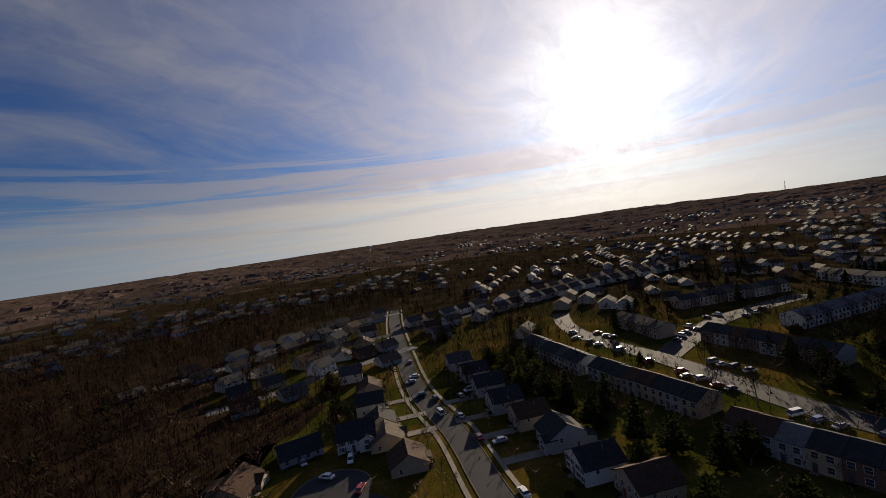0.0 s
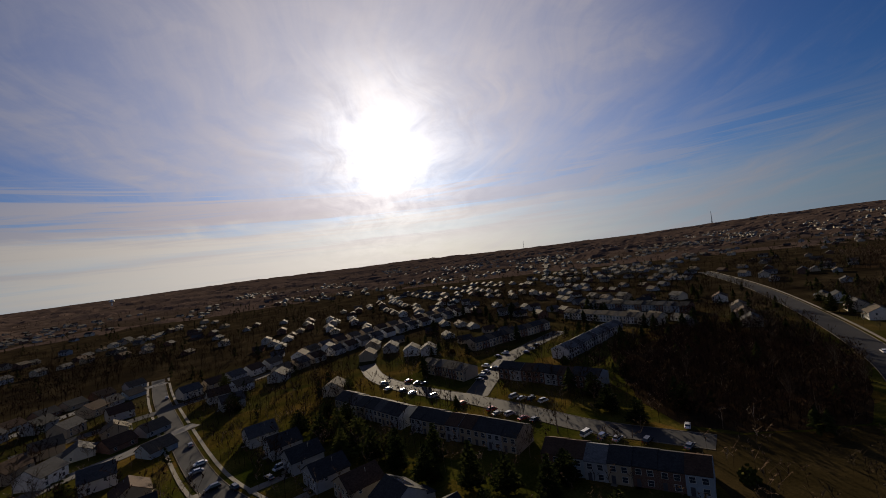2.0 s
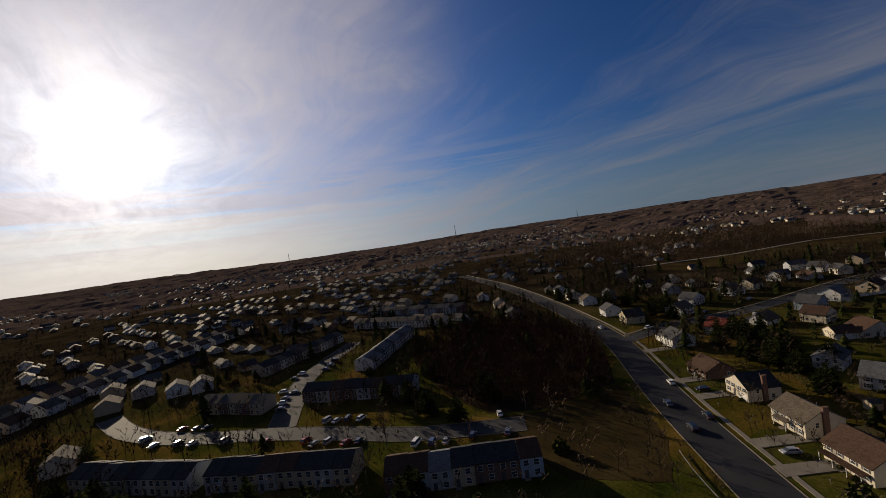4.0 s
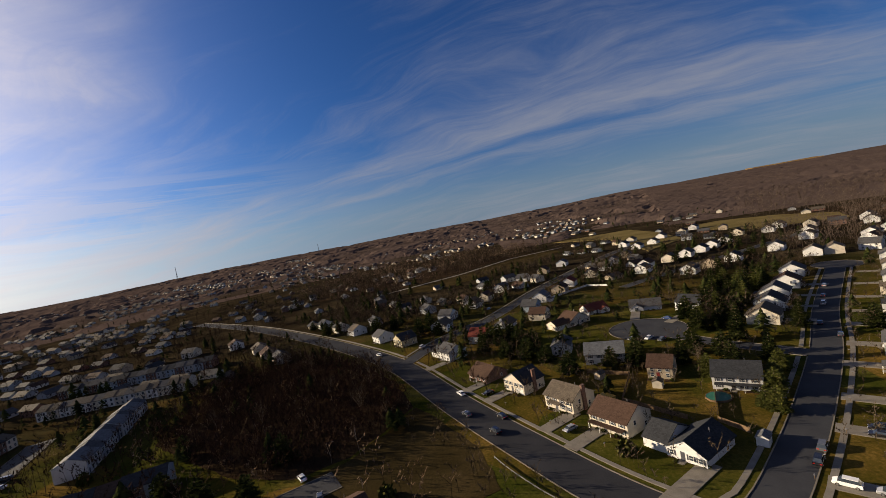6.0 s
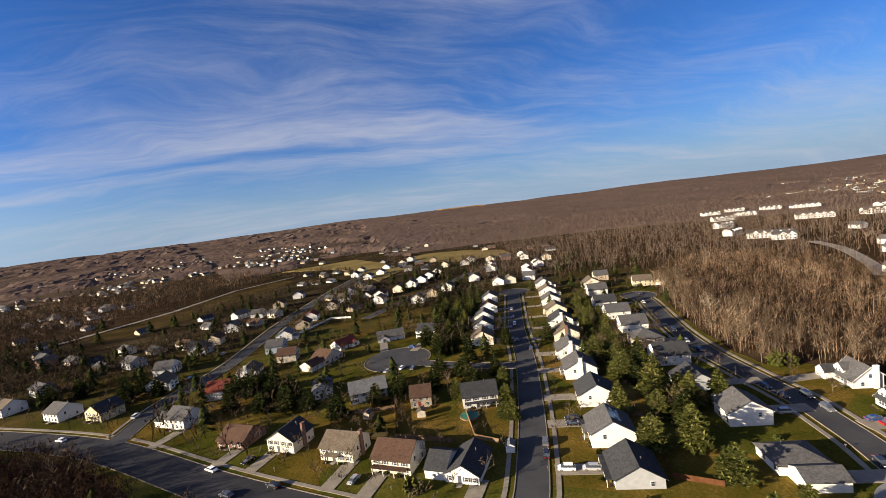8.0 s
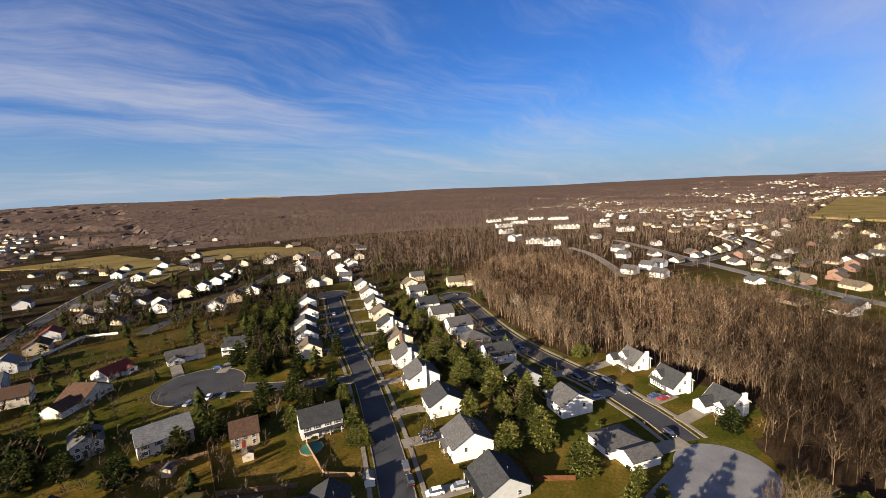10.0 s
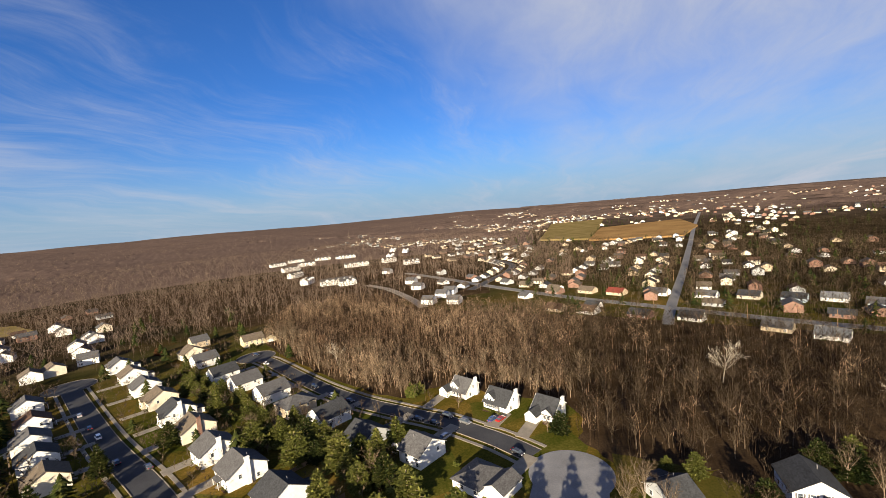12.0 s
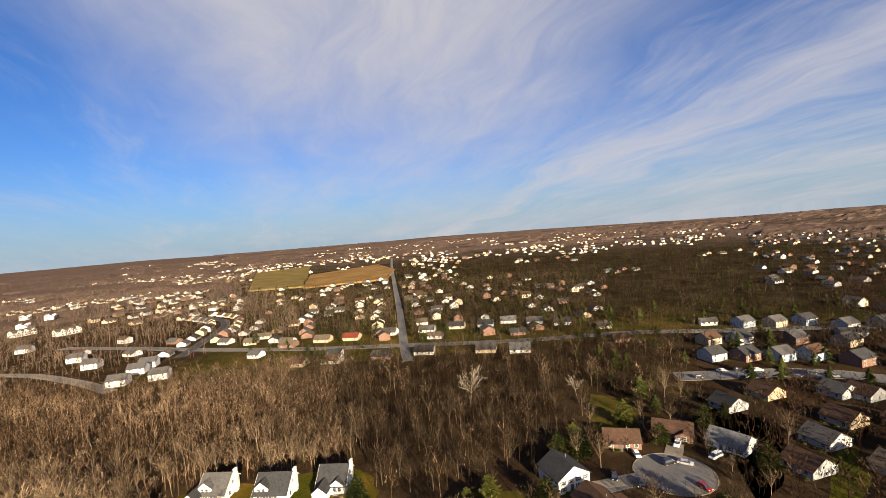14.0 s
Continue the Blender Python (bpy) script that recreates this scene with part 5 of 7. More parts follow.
def shrub(seed, radius, height, mat, label, name="shrub"):
    rnd = random.Random(seed)
    ob = new(name)
    cv, cf = [], []
    for _ in range(260):
        d = Vector((rnd.gauss(0, 1), rnd.gauss(0, 1), abs(rnd.gauss(0, 1)))).normalized() * rnd.uniform(0.55, 1.0)
        c = Vector((d.x * radius, d.y * radius, d.z * height * rnd.uniform(0.8, 1.05) + 0.1))
        e = Vector((rnd.uniform(-1, 1), rnd.uniform(-1, 1), rnd.uniform(-1, 1))).normalized() * 0.22 * radius
        f = e.orthogonal().normalized() * 0.16 * radius
        base = len(cv)
        cv.extend([c - e, c + f, c + e, c - f])
        cf.append((base, base + 1, base + 2, base + 3))
    tv, tf = [], []
    for _ in range(4):
        tube(tv, tf, Vector((0, 0, -0.1)), Vector((rnd.uniform(-.5, .5) * radius, rnd.uniform(-.5, .5) * radius, height * 0.7)), 0.05, 0.02, 3)
    part("stem", raw("stem", tv, tf, BARK), None, ob)
    part("foliage", raw("foliage", cv, cf, mat), None, ob)
    return tagged(ob, label, "shrub")


HOUSES = [(o.location.x, o.location.y) for o in scene.objects if o.parent is None and o.get("category") in ("house", "town house")]
GRID = {}
for hx, hy in HOUSES:
    GRID.setdefault((int(hx // 40), int(hy // 40)), []).append((hx, hy))


def clear(x, y, house_gap, road_gap):
    """Whether a spot keeps off houses and roads."""
    cx, cy = int(x // 40), int(y // 40)
    for i in (-1, 0, 1):
        for j in (-1, 0, 1):
            for hx, hy in GRID.get((cx + i, cy + j), ()):
                if (hx - x) ** 2 + (hy - y) ** 2 < house_gap ** 2:
                    return False
    if -124 < x < -8 and -64 < y < -28 and any(inside(x, y, g) for g in GLADES):
        return False
    for line, width, lo_x, hi_x, lo_y, hi_y in BOUNDS:
        if lo_x - road_gap < x < hi_x + road_gap and lo_y - road_gap < y < hi_y + road_gap and near_line(line, x, y) < width / 2 + road_gap:
            return False
    return True


def inside(x, y, outline):
    hit = False
    for (ax, ay), (bx, by) in zip(outline, outline[1:] + outline[:1]):
        if (ay > y) != (by > y) and x < (bx - ax) * (y - ay) / (by - ay) + ax:
            hit = not hit
    return hit


OPEN = (SLOPE, HIGH_FIELD, FAR_FIELD, ((-300, -700), (-430, -620), (-560, -760), (-660, -960), (-440, -940)), ((-240, -800), (-310, -720), (-440, -950), (-600, -1250), (-430, -1250)))
rnd = random.Random(7)
BARE = [bare_tree(i + 3, hgt, BARK, "tall leafless tree with grey brown bark", ln, sp) for i, (hgt, ln, sp) in enumerate(((16, 0.02, 0.42), (18, 0.05, 0.38), (14, 0.0, 0.52), (19, 0.06, 0.40), (12, 0.03, 0.55), (17, -0.04, 0.45)))]
# the same bare trees in the bark tone that stands in for shade
SHADED_TREES = [bare_tree(80 + i, hgt, SHADED_BARK, "tall leafless tree with bark darkened as in shade", ln, 0.55) for i, (hgt, ln) in enumerate(((17, 0.03), (15, -0.04), (18, 0.05)))]
SYCAMORE = bare_tree(40, 19, PALE_BARK, "pale-barked leafless sycamore with twisting limbs", 0.10, 1.15)
YARD = [bare_tree(60 + i, hgt, BARK, "small leafless garden tree", 0.0, 0.62) for i, hgt in enumerate((9, 11))]
PINES = [pine_tree(i + 11, hgt, rad, NEEDLES, "dense dark green pine with layered boughs", tp) for i, (hgt, rad, tp) in enumerate(((11.5, 5.0, 0.55), (13.0, 5.2, 0.66), (10, 4.9, 0.50)))]
SPRUCE = pine_tree(31, 14, 4.8, DARK_NEEDLES, "tall dark green spruce with a pointed top", 0.9, "spruce_tree")
CEDAR = pine_tree(33, 10.5, 4.8, DARK_NEEDLES, "broad dark evergreen with dense foliage", 0.45, "evergreen_tree")
SHRUBS = [shrub(51, 1.5, 1.5, SHRUB, "rounded evergreen garden shrub"), shrub(52, 2.4, 3.4, RUSSET, "russet shrub holding dry leaves"), shrub(53, 3.0, 5.0, SHRUB, "large yellow green evergreen shrub")]
FIRST = {}


def plant(proto, x, y, size, group=""):
    """Sets a tree or shrub on the ground, turned and sized at random."""
    m = pose(x, y, land_z(x, y), 0, 0, rnd.uniform(0, 360)) @ Matrix.Scale(size, 4)
    if proto.name in FIRST:
        ob = copy_thing(proto, pose(0, 0, 0))
    else:
        ob = proto
        FIRST[proto.name] = True
    ob.matrix_basis = m
    return tagged(ob, group=group)


# trees at the edge of the woods and close by, one by one
def fill(outline, count, gap, protos, lo, hi, group):
    xs, ys = [p[0] for p in outline], [p[1] for p in outline]
    done, tries = [], 0
    while len(done) < count and tries < count * 40:
        tries += 1
        x, y = rnd.uniform(min(xs), max(xs)), rnd.uniform(min(ys), max(ys))
        if inside(x, y, outline) and clear(x, y, 9, 4) and all((x - a) ** 2 + (y - b) ** 2 > gap * gap for a, b in done):
            done.append((x, y))
            plant(rnd.choice(protos), x, y, rnd.uniform(lo, hi), group)
    return done


EDGE_PALE = ((146, -246), (120, -204), (94.5, -169.5), (77.5, -148), (60, -129.5), (48, -121), (38, -128), (27, -129), (13, -115), (0, -107), (-14, -96), (-40, -116), (-20, -128), (20, -150), (60, -175), (110, -225), (140, -260))
EDGE_SHADED = ((-14, -96), (-15, -84), (-9, -73), (-14, -56), (-40, -48), (-95, -44), (-100, -80), (-60, -105), (-40, -116))
fill(EDGE_PALE, 125, 4.6, BARE, 0.5, 0.95, "bare trees at the edge of the woods")
fill(EDGE_SHADED, 52, 6.0, SHADED_TREES, 0.55, 0.95, "dark bare trees of the south-western woods")
fill(THICKET, 20, 9, BARE, 0.45, 0.75, "bare trees of the thicket")
fill(WEST_WOOD, 22, 12, BARE, 0.6, 0.9, "bare trees of the western woods")
for x, y, s in ((-79, -97, 0.95), (84, -176, 0.7), (-113, -62, 0.55)):
    plant(SYCAMORE, x, y, s, "pale sycamores in the woods")
# pines between the gardens
for x, y, s in ((107, -41, 0.9), (101, -33, 0.75), (101, -92, 1.35), (84, -81.5, 1.5), (69, -74, 1.45), (51, -81, 1.1), (48, -51, 1.35), (56, -44, 1.3), (72, -56.5, 1.1), (36, -43, 1.2), (57, -74, 1.15), (127, -126, 1.2), (153, -158, 1.2), (104, -112, 0.9), (62, -62, 1.0), (92, -94, 1.1), (-24, -50, 0.6), (-30, -46, 0.8), (76, -90, 0.9), (112, -120, 1.0), (124, -140, 0.75), (126, -34, 0.9), (98, -34, 0.8), (22, -42, 0.7), (17, -38, 0.6), (113, -46, 0.8), (121, -55, 0.9)):
    plant(rnd.choice(PINES), x, y, s * 0.78, "pines between the gardens")
BETWEEN = ((62, -60), (96, -94), (128, -132), (160, -168), (172, -196), (150, -172), (112, -130), (74, -98), (50, -74), (46, -54))
fill(BETWEEN, 20, 5.5, PINES, 0.5, 0.8, "pines between the gardens")
fill(BETWEEN, 18, 4.5, [CEDAR] + YARD + [BARE[4]], 0.7, 1.0, "bare trees between the gardens")
fill(((148, -62), (172, -84), (214, -134), (240, -150), (246, -128), (214, -92), (186, -66)), 16, 6.0, PINES + [CEDAR], 0.75, 1.0, "tall pines behind the gardens")
for x, y, s in ((188, -68, 1.0), (206, -95, 0.9), (240, -118, 0.95), (262, -140, 0.9), (146, -20, 0.9), (171, -62, 0.85), (150, -90, 0.75), (178, 14, 0.9), (208, 20, 0.95), (262, 62, 0.9), (296, 80, 0.9), (320, 133, 0.9), (150, -64, 0.9), (196, -84, 1.0), (200, 30, 0.85), (140, -34, 0.7), (128, -58, 0.7), (220, -110, 0.9), (152, 4, 0.8), (186, 22, 0.75)):
    plant(rnd.choice((SPRUCE, CEDAR, CEDAR)), x, y, s * 1.1, "dark conifers round the turning circle")
for x, y, s in ((206, 14, 1.0), (214, 24, 1.0), (196, 14, 0.9), (178, -2, 0.9), (188, 8, 1.0), (170, 8, 0.8), (268, 55, 1.0), (276, 62, 0.9), (256, 50, 0.9), (300, 92, 1.0), (150, -12, 0.8), (180, -80, 1.0), (212, -108, 0.9), (140, -50, 0.9), (130, -46, 0.8), (148, -44, 0.9)):
    plant(CEDAR, x, y, s, "dark evergreens between the gardens")
for x, y, s in ((22, 160, 0.8), (30, 168, 0.9), (26, 180, 0.85), (36, 150, 0.8), (45, 232, 0.8), (-10, 300, 0.9)):
    plant(rnd.choice(PINES), x, y, s, "dark conifers behind the north street")
for x, y in ((150, -163), (171, -185), (142, -149), (132, -140), (120, -122), (160, -175), (41.5, -126), (45, -123)):
    plant(SHRUBS[2], x, y, rnd.uniform(0.8, 1.1), "evergreen shrubs in back gardens")
for x, y in ((172, -222), (101, -226), (210, -240)):
    plant(SHRUBS[1], x, y, 1.5)
plant(CEDAR, -3.5, -76.8, 0.75, "dark evergreens by the garages")
plant(YARD[0], 27, -106, 0.7, "bare trees in front gardens")
plant(YARD[1], 0, -79, 0.6, "bare trees in front gardens")
plant(BARE[4], 58.6, -64.6, 0.9, "bare trees between the gardens")
for k in range(150):
    hx, hy = rnd.choice(HOUSES)
    x, y = hx + rnd.uniform(-14, 14), hy + rnd.uniform(-14, 14)
    if clear(x, y, 8.2, 3.5):
        plant(rnd.choice((YARD[0], YARD[1], SHRUBS[0], SHRUBS[2], SHRUBS[1], BARE[4], CEDAR)), x, y, rnd.uniform(0.6, 0.95), "garden planting")

# trees added mostly out of view to throw shadows on the turning circle
for x, y, s in ((16, -20, 0.95), (7, -17, 1.0), (24, -25, 0.9)):
    plant(rnd.choice(PINES), x, y, s, "pines beside the turning circle")
for x, y in ((2, -27), (-10, -37), (-6, -38), (-3, -33), (-12, -30), (-14, -44)):
    plant(rnd.choice(BARE), x, y, 0.8, "bare trees beside the turning circle")
for x, y, s in ((86, 125, 0.85), (-12.5, 127, 0.6), (-23, 166, 0.6), (-65, 189, 0.8), (-75, 208, 0.8), (-110, 150, 0.9)):
    plant(rnd.choice(BARE[2:5]), x, y, s, "single bare trees by the houses")
fill(SCRUB_FLOOR, 24, 7, BARE + YARD, 0.5, 0.85, "bare trees round the turning circle")
for x, y, s in ((-66, -36, 0.9), (-70, -40, 0.8), (-62, -42, 0.8), (-90, -18, 0.7), (-98, -34, 0.8), (-112, -10, 0.8), (-60, 8, 0.7), (-36, -8, 0.8), (-92, 12, 0.8)):
    plant(rnd.choice((CEDAR, CEDAR, PINES[0])), x, y, s, "dark evergreens round the turning circle")
for x, y, s in ((40, 100, 0.8), (46, 116, 0.9), (38, 128, 0.95), (34, 140, 0.9), (46, 138, 0.8), (30, 152, 1.0), (24, 166, 0.9), (20, 182, 1.0), (32, 190, 0.9), (14, 196, 0.9), (28, 206, 0.85), (52, 108, 0.9), (58, 98, 0.8), (-48, 160, 0.8), (-58, 190, 0.9), (112, 126, 0.9), (120, 140, 0.9), (150, 150, 0.8), (110, 112, 0.8), (130, 108, 0.9), (62, 80, 0.8), (46, 84, 0.8)):
    plant(rnd.choice((CEDAR, CEDAR, SPRUCE)), x, y, s, "dark evergreens behind the north street")

# woods in bulk: many thin stems and upswept twigs in one mesh
def brush(verts, faces, x, y, z, h, rnd, n, fine):
    """A leafless tree in bulk: a leaning stem, ascending limbs and n fans of twigs."""
    b = len(verts)
    lx, ly = rnd.gauss(0, 0.09) * h, rnd.gauss(0, 0.09) * h
    t = 0.0055 * h + 0.02 * fine
    verts.extend([(x - t, y, z - 0.3), (x + t, y, z - 0.3), (x + lx, y + ly, z + h * 0.8), (x, y - t, z - 0.3), (x, y + t, z - 0.3), (x + lx, y + ly, z + h * 0.8)])
    faces.extend([(b, b + 1, b + 2), (b + 3, b + 4, b + 5)])
    limbs = max(2, n // 5)
    per = max(2, n // limbs)
    turn = rnd.uniform(0, 6.283)
    for i in range(limbs):
        a, s = turn + i * 2.4 + rnd.uniform(-0.4, 0.4), rnd.uniform(0.3, 0.72)
        reach = h * rnd.uniform(0.15, 0.32)
        px, py, pz = x + lx * s, y + ly * s, z + s * h
        qx, qy, qz = px + math.cos(a) * reach, py + math.sin(a) * reach, min(z + h, pz + reach * rnd.uniform(0.5, 1.5))
        k = 0.05 + 0.05 * fine
        b = len(verts)
        verts.extend([(px - math.sin(a) * k, py + math.cos(a) * k, pz), (px + math.sin(a) * k, py - math.cos(a) * k, pz), (qx, qy, qz)])
        faces.append((b, b + 1, b + 2))
        for _ in range(per):
            u, c = rnd.uniform(0.35, 1.0), rnd.uniform(0, 6.283)
            g = h * rnd.uniform(0.07, 0.15)
            mx, my, mz = px + (qx - px) * u, py + (qy - py) * u, pz + (qz - pz) * u
            k = 0.05 + 0.10 * fine
            wx, wy = -math.sin(c) * k, math.cos(c) * k
            b = len(verts)
            verts.extend([(mx - wx, my - wy, mz), (mx + wx, my + wy, mz + k * 0.5), (mx + math.cos(c) * g * 0.7, my + math.sin(c) * g * 0.7, mz + g * rnd.uniform(-0.2, 1.0))])
            faces.append((b, b + 1, b + 2))


def tuft(verts, faces, x, y, z, h, rnd, n, fine):
    """A dark conifer far off: ragged drooping blades round a stem."""
    for _ in range(n):
        a, u = rnd.uniform(0, 6.283), rnd.random() ** 0.7
        zz = z + h * (0.08 + 0.9 * u)
        r = h * 0.36 * (1 - u ** 2.6) * rnd.uniform(0.6, 1.1) + 0.25
        c, s = math.cos(a), math.sin(a)
        k = 0.10 * h * (1.1 - 0.6 * u)
        b = len(verts)
        verts.extend([(x, y, zz + 0.1 * h), (x + c * r * 0.6 - s * k, y + s * r * 0.6 + c * k, zz), (x + c * r, y + s * r, zz - 0.03 * h), (x + c * r * 0.6 + s * k, y + s * r * 0.6 - c * k, zz)])
        faces.append((b, b + 1, b + 2, b + 3))


def scatter(name, count, pick, h_lo, h_hi, n, mat, label, house_gap=8, road_gap=3, fine=1.0, grow=brush, seed=1, clump=False):
    rnd = random.Random(count + seed)
    verts, faces = [], []
    for _ in range(count):
        x, y = pick(rnd)
        if x is None or (clump and noise.noise(Vector((x / 75, y / 75, 4.0))) + 0.5 * noise.noise(Vector((x / 28, y / 28, 6.0))) < 0.06) or not clear(x, y, house_gap, road_gap):
            continue
        grow(verts, faces, x, y, land_z(x, y), rnd.uniform(h_lo, h_hi), rnd, n, fine)
    return tagged(new(name, raw(name, verts, faces, mat)), label, "woods", kind="stuff")


def within(outline):
    xs, ys = [p[0] for p in outline], [p[1] for p in outline]

    def pick(rnd):
        x, y = rnd.uniform(min(xs), max(xs)), rnd.uniform(min(ys), max(ys))
        return (x, y) if inside(x, y, outline) else (None, None)
    return pick


def sector(a0, a1, r0, r1, power=0.75):
    def pick(rnd):
        a, r = radians(rnd.uniform(a0, a1)), r0 + (r1 - r0) * rnd.random() ** power
        x, y = r * math.sin(a), r * math.cos(a)
        if FIELD(x, y):
            return None, None
        return x, y
    return pick


def FIELD(x, y):
    """Open fields that stay free of trees and houses."""
    if abs(x) > 900 or y < -1300:
        return False
    return any(inside(x, y, f) for f in OPEN)


# ---- cars ----
PAINT = {"white": (0.78, 0.78, 0.77), "silver": (0.42, 0.43, 0.45), "black": (0.02, 0.02, 0.024), "grey": (0.13, 0.135, 0.145), "red": (0.30, 0.018, 0.015), "blue": (0.03, 0.06, 0.17)}
CARS = {}


def car(x, y, turn, colour="silver", shape="sedan"):
    """A parked car, nose along the angle turn (degrees from +x)."""
    m = pose(x, y, 0.08, 0, 0, turn)
    if (colour, shape) in CARS:
        return copy_thing(CARS[colour, shape], m)
    paint = gloss(colour + "_car_paint", PAINT[colour], 0.25, 0.0 if colour == "white" else 0.3, 0.8)
    high, back, long = {"sedan": (1.42, -1.55, 4.6), "suv": (1.75, -2.05, 4.7), "van": (1.95, -2.3, 5.0)}[shape]
    ob = new({"sedan": "car", "suv": "suv", "van": "van"}[shape])
    h = long / 2
    belt = 0.92 if shape == "sedan" else 1.05
    bm = bmesh.new()
    prism(bm, [(-h, 0.42), (-h + 0.12, 0.28), (h - 0.15, 0.28), (h, 0.45), (h - 0.04, 0.72), (h - 0.9, belt), (-h + (0.5 if shape == "sedan" else 0.06), belt), (-h + 0.04, 0.8)], -0.88, 0.88, "y")
    bmesh.ops.bevel(bm, geom=bm.edges, offset=0.05, segments=1, affect="EDGES")
    part("body", bm, paint, ob)
    front = 1.15 if shape != "van" else 1.7
    for name, mat, in_, z0, z1 in (("glass", GLASS, 0.0, belt - 0.05, high - 0.06), ("roof", paint, 0.16, high - 0.07, high)):
        bm = bmesh.new()
        lo = [(back - 0.15, -0.82), (front + 0.35, -0.82), (front + 0.35, 0.82), (back - 0.15, 0.82)]
        hi = [(back + 0.35, -0.66), (front - 0.45, -0.66), (front - 0.45, 0.66), (back + 0.35, 0.66)]
        if name == "roof":
            lo = [(a * 1.0, b * 1.03) for a, b in hi]
        vl = [bm.verts.new((a, b, z0)) for a, b in lo]
        vh = [bm.verts.new((a, b, z1)) for a, b in hi]
        bm.faces.new(vl[::-1]), bm.faces.new(vh)
        for i in range(4):
            j = (i + 1) % 4
            bm.faces.new((vl[i], vl[j], vh[j], vh[i]))
        part(name, bm, mat, ob)
    if "wheel" not in SHARED:
        tyre, rim = bmesh.new(), bmesh.new()
        bmesh.ops.create_cone(tyre, cap_ends=True, segments=14, radius1=0.33, radius2=0.33, depth=0.22, matrix=Matrix.Rotation(radians(90), 4, "X"))
        bmesh.ops.create_cone(rim, cap_ends=True, segments=10, radius1=0.2, radius2=0.2, depth=0.235, matrix=Matrix.Rotation(radians(90), 4, "X"))
        SHARED["wheel"] = mesh_of("wheel", tyre, RUBBER), mesh_of("rim", rim, CHROME)
    for wx in (-h + 0.85, h - 0.9):
        for wy in (-0.8, 0.8):
            wheel = part("wheel", SHARED["wheel"][0], None, ob)
            wheel.location = (wx, wy, 0.33)
            part("rim", SHARED["wheel"][1], None, wheel)
    for wy in (-0.62, 0.62):
        part("headlight", box(bmesh.new(), h - 0.12, wy - 0.2, 0.58, h - 0.01, wy + 0.2, 0.74), LAMP_CLEAR, ob)
        part("tail_light", box(bmesh.new(), -h - 0.01, wy - 0.18, 0.68, -h + 0.1, wy + 0.18, 0.86), LAMP_RED, ob)
    kind = {"sedan": "saloon car", "suv": "sport utility vehicle", "van": "van"}[shape]
    tagged(ob, f"{colour} parked {kind} with dark windows", {"sedan": "car", "suv": "car", "van": "van"}[shape], "parked cars")
    ob.matrix_basis = m
    CARS[colour, shape] = ob
    return ob


def road_turn(x, y):
    """The direction of the nearest road, in degrees."""
    best = (1e9, 0.0)
    for line, width in ROADS:
        if len(line) > 2:
            for p, q in zip(line, line[1:]):
                d = (p.x - x) ** 2 + (p.y - y) ** 2
                if d < best[0]:
                    best = (d, math.degrees(math.atan2(q.y - p.y, q.x - p.x)))
    return best[1]


# parked along the streets
for x, y, c, s in ((155, 47, "white", "sedan"), (129, 36, "black", "sedan"), (136, 47, "grey", "sedan"), (120, 40, "black", "suv"), (235, 86, "white", "sedan"), (81, -29, "grey", "suv"), (77, -24, "black", "suv"), (181, -131, "black", "sedan"), (171, -121, "white", "suv"), (150, -98, "black", "sedan"), (136, -92, "grey", "sedan"), (196, -147, "silver", "sedan"), (43.5, -100.2, "black", "sedan"), (37.6, -95.4, "black", "sedan"), (32.2, -99.2, "black", "suv"), (26.4, -92.8, "grey", "suv"), (13.4, -69.0, "black", "sedan"), (80.6, -133.6, "silver", "sedan"), (71.9, -125.0, "black", "sedan"), (138.7, -211.5, "black", "sedan"), (126.7, -191.6, "white", "sedan"), (90.8, -146.2, "black", "suv")):
    car(x, y, road_turn(x, y), c, s)
for x, y, c, s in ((3, 129, "red", "sedan"), (-9, 151, "white", "van"), (-2, 146, "silver", "sedan"), (-11, 165, "black", "suv"), (11, 99, "white", "sedan"), (-1, 164, "black", "sedan"), (-25, 219, "grey", "sedan"), (-41, 320, "black", "sedan"), (234, 61, "white", "suv"), (268, 34, "black", "sedan"), (301, 10, "silver", "sedan")):
    car(x, y, road_turn(x, y), c, s)
for x, y, c, s in ((-163.4, -25, "black", "sedan"), (-177.6, -18.6, "silver", "sedan"), (-181.8, -12, "black", "suv"), (-186.4, -5.4, "white", "sedan"), (-193.0, 5.2, "black", "sedan"), (-193.8, 14, "black", "suv"), (-193.0, 21.5, "silver", "sedan"), (-172.5, -9, "grey", "sedan"), (-185.5, 9.5, "black", "sedan")):
    car(x, y, road_turn(x, y), c, s)
# on driveways, square to the street
for x, y, c, s in ((112, 19, "silver", "sedan"), (150, 37, "black", "sedan"), (69, -22, "white", "suv"), (64, -26, "silver", "suv"), (119, -92, "white", "suv"), (16.4, -92.2, "blue", "sedan"), (13.4, -91.4, "red", "sedan"), (34.6, -84.4, "silver", "suv"), (-21, 195, "white", "sedan"), (-22, 188, "silver", "sedan"), (9, 125, "silver", "sedan"), (3, 169, "white", "van"), (-17, 170, "black", "suv")):
    car(x, y, road_turn(x, y) + 90, c, s)
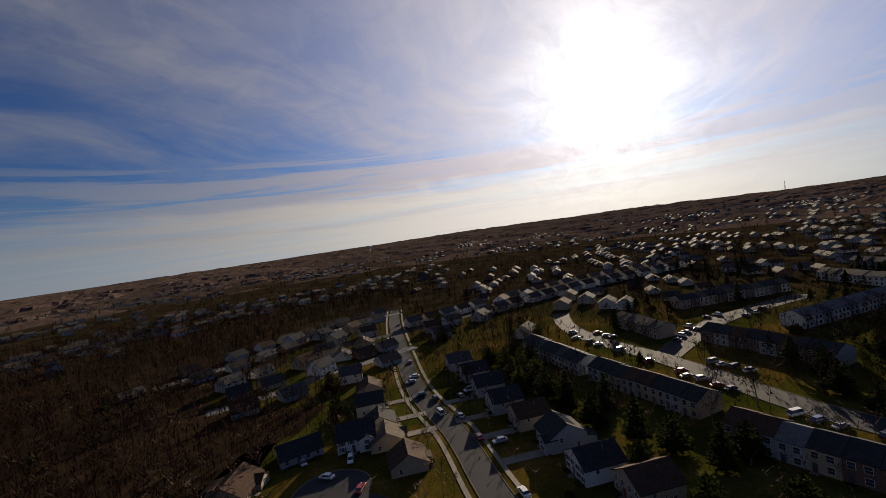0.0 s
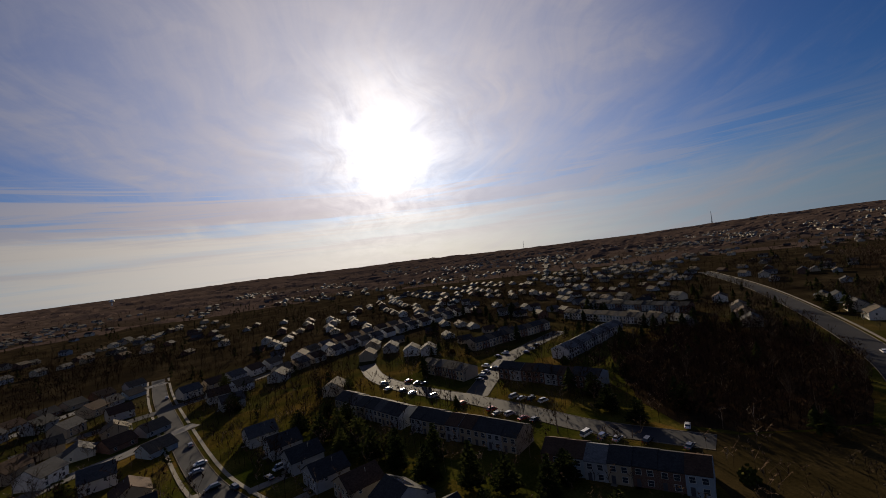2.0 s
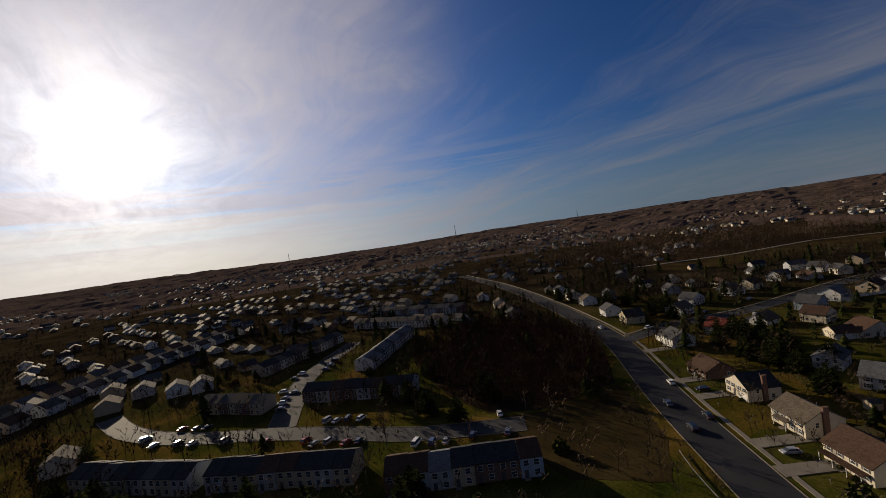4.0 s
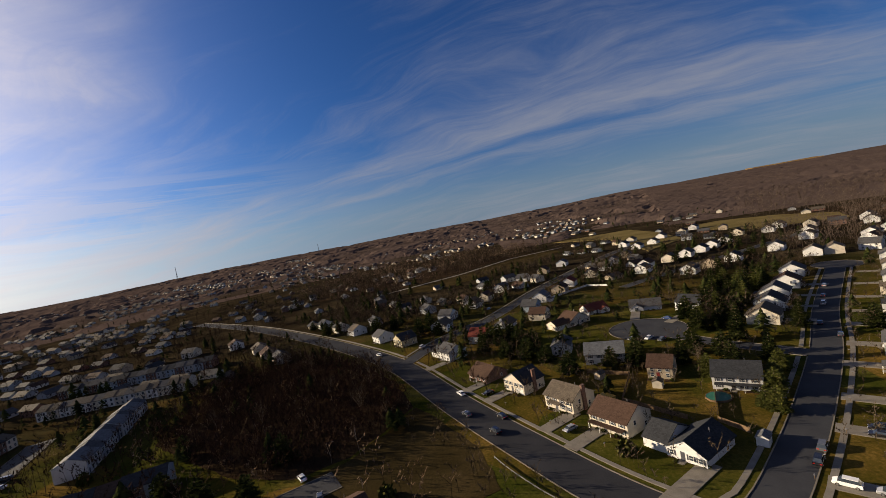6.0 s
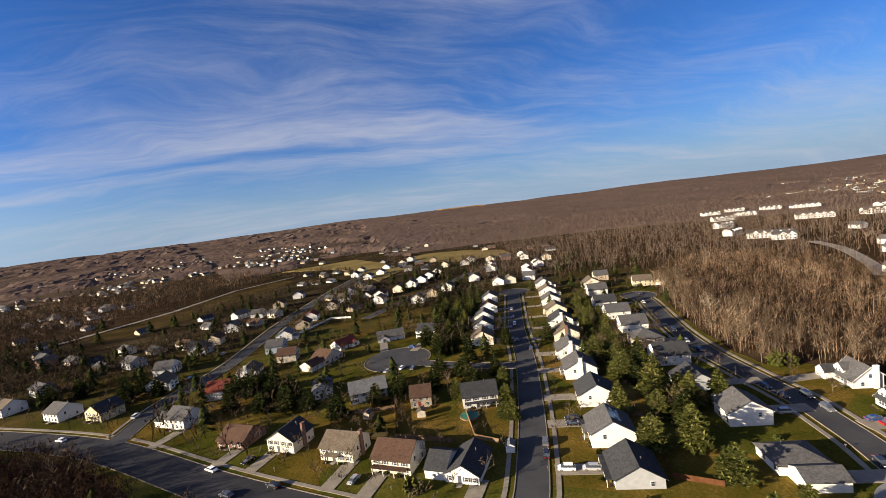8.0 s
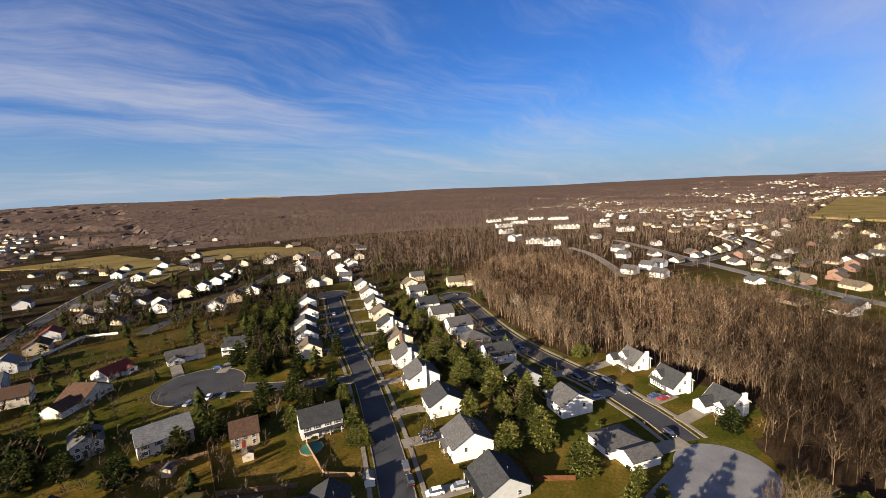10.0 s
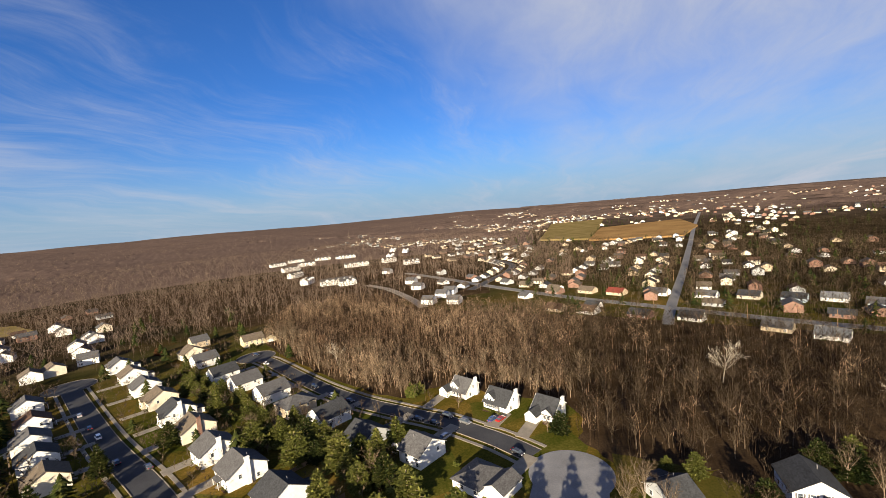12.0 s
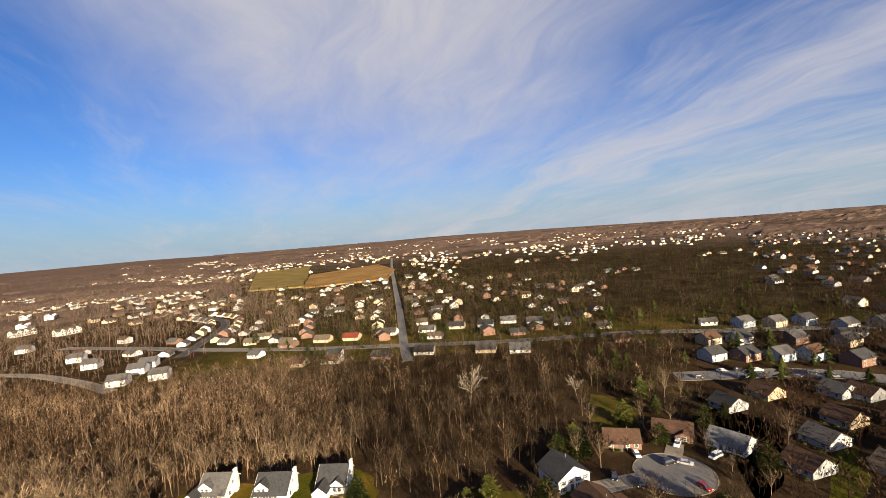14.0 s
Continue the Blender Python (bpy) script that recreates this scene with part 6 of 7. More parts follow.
# round the turning circles
for x, y, a, c, s in ((82.3, -45, 41, "black", "suv"), (80.2, -42.6, 41, "black", "sedan"), (173, -40, 120, "white", "sedan"), (168, -43, 125, "grey", "sedan"), (176, -34, 100, "silver", "sedan"), (195, -62, 30, "blue", "sedan"), (-71, 0, 60, "red", "sedan"), (-62, -14, 10, "black", "sedan"), (-81, -7.8, 100, "silver", "sedan"), (-92, -13.3, 8, "white", "suv"), (-90.5, -1.5, 340, "white", "van"), (-78.3, -11.8, 150, "black", "suv"), (-77.6, -21.6, 40, "white", "sedan"), (-62.5, -9.6, 100, "black", "sedan"), (-30, 110, 80, "red", "sedan"), (-41, 118, 160, "white", "sedan"), (-51, 128, 300, "silver", "sedan"), (-36, 126, 280, "white", "suv"), (-61, -22, 30, "black", "sedan")):
    car(x, y, a, c, s)
# in front of the town houses, nose in
COLOURS = ("silver", "black", "white", "grey", "silver", "red", "black", "white", "blue")
LOT = ((62, 221), (66, 211), (68, 205), (77, 218), (73, 192), (77, 173), (101, 196), (106, 201), (111, 205), (98, 159), (100, 155), (102, 150), (81, 153), (84, 149), (85, 142), (87, 138), (91, 117), (93, 112), (95, 108), (100, 101), (117, 99), (105, 91), (97, 163), (82, 158), (134, 226), (141, 228), (150, 219), (157, 222), (164, 226), (117, 214), (118, 207), (64, 232), (75, 225), (79, 214))
for i, (x, y) in enumerate(LOT):
    car(x, y, road_turn(x, y) + (78 if i % 5 else 95), COLOURS[i % 9], ("sedan", "suv", "sedan", "sedan", "van", "suv")[i % 6])


# ---- driveways and garden things ----
def driveway(x, y, front, off, length, width=4.6):
    a = radians(front)
    out, side = Vector((math.cos(a), math.sin(a), 0)), Vector((-math.sin(a), math.cos(a), 0))
    p = Vector((x, y, 0)) + side * off + out * 3.5
    line = [p + out * (length * k / 4) for k in range(5)]
    return tagged(new("driveway", raw("driveway", *ribbon(line, width / 2, -width / 2, -0.05, 0.175), CONCRETE)), "pale concrete driveway to a house", "driveway", kind="structure")


for x, y, f, o, ln in ((149, 23, 119, -3, 13), (128, 13, 119, 5, 15), (109, 5, 119, -3, 15), (85, -8, 119, -1, 18), (205, 46, 119, 4, 14), (168, 34, 119, 4, 12), (84, -62, 41, -3, 14), (68, -43, 41, -9, 14), (55, -31, 41, -2.4, 16), (101, -81, 41, -3, 14), (114, -96, 41, -3, 14), (130, -113, 41, -3, 14), (42, -76, 222, 4, 16), (28, -58, 222, -6, 16), (222, -66, 150, -5, 20), (205, -82, 120, 2, 24), (61, -92, 222, 0, 17)):
    driveway(x, y, f, o, ln)
for a, b, wd in (((-84, -12.3), (-92.8, -14.2), 5.4), ((-53, -25.5), (-60.5, -19.4), 4.2), ((30.6, -120.8), (39.2, -110.2), 4.4), ((10.5, -96.5), (18.2, -87.6), 5.2), ((2.2, -87.6), (9.6, -78.0), 4.6)):
    p, q = Vector((*a, 0)), Vector((*b, 0))
    tagged(new("driveway", raw("driveway", *ribbon([p + (q - p) * (k / 4) for k in range(5)], wd / 2, -wd / 2, -0.05, 0.175), CONCRETE)), "pale concrete driveway to a garage", "driveway", kind="structure")
for x, y, f in ((146, -132, 41), (162, -150, 41), (180, -170, 41), (199, -192, 41), (165, -88, 221), (180, -104, 221), (194, -119, 221), (208, -138, 221), (77, -110, 222), (93, -124, 222), (108, -142, 222), (126, -160, 222), (143, -177, 222), (24, 120, 191), (18, 135, 191), (12, 149, 191), (8, 166, 191), (-26, 134, 11), (-30, 147, 11), (-36, 163, 11)):
    driveway(x, y, f, 3, 13, 3.6)


def fence(a, b, height=1.6, mat=None, label="weathered wooden garden fence"):
    a, b = Vector((*a, 0)), Vector((*b, 0))
    ob = new("garden_fence")
    d = b - a
    turn = math.degrees(math.atan2(d.y, d.x))
    n = max(2, int(d.length / 2.4))
    step = d.length / n
    key = ("fence", round(step, 2), height, (mat or WOOD).name)
    if key not in SHARED:
        SHARED[key] = (mesh_of("post", box(bmesh.new(), -0.06, -0.06, -0.2, 0.06, 0.06, height + 0.1), mat or WOOD), mesh_of("panel", box(bmesh.new(), 0.06, -0.02, 0.1, step - 0.06, 0.02, height), mat or WOOD))
    for i in range(n + 1):
        part("post", SHARED[key][0], None, ob).location = (i * step, 0, 0)
        if i < n:
            part("panel", SHARED[key][1], None, ob).location = (i * step, 0, 0)
    ob.matrix_basis = pose(a.x, a.y, 0, 0, 0, turn)
    return tagged(ob, label, "fence")


RED_WOOD = mottled("stained_red_wood", (0.05, 0.022, 0.011), (0.09, 0.042, 0.02), 1.0)
fence((57, -49), (47, -35), 1.6, RED_WOOD, "reddish stained garden fence")
fence((47, -35), (37, -39), 1.6, RED_WOOD, "reddish stained garden fence")
fence((115, -28), (100, -18))
fence((100, -18), (92, -20.5))
fence((140, -14), (122, -2))
fence((122, -2), (104, -12))
fence((150, -2), (140, -14))
fence((76, -52), (66, -60))
fence((92, -70), (80, -80))
fence((293, -30), (314, -70), 1.5, TRIM, "white painted garden fence")
fence((314, -70), (300, -80), 1.5, TRIM, "white painted garden fence")


def mailbox(x, y, turn):
    ob = new("mailbox")
    part("post", box(bmesh.new(), -0.05, -0.05, -0.2, 0.05, 0.05, 1.05), WOOD, ob)
    bm = bmesh.new()
    prism(bm, [(-0.11, 1.05), (0.11, 1.05), (0.11, 1.2), (0.06, 1.28), (-0.06, 1.28), (-0.11, 1.2)], -0.26, 0.26, "y")
    part("box", bm, STEEL, ob)
    ob.matrix_basis = pose(x, y, 0, 0, 0, turn)
    return tagged(ob, "small metal mailbox on a wooden post by the kerb", "mailbox", "kerbside mailboxes")


first = mailbox(72.5, -18.5, 41)
for x, y in ((84, -38), (96, -52), (108, -66), (122, -80), (140, -98), (118, 23), (137, 33), (160, 46), (100, 14), (36, -84), (20, -72), (54, -96)):
    copy_thing(first, pose(x, y, 0, 0, 0, road_turn(x, y)))


def pole(x, y, h=10.0):
    ob = new("utility_pole")
    tv, tf = [], []
    tube(tv, tf, Vector((0, 0, -0.3)), Vector((0, 0, h)), 0.16, 0.11, 8)
    part("post", raw("post", tv, tf, WOOD), None, ob)
    part("crossarm", box(bmesh.new(), -1.1, -0.06, h - 0.9, 1.1, 0.06, h - 0.76), WOOD, ob)
    ob.matrix_basis = pose(x, y, 0, 0, 0, road_turn(x, y) + 90)
    return tagged(ob, "tall wooden utility pole beside the road", "pole", "utility poles")


first = pole(-118, -206)
for x, y in ((-92, -252), (-150, -166), (-176, -138), (-212, -98), (-150, -240), (-190, -292), (-240, -354)):
    copy_thing(first, pose(x, y, 0, 0, 0, road_turn(x, y) + 90))


def guard_rail(points):
    """A steel road rail on short posts."""
    ob = new("guard_rail")
    line = smooth_line(points, 3)
    part("rail", raw("rail", *[[v for v in ribbon(line, 0.04, -0.04, 0.5, 0.8)[0]], ribbon(line, 0.04, -0.04, 0.5, 0.8)[1]], STEEL), None, ob)
    me = mesh_of("post", box(bmesh.new(), -0.05, -0.05, -0.2, 0.05, 0.05, 0.7), STEEL)
    for p in line[::1]:
        part("post", me, None, ob).location = p
    return tagged(ob, "galvanised guard rail beside the wide road", "guard rail")


guard_rail(((72, 24), (84, 33), (98, 40), (106, 43)))


# the wooded hollow's edge path and a trampoline-like green pool cover
def pool(x, y):
    ob = new("garden_pool")
    part("rim", raw("rim", *disc(0, 0, 3.6, -0.05, 0.55, 3.4, 10), WOOD), None, ob)
    part("cover", raw("cover", *disc(0, 0, 3.42, 0.4, 0.5, 0.0, 10), gloss("green_pool_cover", (0.02, 0.12, 0.08), 0.5)), None, ob)
    ob.matrix_basis = pose(x, y, 0)
    return tagged(ob, "round garden pool under a dark green cover", "pool")


pool(112, -27)
tarp = part("tarpaulin", box(bmesh.new(), -2.4, -1.6, -0.02, 2.4, 1.6, 0.9), gloss("yellow_tarpaulin", (0.55, 0.33, 0.05), 0.6))
tarp.matrix_basis = pose(127, 1, 0, 0, 0, 29)
tagged(tarp, "sagging yellow tarpaulin over a garden pile", "tarpaulin")
for x, y, s in ((66, -34, 0.8), (97, 8, 0.5), (88, 2, 0.5), (94, -1, 0.5), (60, -24, 0.5), (48, -24, 0.6), (33, -68, 0.8), (24, -48, 0.9), (20, -52, 0.8), (18, -58, 0.7)):
    plant(SHRUBS[0], x, y, s, "garden planting")


# ---- the middle distance ----
MID = []


def mid_house(x, y, front, wall="white", roof="grey", w=12.0, storeys=1):
    """A house a few hundred metres off: walls, roof, some windows."""
    MID.append((x, y))
    GRID.setdefault((int(x // 40), int(y // 40)), []).append((x, y))
    return house(x, y, front, w, 8.0, storeys, wall, roof, detail=1)


for x, y, wl, rf in ((-84, -296, "brick", "tan"), (-63, -238, "tan", "brown"), (-108, -284, "tan", "tan"), (-80, -222, "white", "brown"), (-124, -266, "tan", "red"), (-150, -250, "white", "grey"), (-104, -198, "brick", "dark"), (-126, -180, "white", "dark"), (-171, -226, "white", "grey"), (-192, -212, "cream", "dark"), (-208, -194, "blue", "dark"), (-226, -184, "white", "pale"), (-232, -162, "blue", "grey"), (-238, -140, "grey", "dark"), (-160, -126, "white", "pale"), (-150, -146, "tan", "grey")):
    mid_house(x, y, 35, wl, rf, 13, 1)
for k in range(9):
    for s, f in ((-1, 322), (1, 142)):
        u = 40 + k * 26
        if rnd.random() < 0.8:
            e = rnd.uniform(13, 18)
            mid_house(-134 - 0.6 * u + s * e, -212 - 0.8 * u - s * e * 0.78, f + rnd.choice((0, 0, 90)), rnd.choice(("white", "grey", "tan", "brick", "cream")), ("grey", "tan", "dark")[k % 3], 10, 1)
# blue, grey and browner walls stand in for shade lying on these houses
for x, y, wl, rf in ((-196, -27, "grey", "dark"), (-203.5, -13.5, "white", "dark"), (-211, 0, "blue", "grey"), (-219.5, 12, "blue", "brown"), (-219, 29, "white", "dark"), (-222, 46, "grey", "dark"), (-279, -28, "blue", "grey"), (-287, -12, "cream", "grey"), (-300, 2, "blue", "dark"), (-294, 22, "grey", "grey"), (-308, 38, "cream", "dark"), (-227, -36, "tan", "brown"), (-236, -22, "grey", "dark"), (-248, 2, "white", "grey"), (-254, 24, "tan", "dark")):
    mid_house(x, y, 60, {"white": "brick", "cream": "tan"}.get(wl, wl), rf, 10, 2)
for x, y, wl, rf in ((-134, -7, "grey", "dark"), (-154.6, 2.4, "tan", "brown"), (-170, 24, "grey", "grey"), (-141, 27, "tan", "brown"), (-120, 23, "grey", "grey"), (-99, 20.6, "grey", "brown"), (-172, 32, "grey", "brown"), (-148, 43, "tan", "brown"), (-124, 44, "grey", "dark"), (-110, 40, "tan", "tan")):
    mid_house(x, y, 330, wl, rf, 9.5, 1)
def street_row(line, along, offset, walls_used=(), roofs_used=(), storeys=2):
    """Houses at even steps along both sides of a street, where there is room; with no colours given, their spots alone."""
    gone, k, spots = 0.0, 0, []
    for p, q in zip(line, line[1:]):
        gone += (q - p).length
        if gone < along:
            continue
        gone = 0.0
        way = (q - p).normalized()
        for s in (-1, 1):
            x, y = p.x - way.y * s * offset, p.y + way.x * s * offset
            if clear(x, y, 13, 4):
                k += 1
                face = math.degrees(math.atan2(-way.x * s, way.y * s))
                if not walls_used:
                    spots.append((x, y, face + 90))
                    GRID.setdefault((int(x // 40), int(y // 40)), []).append((x, y))
                    continue
                mid_house(x, y, face, walls_used[k % len(walls_used)], roofs_used[(k * 5 // 3) % len(roofs_used)], 11, storeys)
    return spots


# darker wall colours paint in the shade of these backlit houses
for lane in (BACK_STREET, UPPER_STREET):
    street_row(lane, 15, 13.5, ("tan", "grey", "brick", "blue"), ("grey", "tan", "dark", "brown"), 1)
street_row(LONG_CROSS, 15, 13.5, ("white", "tan", "grey", "cream"), ("grey", "tan", "dark", "brown", "pale"))
ROAD_HOMES = street_row(CROSS_ROAD, 62, 19) + street_row(FAR_CURVE, 17, 14)
for x, y in ((10, -332), (1, -345), (3, -300), (24, -310), (30, -388), (36, -430), (66, -540)):
    mid_house(x, y, 60, "white", "grey", 11, 2)


def flats(x, y, turn, w, d=11.0, floors=3):
    """A white block of flats with windows on every floor and a pitched roof."""
    MID.append((x, y))
    GRID.setdefault((int(x // 40), int(y // 40)), []).append((x, y))
    m = pose(x, y, 0, 0, 0, turn)
    key = ("flats", round(w), floors)
    if key in BUILT:
        return copy_thing(BUILT[key], m)
    ob = new("apartment_building")
    h = floors * 2.8
    part("wall", walls(w, d, h, d * 0.25, "x"), WALLS["white"], ob)
    part("roof", gable_roof(w, d, h + 0.02, d * 0.25, 0.5, "x"), ROOFS["grey"], ob)
    for i in range(max(1, int(w / 7))):
        u = -w / 2 + 3.5 + i * 7
        for s in (-1, 1):
            bm = bmesh.new()
            prism(bm, [(u - 2.6, h - 0.1), (u + 2.6, h - 0.1), (u + 2.6, h + 0.1), (u, h + 1.9), (u - 2.6, h + 0.1)], *sorted((s * d * 0.1, s * (d / 2 + 0.9))), "y")
            part("gable", bm, WALLS["white"], ob)
            part("bay", box(bmesh.new(), u - 2.2, *((-d / 2 - 0.8, 0.0) if s < 0 else (d / 2 - 0.02, 0.0)), u + 2.2, *((-d / 2 + 0.02, h - 0.1) if s < 0 else (d / 2 + 0.8, h - 0.1))), WALLS["white"], ob)
    glazing = bmesh.new()
    for f in range(floors):
        for i in range(int(w / 3.5)):
            for s in (-1, 1):
                u, q = -w / 2 + 1.75 + i * 3.5, s * (d / 2 + 0.83)
                box(glazing, u - 0.7, q - 0.05, 0.9 + 2.8 * f, u + 0.7, q + 0.05, 2.3 + 2.8 * f)
    tagged(part("glazing", glazing, GLASS, ob), kind="stuff")
    tagged(ob, "white apartment building with a grey roof", "apartment building", "white apartment buildings")
    ob.matrix_basis = m
    BUILT[key] = ob
    return ob


for x, y, a, ln in ((128, -486, 10, 40), (170, -515, 80, 24), (113, -470, 20, 20), (205, -600, 60, 24), (235, -695, 40, 30), (222, -760, 20, 30), (285, -800, 40, 30), (262, -850, 30, 30), (207, -845, 20, 30), (160, -840, 10, 40), (121, -670, 15, 40), (63, -900, 80, 24), (36, -850, 80, 24), (67, -690, 30, 24), (30, -627, 20, 24), (66, -760, 80, 24)):
    flats(x, y, a, ln, 10.5, 2)

# ---- far suburbs ----
def far_houses(name, rows, label):
    """Houses too many to count, joined: walls, pitched roofs and dark windows."""
    rnd = random.Random(len(rows))
    bundles = {}

    def add(key, verts, faces):
        v, f = bundles.setdefault(key, ([], []))
        b = len(v)
        v.extend(verts)
        f.extend([tuple(b + i for i in q) for q in faces])
    for x, y, turn in rows:
        c, s = math.cos(radians(turn)), math.sin(radians(turn))
        z = land_z(x, y)
        w, d, h = rnd.uniform(8.5, 12.5) / 2, rnd.uniform(7.5, 10) / 2, rnd.choice((2.5, 2.5, 2.5, 4.4))
        top = h + d * 0.55

        def at(px, py, pz):
            return (x + px * c - py * s, y + px * s + py * c, z + pz)
        wl, rf = rnd.choice(("white", "cream", "tan", "tan", "grey", "grey", "brick", "brick", "grey") if math.hypot(x, y) < 650 else ("cream", "tan", "grey", "grey", "tan", "brick")), rnd.choice(("grey", "dark", "tan", "brown", "grey"))
        v = [at(-w, -d, -1), at(w, -d, -1), at(w, d, -1), at(-w, d, -1), at(-w, -d, h), at(w, -d, h), at(w, d, h), at(-w, d, h), at(-w, 0, top), at(w, 0, top)]
        add(("wall", wl), v, [(0, 1, 5, 4), (2, 3, 7, 6), (1, 2, 6, 9, 5), (3, 0, 4, 8, 7)])
        o = 0.7
        v = [at(-w - o, -d - o, h - 0.2), at(w + o, -d - o, h - 0.2), at(w + o, 0, top + 0.15), at(-w - o, 0, top + 0.15), at(w + o, d + o, h - 0.2), at(-w - o, d + o, h - 0.2)]
        add(("roof", rf), v, [(0, 1, 2, 3), (2, 4, 5, 3)])
        for e in (-1, 1):
            for k in range(3):
                for zz in ((0.8, 3.0) if h > 4 else (1.0,)):
                    px = -w + w * (0.35 + 0.65 * k)
                    q = e * (d + 0.04)
                    add(("window", ""), [at(px - 0.5, q, zz), at(px + 0.5, q, zz), at(px + 0.5, q, zz + 1.3), at(px - 0.5, q, zz + 1.3)], [(0, 1, 2, 3)])
    ob = new(name)
    for (kind, key), (v, f) in bundles.items():
        part(kind, raw(kind, v, f, WALLS[key] if kind == "wall" else ROOFS[key] if kind == "roof" else GLASS), None, ob)
    return tagged(ob, label, "houses", kind="stuff")


def estate(a0, a1, r0, r1, comb, seed, keep=0.8, even=False):
    """Rows of house plots on curving parallel streets within a sector of the plan."""
    rnd = random.Random(seed)
    out = []
    c, s = math.cos(radians(comb)), math.sin(radians(comb))
    n = int(r1 / 21)
    for i in range(-n, n):
        for j in range(-int(r1 / 27), int(r1 / 27)):
            u, v = i * 21 + rnd.uniform(-2, 2), j * 27 + (6 if j % 2 else -6)
            u, v = u + rnd.uniform(-5, 5), v + 35 * math.sin(u / 190 + j * 0.12) + 22 * math.sin(u / 67 + j) + rnd.uniform(-3, 3)
            x, y = u * c - v * s, u * s + v * c
            r, az = math.hypot(x, y), math.degrees(math.atan2(x, y)) % 360
            if r0 < r < r1 and a0 <= az <= a1 or (r0 < r < r1 and a0 <= az - 360 <= a1):
                if rnd.random() < keep * (1.25 - 0.8 * (r - r0) / (r1 - r0)) * (0.9 if even else max(0.0, 0.30 + 2.6 * noise.noise(Vector((x / 230, y / 230, seed))))) and clear(x, y, 17, 8) and not FIELD(x, y) and not inside(x, y, WOOD_EAST) and not inside(x, y, THICKET) and not inside(x, y, WEST_WOOD):
                    out.append((x, y, comb + (0 if rnd.random() < 0.75 else 90)))
                    GRID.setdefault((int(x // 40), int(y // 40)), []).append((x, y))
    return out


far_houses("distant_houses", ROAD_HOMES, "small houses along the main road")
far_houses("distant_houses", estate(22, 55, 290, 830, 75, 23, 0.85, True), "rows of small houses behind the terraces")
far_houses("distant_houses", estate(2, 62, 300, 1900, 75, 3, 0.75), "many small houses of a distant suburb")
far_houses("distant_houses", estate(62, 112, 330, 1700, 20, 4, 0.5), "white houses spread over a far slope")
far_houses("distant_houses", estate(112, 140, 420, 900, 45, 5, 0.5), "white houses at the edge of the woods")
far_houses("distant_houses", estate(190, 219, 260, 1700, 53, 6, 0.62), "many small houses of a distant suburb")
far_houses("distant_houses", estate(186, 219, 270, 800, 53, 26, 0.42, True), "close rows of small houses beyond the main road")
far_houses("distant_houses", estate(186, 262, 1300, 2900, 40, 16, 0.24), "small pale houses towards the horizon")
far_houses("distant_houses", estate(20, 75, 1500, 2600, 40, 17, 0.4), "small pale houses towards the horizon")
far_houses("distant_houses", estate(219, 246, 240, 1500, 53, 29, 0.75), "clusters of small houses among dark woods")
far_houses("distant_houses", estate(218, 236, 290, 640, 53, 31, 0.55, True), "low houses beyond the main road")
far_houses("distant_houses", estate(246, 262, 320, 1500, 53, 9, 0.3), "scattered houses among dark woods")
far_houses("distant_houses", estate(262, 362, 230, 1500, 60, 7, 0.7), "scattered houses among dark trees")
far_houses("distant_houses", estate(165, 192, 560, 1800, 30, 8, 0.45), "scattered houses beyond the woods")

# ---- woods in bulk ----
scatter("bare_woods", 3200, within(WOOD_PALE), 5, 16, 45, WOODS, "dense leafless pale brown woods with thin stems", fine=0.3)
scatter("undergrowth", 1800, within(WOOD_PALE), 2, 6, 20, WOODS, "low leafless brush under the woods", fine=0.3, seed=31)
# south-western part in the darkened copy, its tone painted as shade
scatter("bare_woods", 2300, within(WOOD_SHADED), 6, 17, 45, SHADED_WOODS, "dense leafless brown woods darkened as in shade", fine=0.3, seed=32)
scatter("bare_woods", 900, within(WOOD_EAST), 7, 17, 45, WOODS, "single pale trees through the woods", fine=0.3, seed=35)
scatter("bare_woods", 800, within(WOOD_PALE), 6, 15, 45, SHADED_WOODS, "single trees through the woods, darkened as in shade", fine=0.3, seed=36)
scatter("undergrowth", 900, within(((120, -204), (94.5, -169.5), (77.5, -148), (60, -129.5), (48, -121), (40, -127), (56, -136), (74, -155), (90, -176), (114, -210))), 2.0, 7.5, 26, WOODS, "pale leafless brush along the street", 8, 2.5, 0.25, seed=37)
scatter("bare_woods", 800, within(((0, -107), (-30, -92), (-76, -190), (-62, -232), (-30, -245), (4, -240), (-8, -170))), 6, 15, 45, MID_WOODS, "mixed leafless trees in the middle of the woods", fine=0.3, seed=38)
scatter("scrub", 700, within(SCRUB_FLOOR), 3, 10, 40, SHADED_WOODS, "leafless brown scrub round gardens", 9, 3, fine=0.3)
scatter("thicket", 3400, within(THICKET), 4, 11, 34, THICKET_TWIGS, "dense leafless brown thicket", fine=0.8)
# western woods take the dark thicket twigs, painting in their backlit side
scatter("bare_woods", 2600, within(WEST_FLOOR), 6, 13, 26, THICKET_TWIGS, "leafless woods round western houses, darkened as if backlit", 9, 15, 1.4, seed=41)
scatter("bare_woods", 2600, within(WEST_WOOD), 6, 14, 24, THICKET_TWIGS, "dense leafless woods darkened as if backlit", 9, 14, 0.9)
scatter("far_woods", 6000, sector(126, 200, 330, 720, 0.7), 9, 17, 20, FAR_WOODS, "wide brown leafless woods", fine=1.3)
scatter("far_woods", 7000, sector(126, 200, 700, 1300, 0.75), 10, 18, 14, FAR_WOODS, "wide brown leafless woods", fine=3.0)
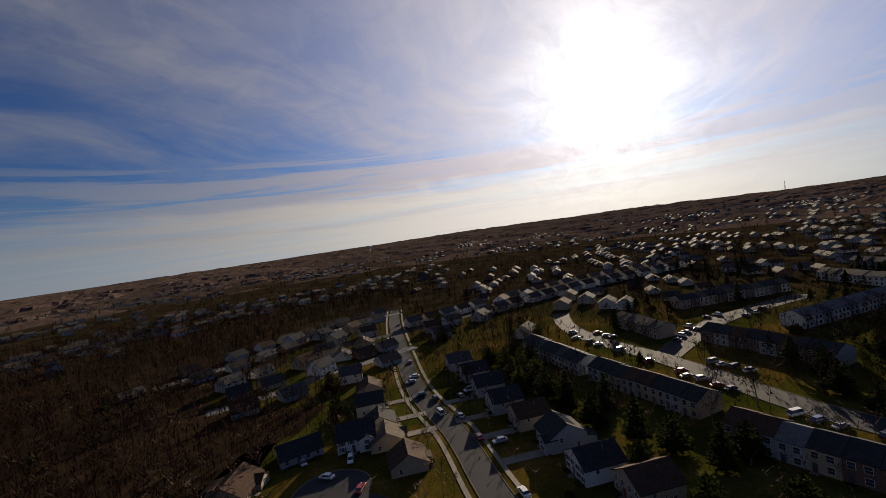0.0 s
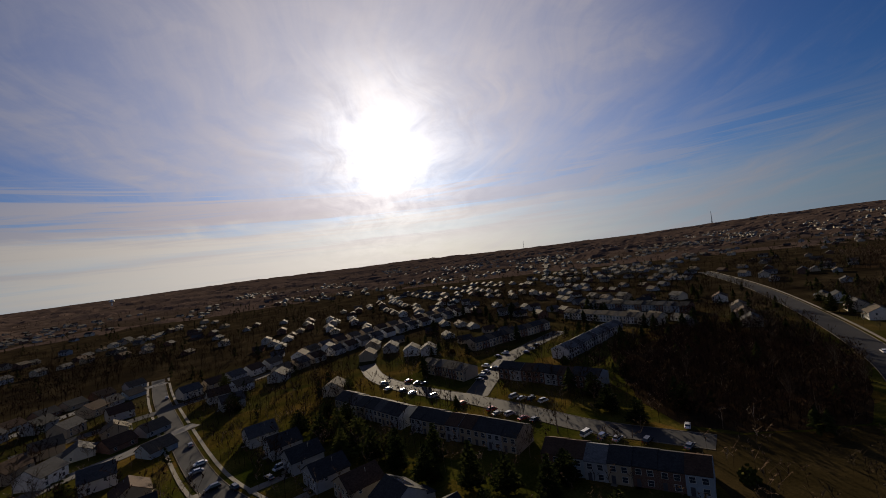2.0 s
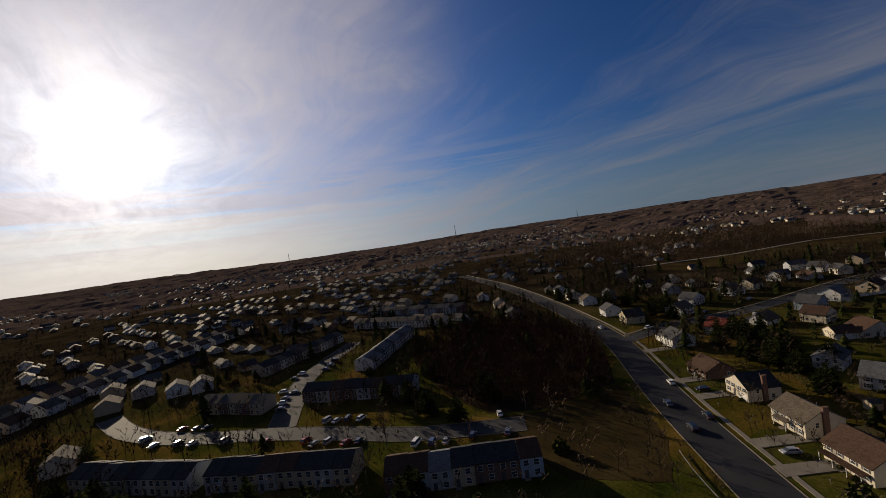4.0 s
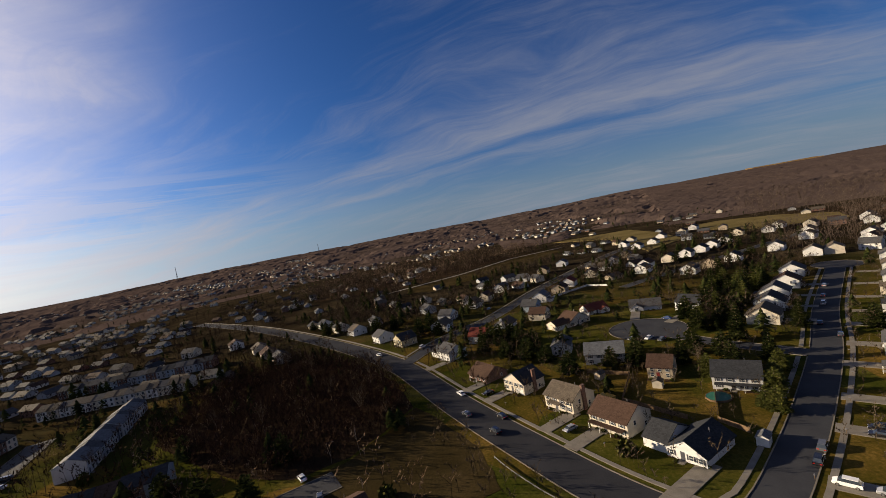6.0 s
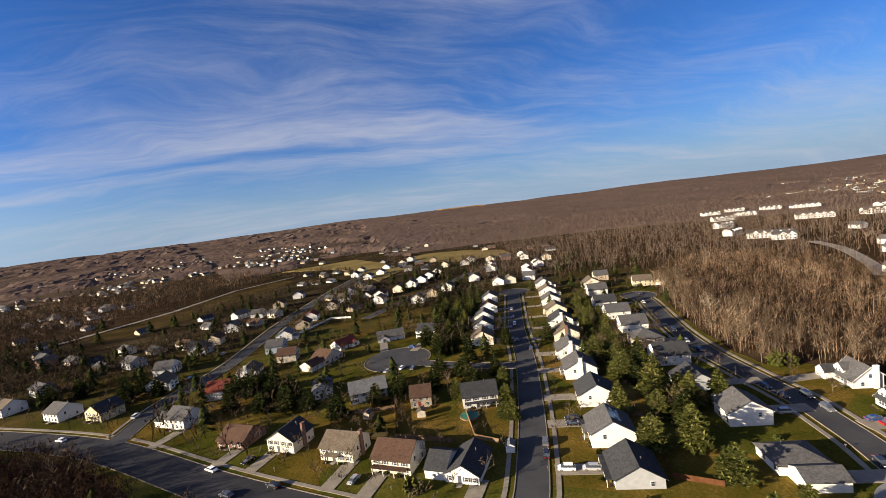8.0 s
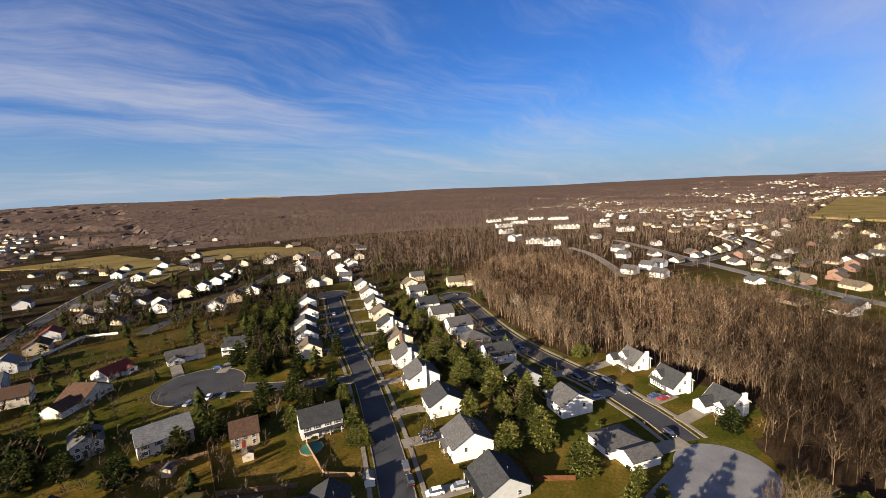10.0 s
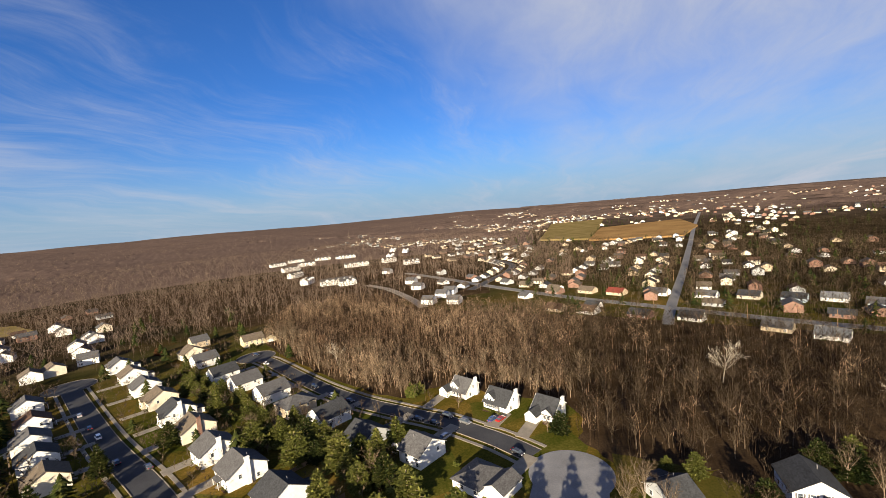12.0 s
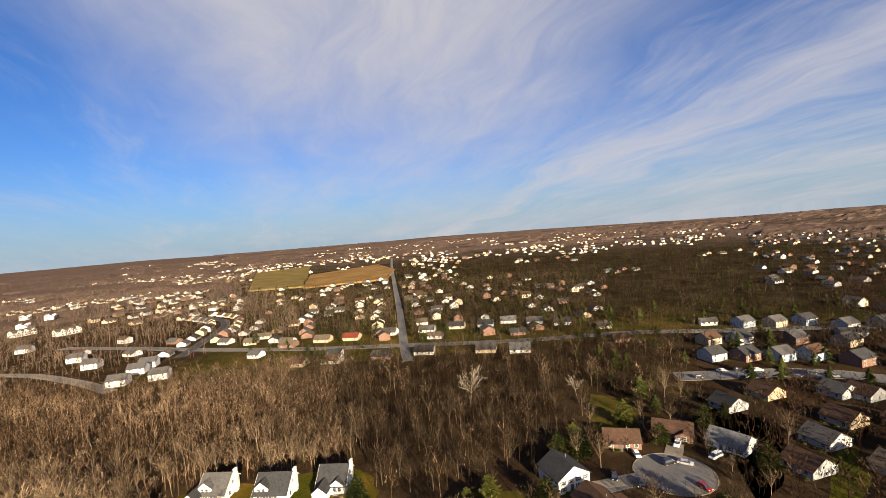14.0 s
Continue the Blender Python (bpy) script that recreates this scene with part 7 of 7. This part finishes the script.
scatter("far_woods", 3500, sector(100, 200, 1200, 2600, 0.8), 13, 18, 8, FAR_WOODS, "brown leafless woods rolling to the horizon", fine=6)
scatter("far_woods", 2600, within(FAR_WOOD), 9, 16, 26, WOODS, "brown leafless woods behind a meadow", fine=2.2, seed=4)
# dark twigs here too, for trees seen against the sun
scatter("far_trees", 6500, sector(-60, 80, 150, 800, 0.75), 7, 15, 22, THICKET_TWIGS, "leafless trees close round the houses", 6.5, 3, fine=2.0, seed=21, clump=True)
scatter("far_trees", 3000, sector(200, 219, 200, 900, 0.75), 8, 16, 22, MID_WOODS, "leafless trees close round the houses", 6.5, 3, fine=1.8, seed=22, clump=True)
# darkened twig copy again, as painted shade over this sector
scatter("far_trees", 7500, sector(217, 300, 200, 900, 0.75), 9, 17, 22, SHADED_WOODS, "tall leafless trees round the houses, darkened as in shade", 6.5, 3, fine=1.6, seed=23)
scatter("far_trees", 8000, sector(-60, 126, 180, 1500, 0.75), 7, 14, 12, MID_WOODS, "leafless trees among distant houses", fine=4, clump=True)
scatter("far_trees", 2000, sector(-60, 100, 1200, 2600, 0.8), 10, 15, 6, MID_WOODS, "leafless woods towards the horizon", fine=7)
scatter("far_trees", 6500, sector(200, 300, 400, 1600, 0.75), 7, 14, 12, SHADED_WOODS, "leafless trees among distant houses", fine=4, seed=2, clump=True)
scatter("far_trees", 3000, sector(200, 300, 1200, 2600, 0.8), 10, 15, 6, MID_WOODS, "leafless woods towards the horizon", fine=7, seed=3)
scatter("far_trees", 3600, sector(192, 246, 215, 620, 0.7), 7, 14, 26, MID_WOODS, "leafless trees between houses beyond the road", 6.5, 3, fine=1.0, seed=51)
scatter("far_conifers", 500, sector(192, 250, 215, 620, 0.7), 5, 12, 40, DARK_NEEDLES, "dark conifers between houses beyond the road", 7.5, 3, grow=tuft, seed=52, clump=True)
scatter("far_conifers", 1200, sector(-60, 126, 200, 1300, 0.8), 5, 11, 30, DARK_NEEDLES, "dark conifers among distant houses", grow=tuft)
scatter("far_conifers", 900, sector(190, 300, 200, 1300, 0.8), 6, 12, 30, DARK_NEEDLES, "dark conifers among distant houses", grow=tuft, seed=5)
# backlit shade put into the twig colour of these two
scatter("bare_woods", 5200, sector(-88, -6, 80, 620, 0.75), 7, 15, 26, THICKET_TWIGS, "dense leafless woods round the western houses, darkened as if backlit", 8, 15, 1.6, seed=61)
scatter("far_trees", 2600, sector(-6, 58, 140, 620, 0.75), 6, 13, 26, THICKET_TWIGS, "leafless trees between the terraces, darkened as if backlit", 7.5, 4, fine=1.3, seed=62)
scatter("garden_trees", 900, sector(62, 150, 70, 270, 0.7), 2.5, 6.5, 40, TWIGS, "small bare trees beside the houses", 6.2, 1.5, 0.6, seed=63)
scatter("garden_trees", 2000, sector(60, 165, 80, 420, 0.7), 4, 9, 34, TWIGS, "small bare trees in gardens", 7.5, 3.0, 0.8, seed=8)
scatter("far_trees", 6500, sector(60, 128, 180, 700, 0.7), 6, 13, 30, MID_WOODS, "leafless trees among houses on a slope", 7.0, 3.5, 2.0, seed=33, clump=True)
scatter("far_conifers", 420, sector(60, 128, 160, 600, 0.7), 5, 12, 60, DARK_NEEDLES, "dark conifers among houses on a slope", 8, 4, grow=tuft, seed=34, clump=True)
scatter("garden_trees", 1300, sector(-40, 60, 90, 320, 0.7), 5, 10, 24, WOODS, "small bare trees in gardens", 7.5, 3.5, 0.9, seed=9)
scatter("garden_conifers", 330, sector(20, 150, 120, 460, 0.7), 5, 12, 90, DARK_NEEDLES, "dark conifers in gardens", 9, 4, grow=tuft, seed=10)
scatter("garden_trees", 2600, sector(226, 300, 70, 380, 0.7), 5, 11, 22, SHADED_WOODS, "bare trees and scrub between gardens", 7, 3, 0.8, seed=12)


def canopy():
    """The tops of far woods as one rough sheet, open where houses, roads and fields lie."""
    rnd = random.Random(5)
    step = 0.45
    n = int(360 / step)
    radii = [760.0]
    while radii[-1] < 4300:
        radii.append(radii[-1] * 1.02)
    homes = np.array([p for cell in GRID.values() for p in cell])
    lanes = np.concatenate([np.array([(p.x, p.y) for p in b[0][::4]] or [(0, 0)]) for b in BOUNDS])
    verts, tall = [], []
    for r in radii:
        pts = []
        for i in range(n):
            a, q = radians((i + rnd.uniform(-0.4, 0.4)) * step), r * (1 + rnd.uniform(-0.008, 0.008))
            pts.append((q * math.sin(a), q * math.cos(a)))
        plan = np.array(pts)
        free = np.full(n, 60.0)
        for others, gap in ((homes, 15.0), (lanes, 9.0)):
            others = others[np.abs(np.hypot(others[:, 0], others[:, 1]) - r) < 40]
            if len(others) and r < 2950:
                free = np.minimum(free, np.sqrt(((plan[:, None, :] - others[None]) ** 2).sum(2).min(1)) - gap)
        for (x, y), ok in zip(pts, free):
            az = math.degrees(math.atan2(x, y)) % 360
            woods = noise.noise(Vector((x / 170, y / 170, 2.5))) + 0.5 * noise.noise(Vector((x / 60, y / 60, 7.5)))
            need = -0.9 if 118 < az < 196 else 0.12 if r < 1500 else -0.15
            north = not 98 < az < 262
            up = ok > 0 and (r > 1000 if north else 118 < az < 196 or r > 1500 or az < 150) and woods > (-0.1 if north else need) and not FIELD(x, y)
            tall.append(up)
            full = min(1.0, max(0.0, (woods - (-0.1 if north else need)) / 0.25)) * min(1.0, max(0.0, ok / 28)) * min(1.0, (r - 750) / 250) * (max(0.0, min(1.0, (r - 1480) / 300)) if 262 > az >= 196 else min(1.0, (r - 1000) / 300) if north else min(1.0, (az - 97) / 8, (197 - az) / 5))
            verts.append((x, y, land_z(x, y) + (full * (8.0 + rnd.uniform(-1, 1) * (1.3 if north else 0.7) + 2.5 * noise.noise(Vector((x / 120, y / 120, 1.0)))) if up else -0.5)))
    faces = []
    for k in range(len(radii) - 1):
        for i in range(n):
            a, b, c, d = k * n + i, k * n + (i + 1) % n, (k + 1) * n + (i + 1) % n, (k + 1) * n + i
            for tri in ((a, b, c), (a, c, d)):
                if any(tall[v] for v in tri):
                    faces.append(tri)
    return tagged(new("far_woods", raw("far_woods", verts, faces, CANOPY)), "brown leafless woods rolling over far hills", "woods", kind="stuff")


canopy()


def low_planting():
    """Clipped shrubs and mulch along the house fronts, joined."""
    rnd = random.Random(77)
    sv, sf, mv, mf = [], [], [], []
    for ob in [o for o in scene.objects if o.parent is None and o.get("category") == "house"]:
        m = ob.matrix_basis
        if math.hypot(ob.location.x - 60, ob.location.y) > 260:
            continue
        half = rnd.uniform(4.0, 5.2)
        for side in (-1, 1):
            a, b = sorted((side * 1.4, side * half))
            n = len(mv)
            mv.extend([m @ Vector(p) for p in ((a, -7.0, 0.07), (b, -7.0, 0.07), (b, -5.0, 0.07), (a, -5.0, 0.07), (a, -7.0, -0.1), (b, -7.0, -0.1), (b, -5.0, -0.1), (a, -5.0, -0.1))])
            mf.extend([(n, n + 1, n + 2, n + 3), (n, n + 4, n + 5, n + 1), (n + 1, n + 5, n + 6, n + 2), (n + 3, n + 7, n + 4, n)])
            for _ in range(rnd.randint(2, 4)):
                c = Vector((rnd.uniform(a, b), rnd.uniform(-6.6, -5.6), 0.0))
                r = rnd.uniform(0.4, 0.8)
                for _ in range(26):
                    d = Vector((rnd.gauss(0, 1), rnd.gauss(0, 1), abs(rnd.gauss(0, 1)))).normalized() * r
                    e = Vector((rnd.uniform(-1, 1), rnd.uniform(-1, 1), rnd.uniform(-1, 1))).normalized() * 0.25
                    f = e.orthogonal().normalized() * 0.18
                    n = len(sv)
                    sv.extend([m @ (c + d - e), m @ (c + d + f), m @ (c + d + e), m @ (c + d - f)])
                    sf.append((n, n + 1, n + 2, n + 3))
    tagged(new("foundation_shrubs", raw("foundation_shrubs", sv, sf, SHRUB)), "low evergreen shrubs along house fronts", "shrubs", kind="stuff")
    tagged(new("mulch_beds", raw("mulch_beds", mv, mf, MULCH)), "dark mulch beds along house fronts", "mulch", kind="stuff")


low_planting()
scatter("garden_conifers", 80, sector(240, 300, 100, 320, 0.7), 6, 12, 90, DARK_NEEDLES, "dark conifers in gardens", 9, 4, grow=tuft, seed=13)


# ---- landmarks far off ----
def far_spot(az, r):
    x, y = r * math.sin(radians(az)), r * math.cos(radians(az))
    return x, y, land_z(x, y)


def water_tower(az, r, height):
    x, y, z = far_spot(az, r)
    ob = new("water_tower")
    tv, tf = [], []
    tube(tv, tf, Vector((0, 0, -2)), Vector((0, 0, height)), 3.0, 2.2, 12)
    part("column", raw("column", tv, tf, TRIM), None, ob)
    bm = bmesh.new()
    bmesh.ops.create_uvsphere(bm, u_segments=20, v_segments=10, radius=11, matrix=Matrix.Translation((0, 0, height)) @ Matrix.Diagonal((1, 1, 0.55, 1)))
    part("tank", bm, TRIM, ob)
    ob.matrix_basis = pose(x, y, z)
    return tagged(ob, "white water tower above distant trees", "water tower")


water_tower(-9.6, 2600, 26)


def mast(az, r, height):
    x, y, z = far_spot(az, r)
    ob = new("radio_mast")
    tv, tf = [], []
    for k in range(4):
        a = k * math.pi / 2
        tube(tv, tf, Vector((4 * math.cos(a), 4 * math.sin(a), -2)), Vector((0.6 * math.cos(a), 0.6 * math.sin(a), height)), 0.7, 0.5, 4)
    part("leg", raw("leg", tv, tf, STEEL), None, ob)
    av, af = [], []
    for k in range(1, 9):
        h = height * k / 9
        w2 = 4 - 3.4 * k / 9
        tube(av, af, Vector((-w2, 0, h)), Vector((w2, 0, h)), 0.35, 0.35, 4)
        tube(av, af, Vector((0, -w2, h)), Vector((0, w2, h)), 0.35, 0.35, 4)
    part("brace", raw("brace", av, af, STEEL), None, ob)
    ob.matrix_basis = pose(x, y, z)
    return tagged(ob, "thin steel radio mast on a wooded ridge", "mast", "radio masts")


mast(60.6, 3600, 95)
mast(39.0, 3900, 70)
mast(76.5, 3700, 70)
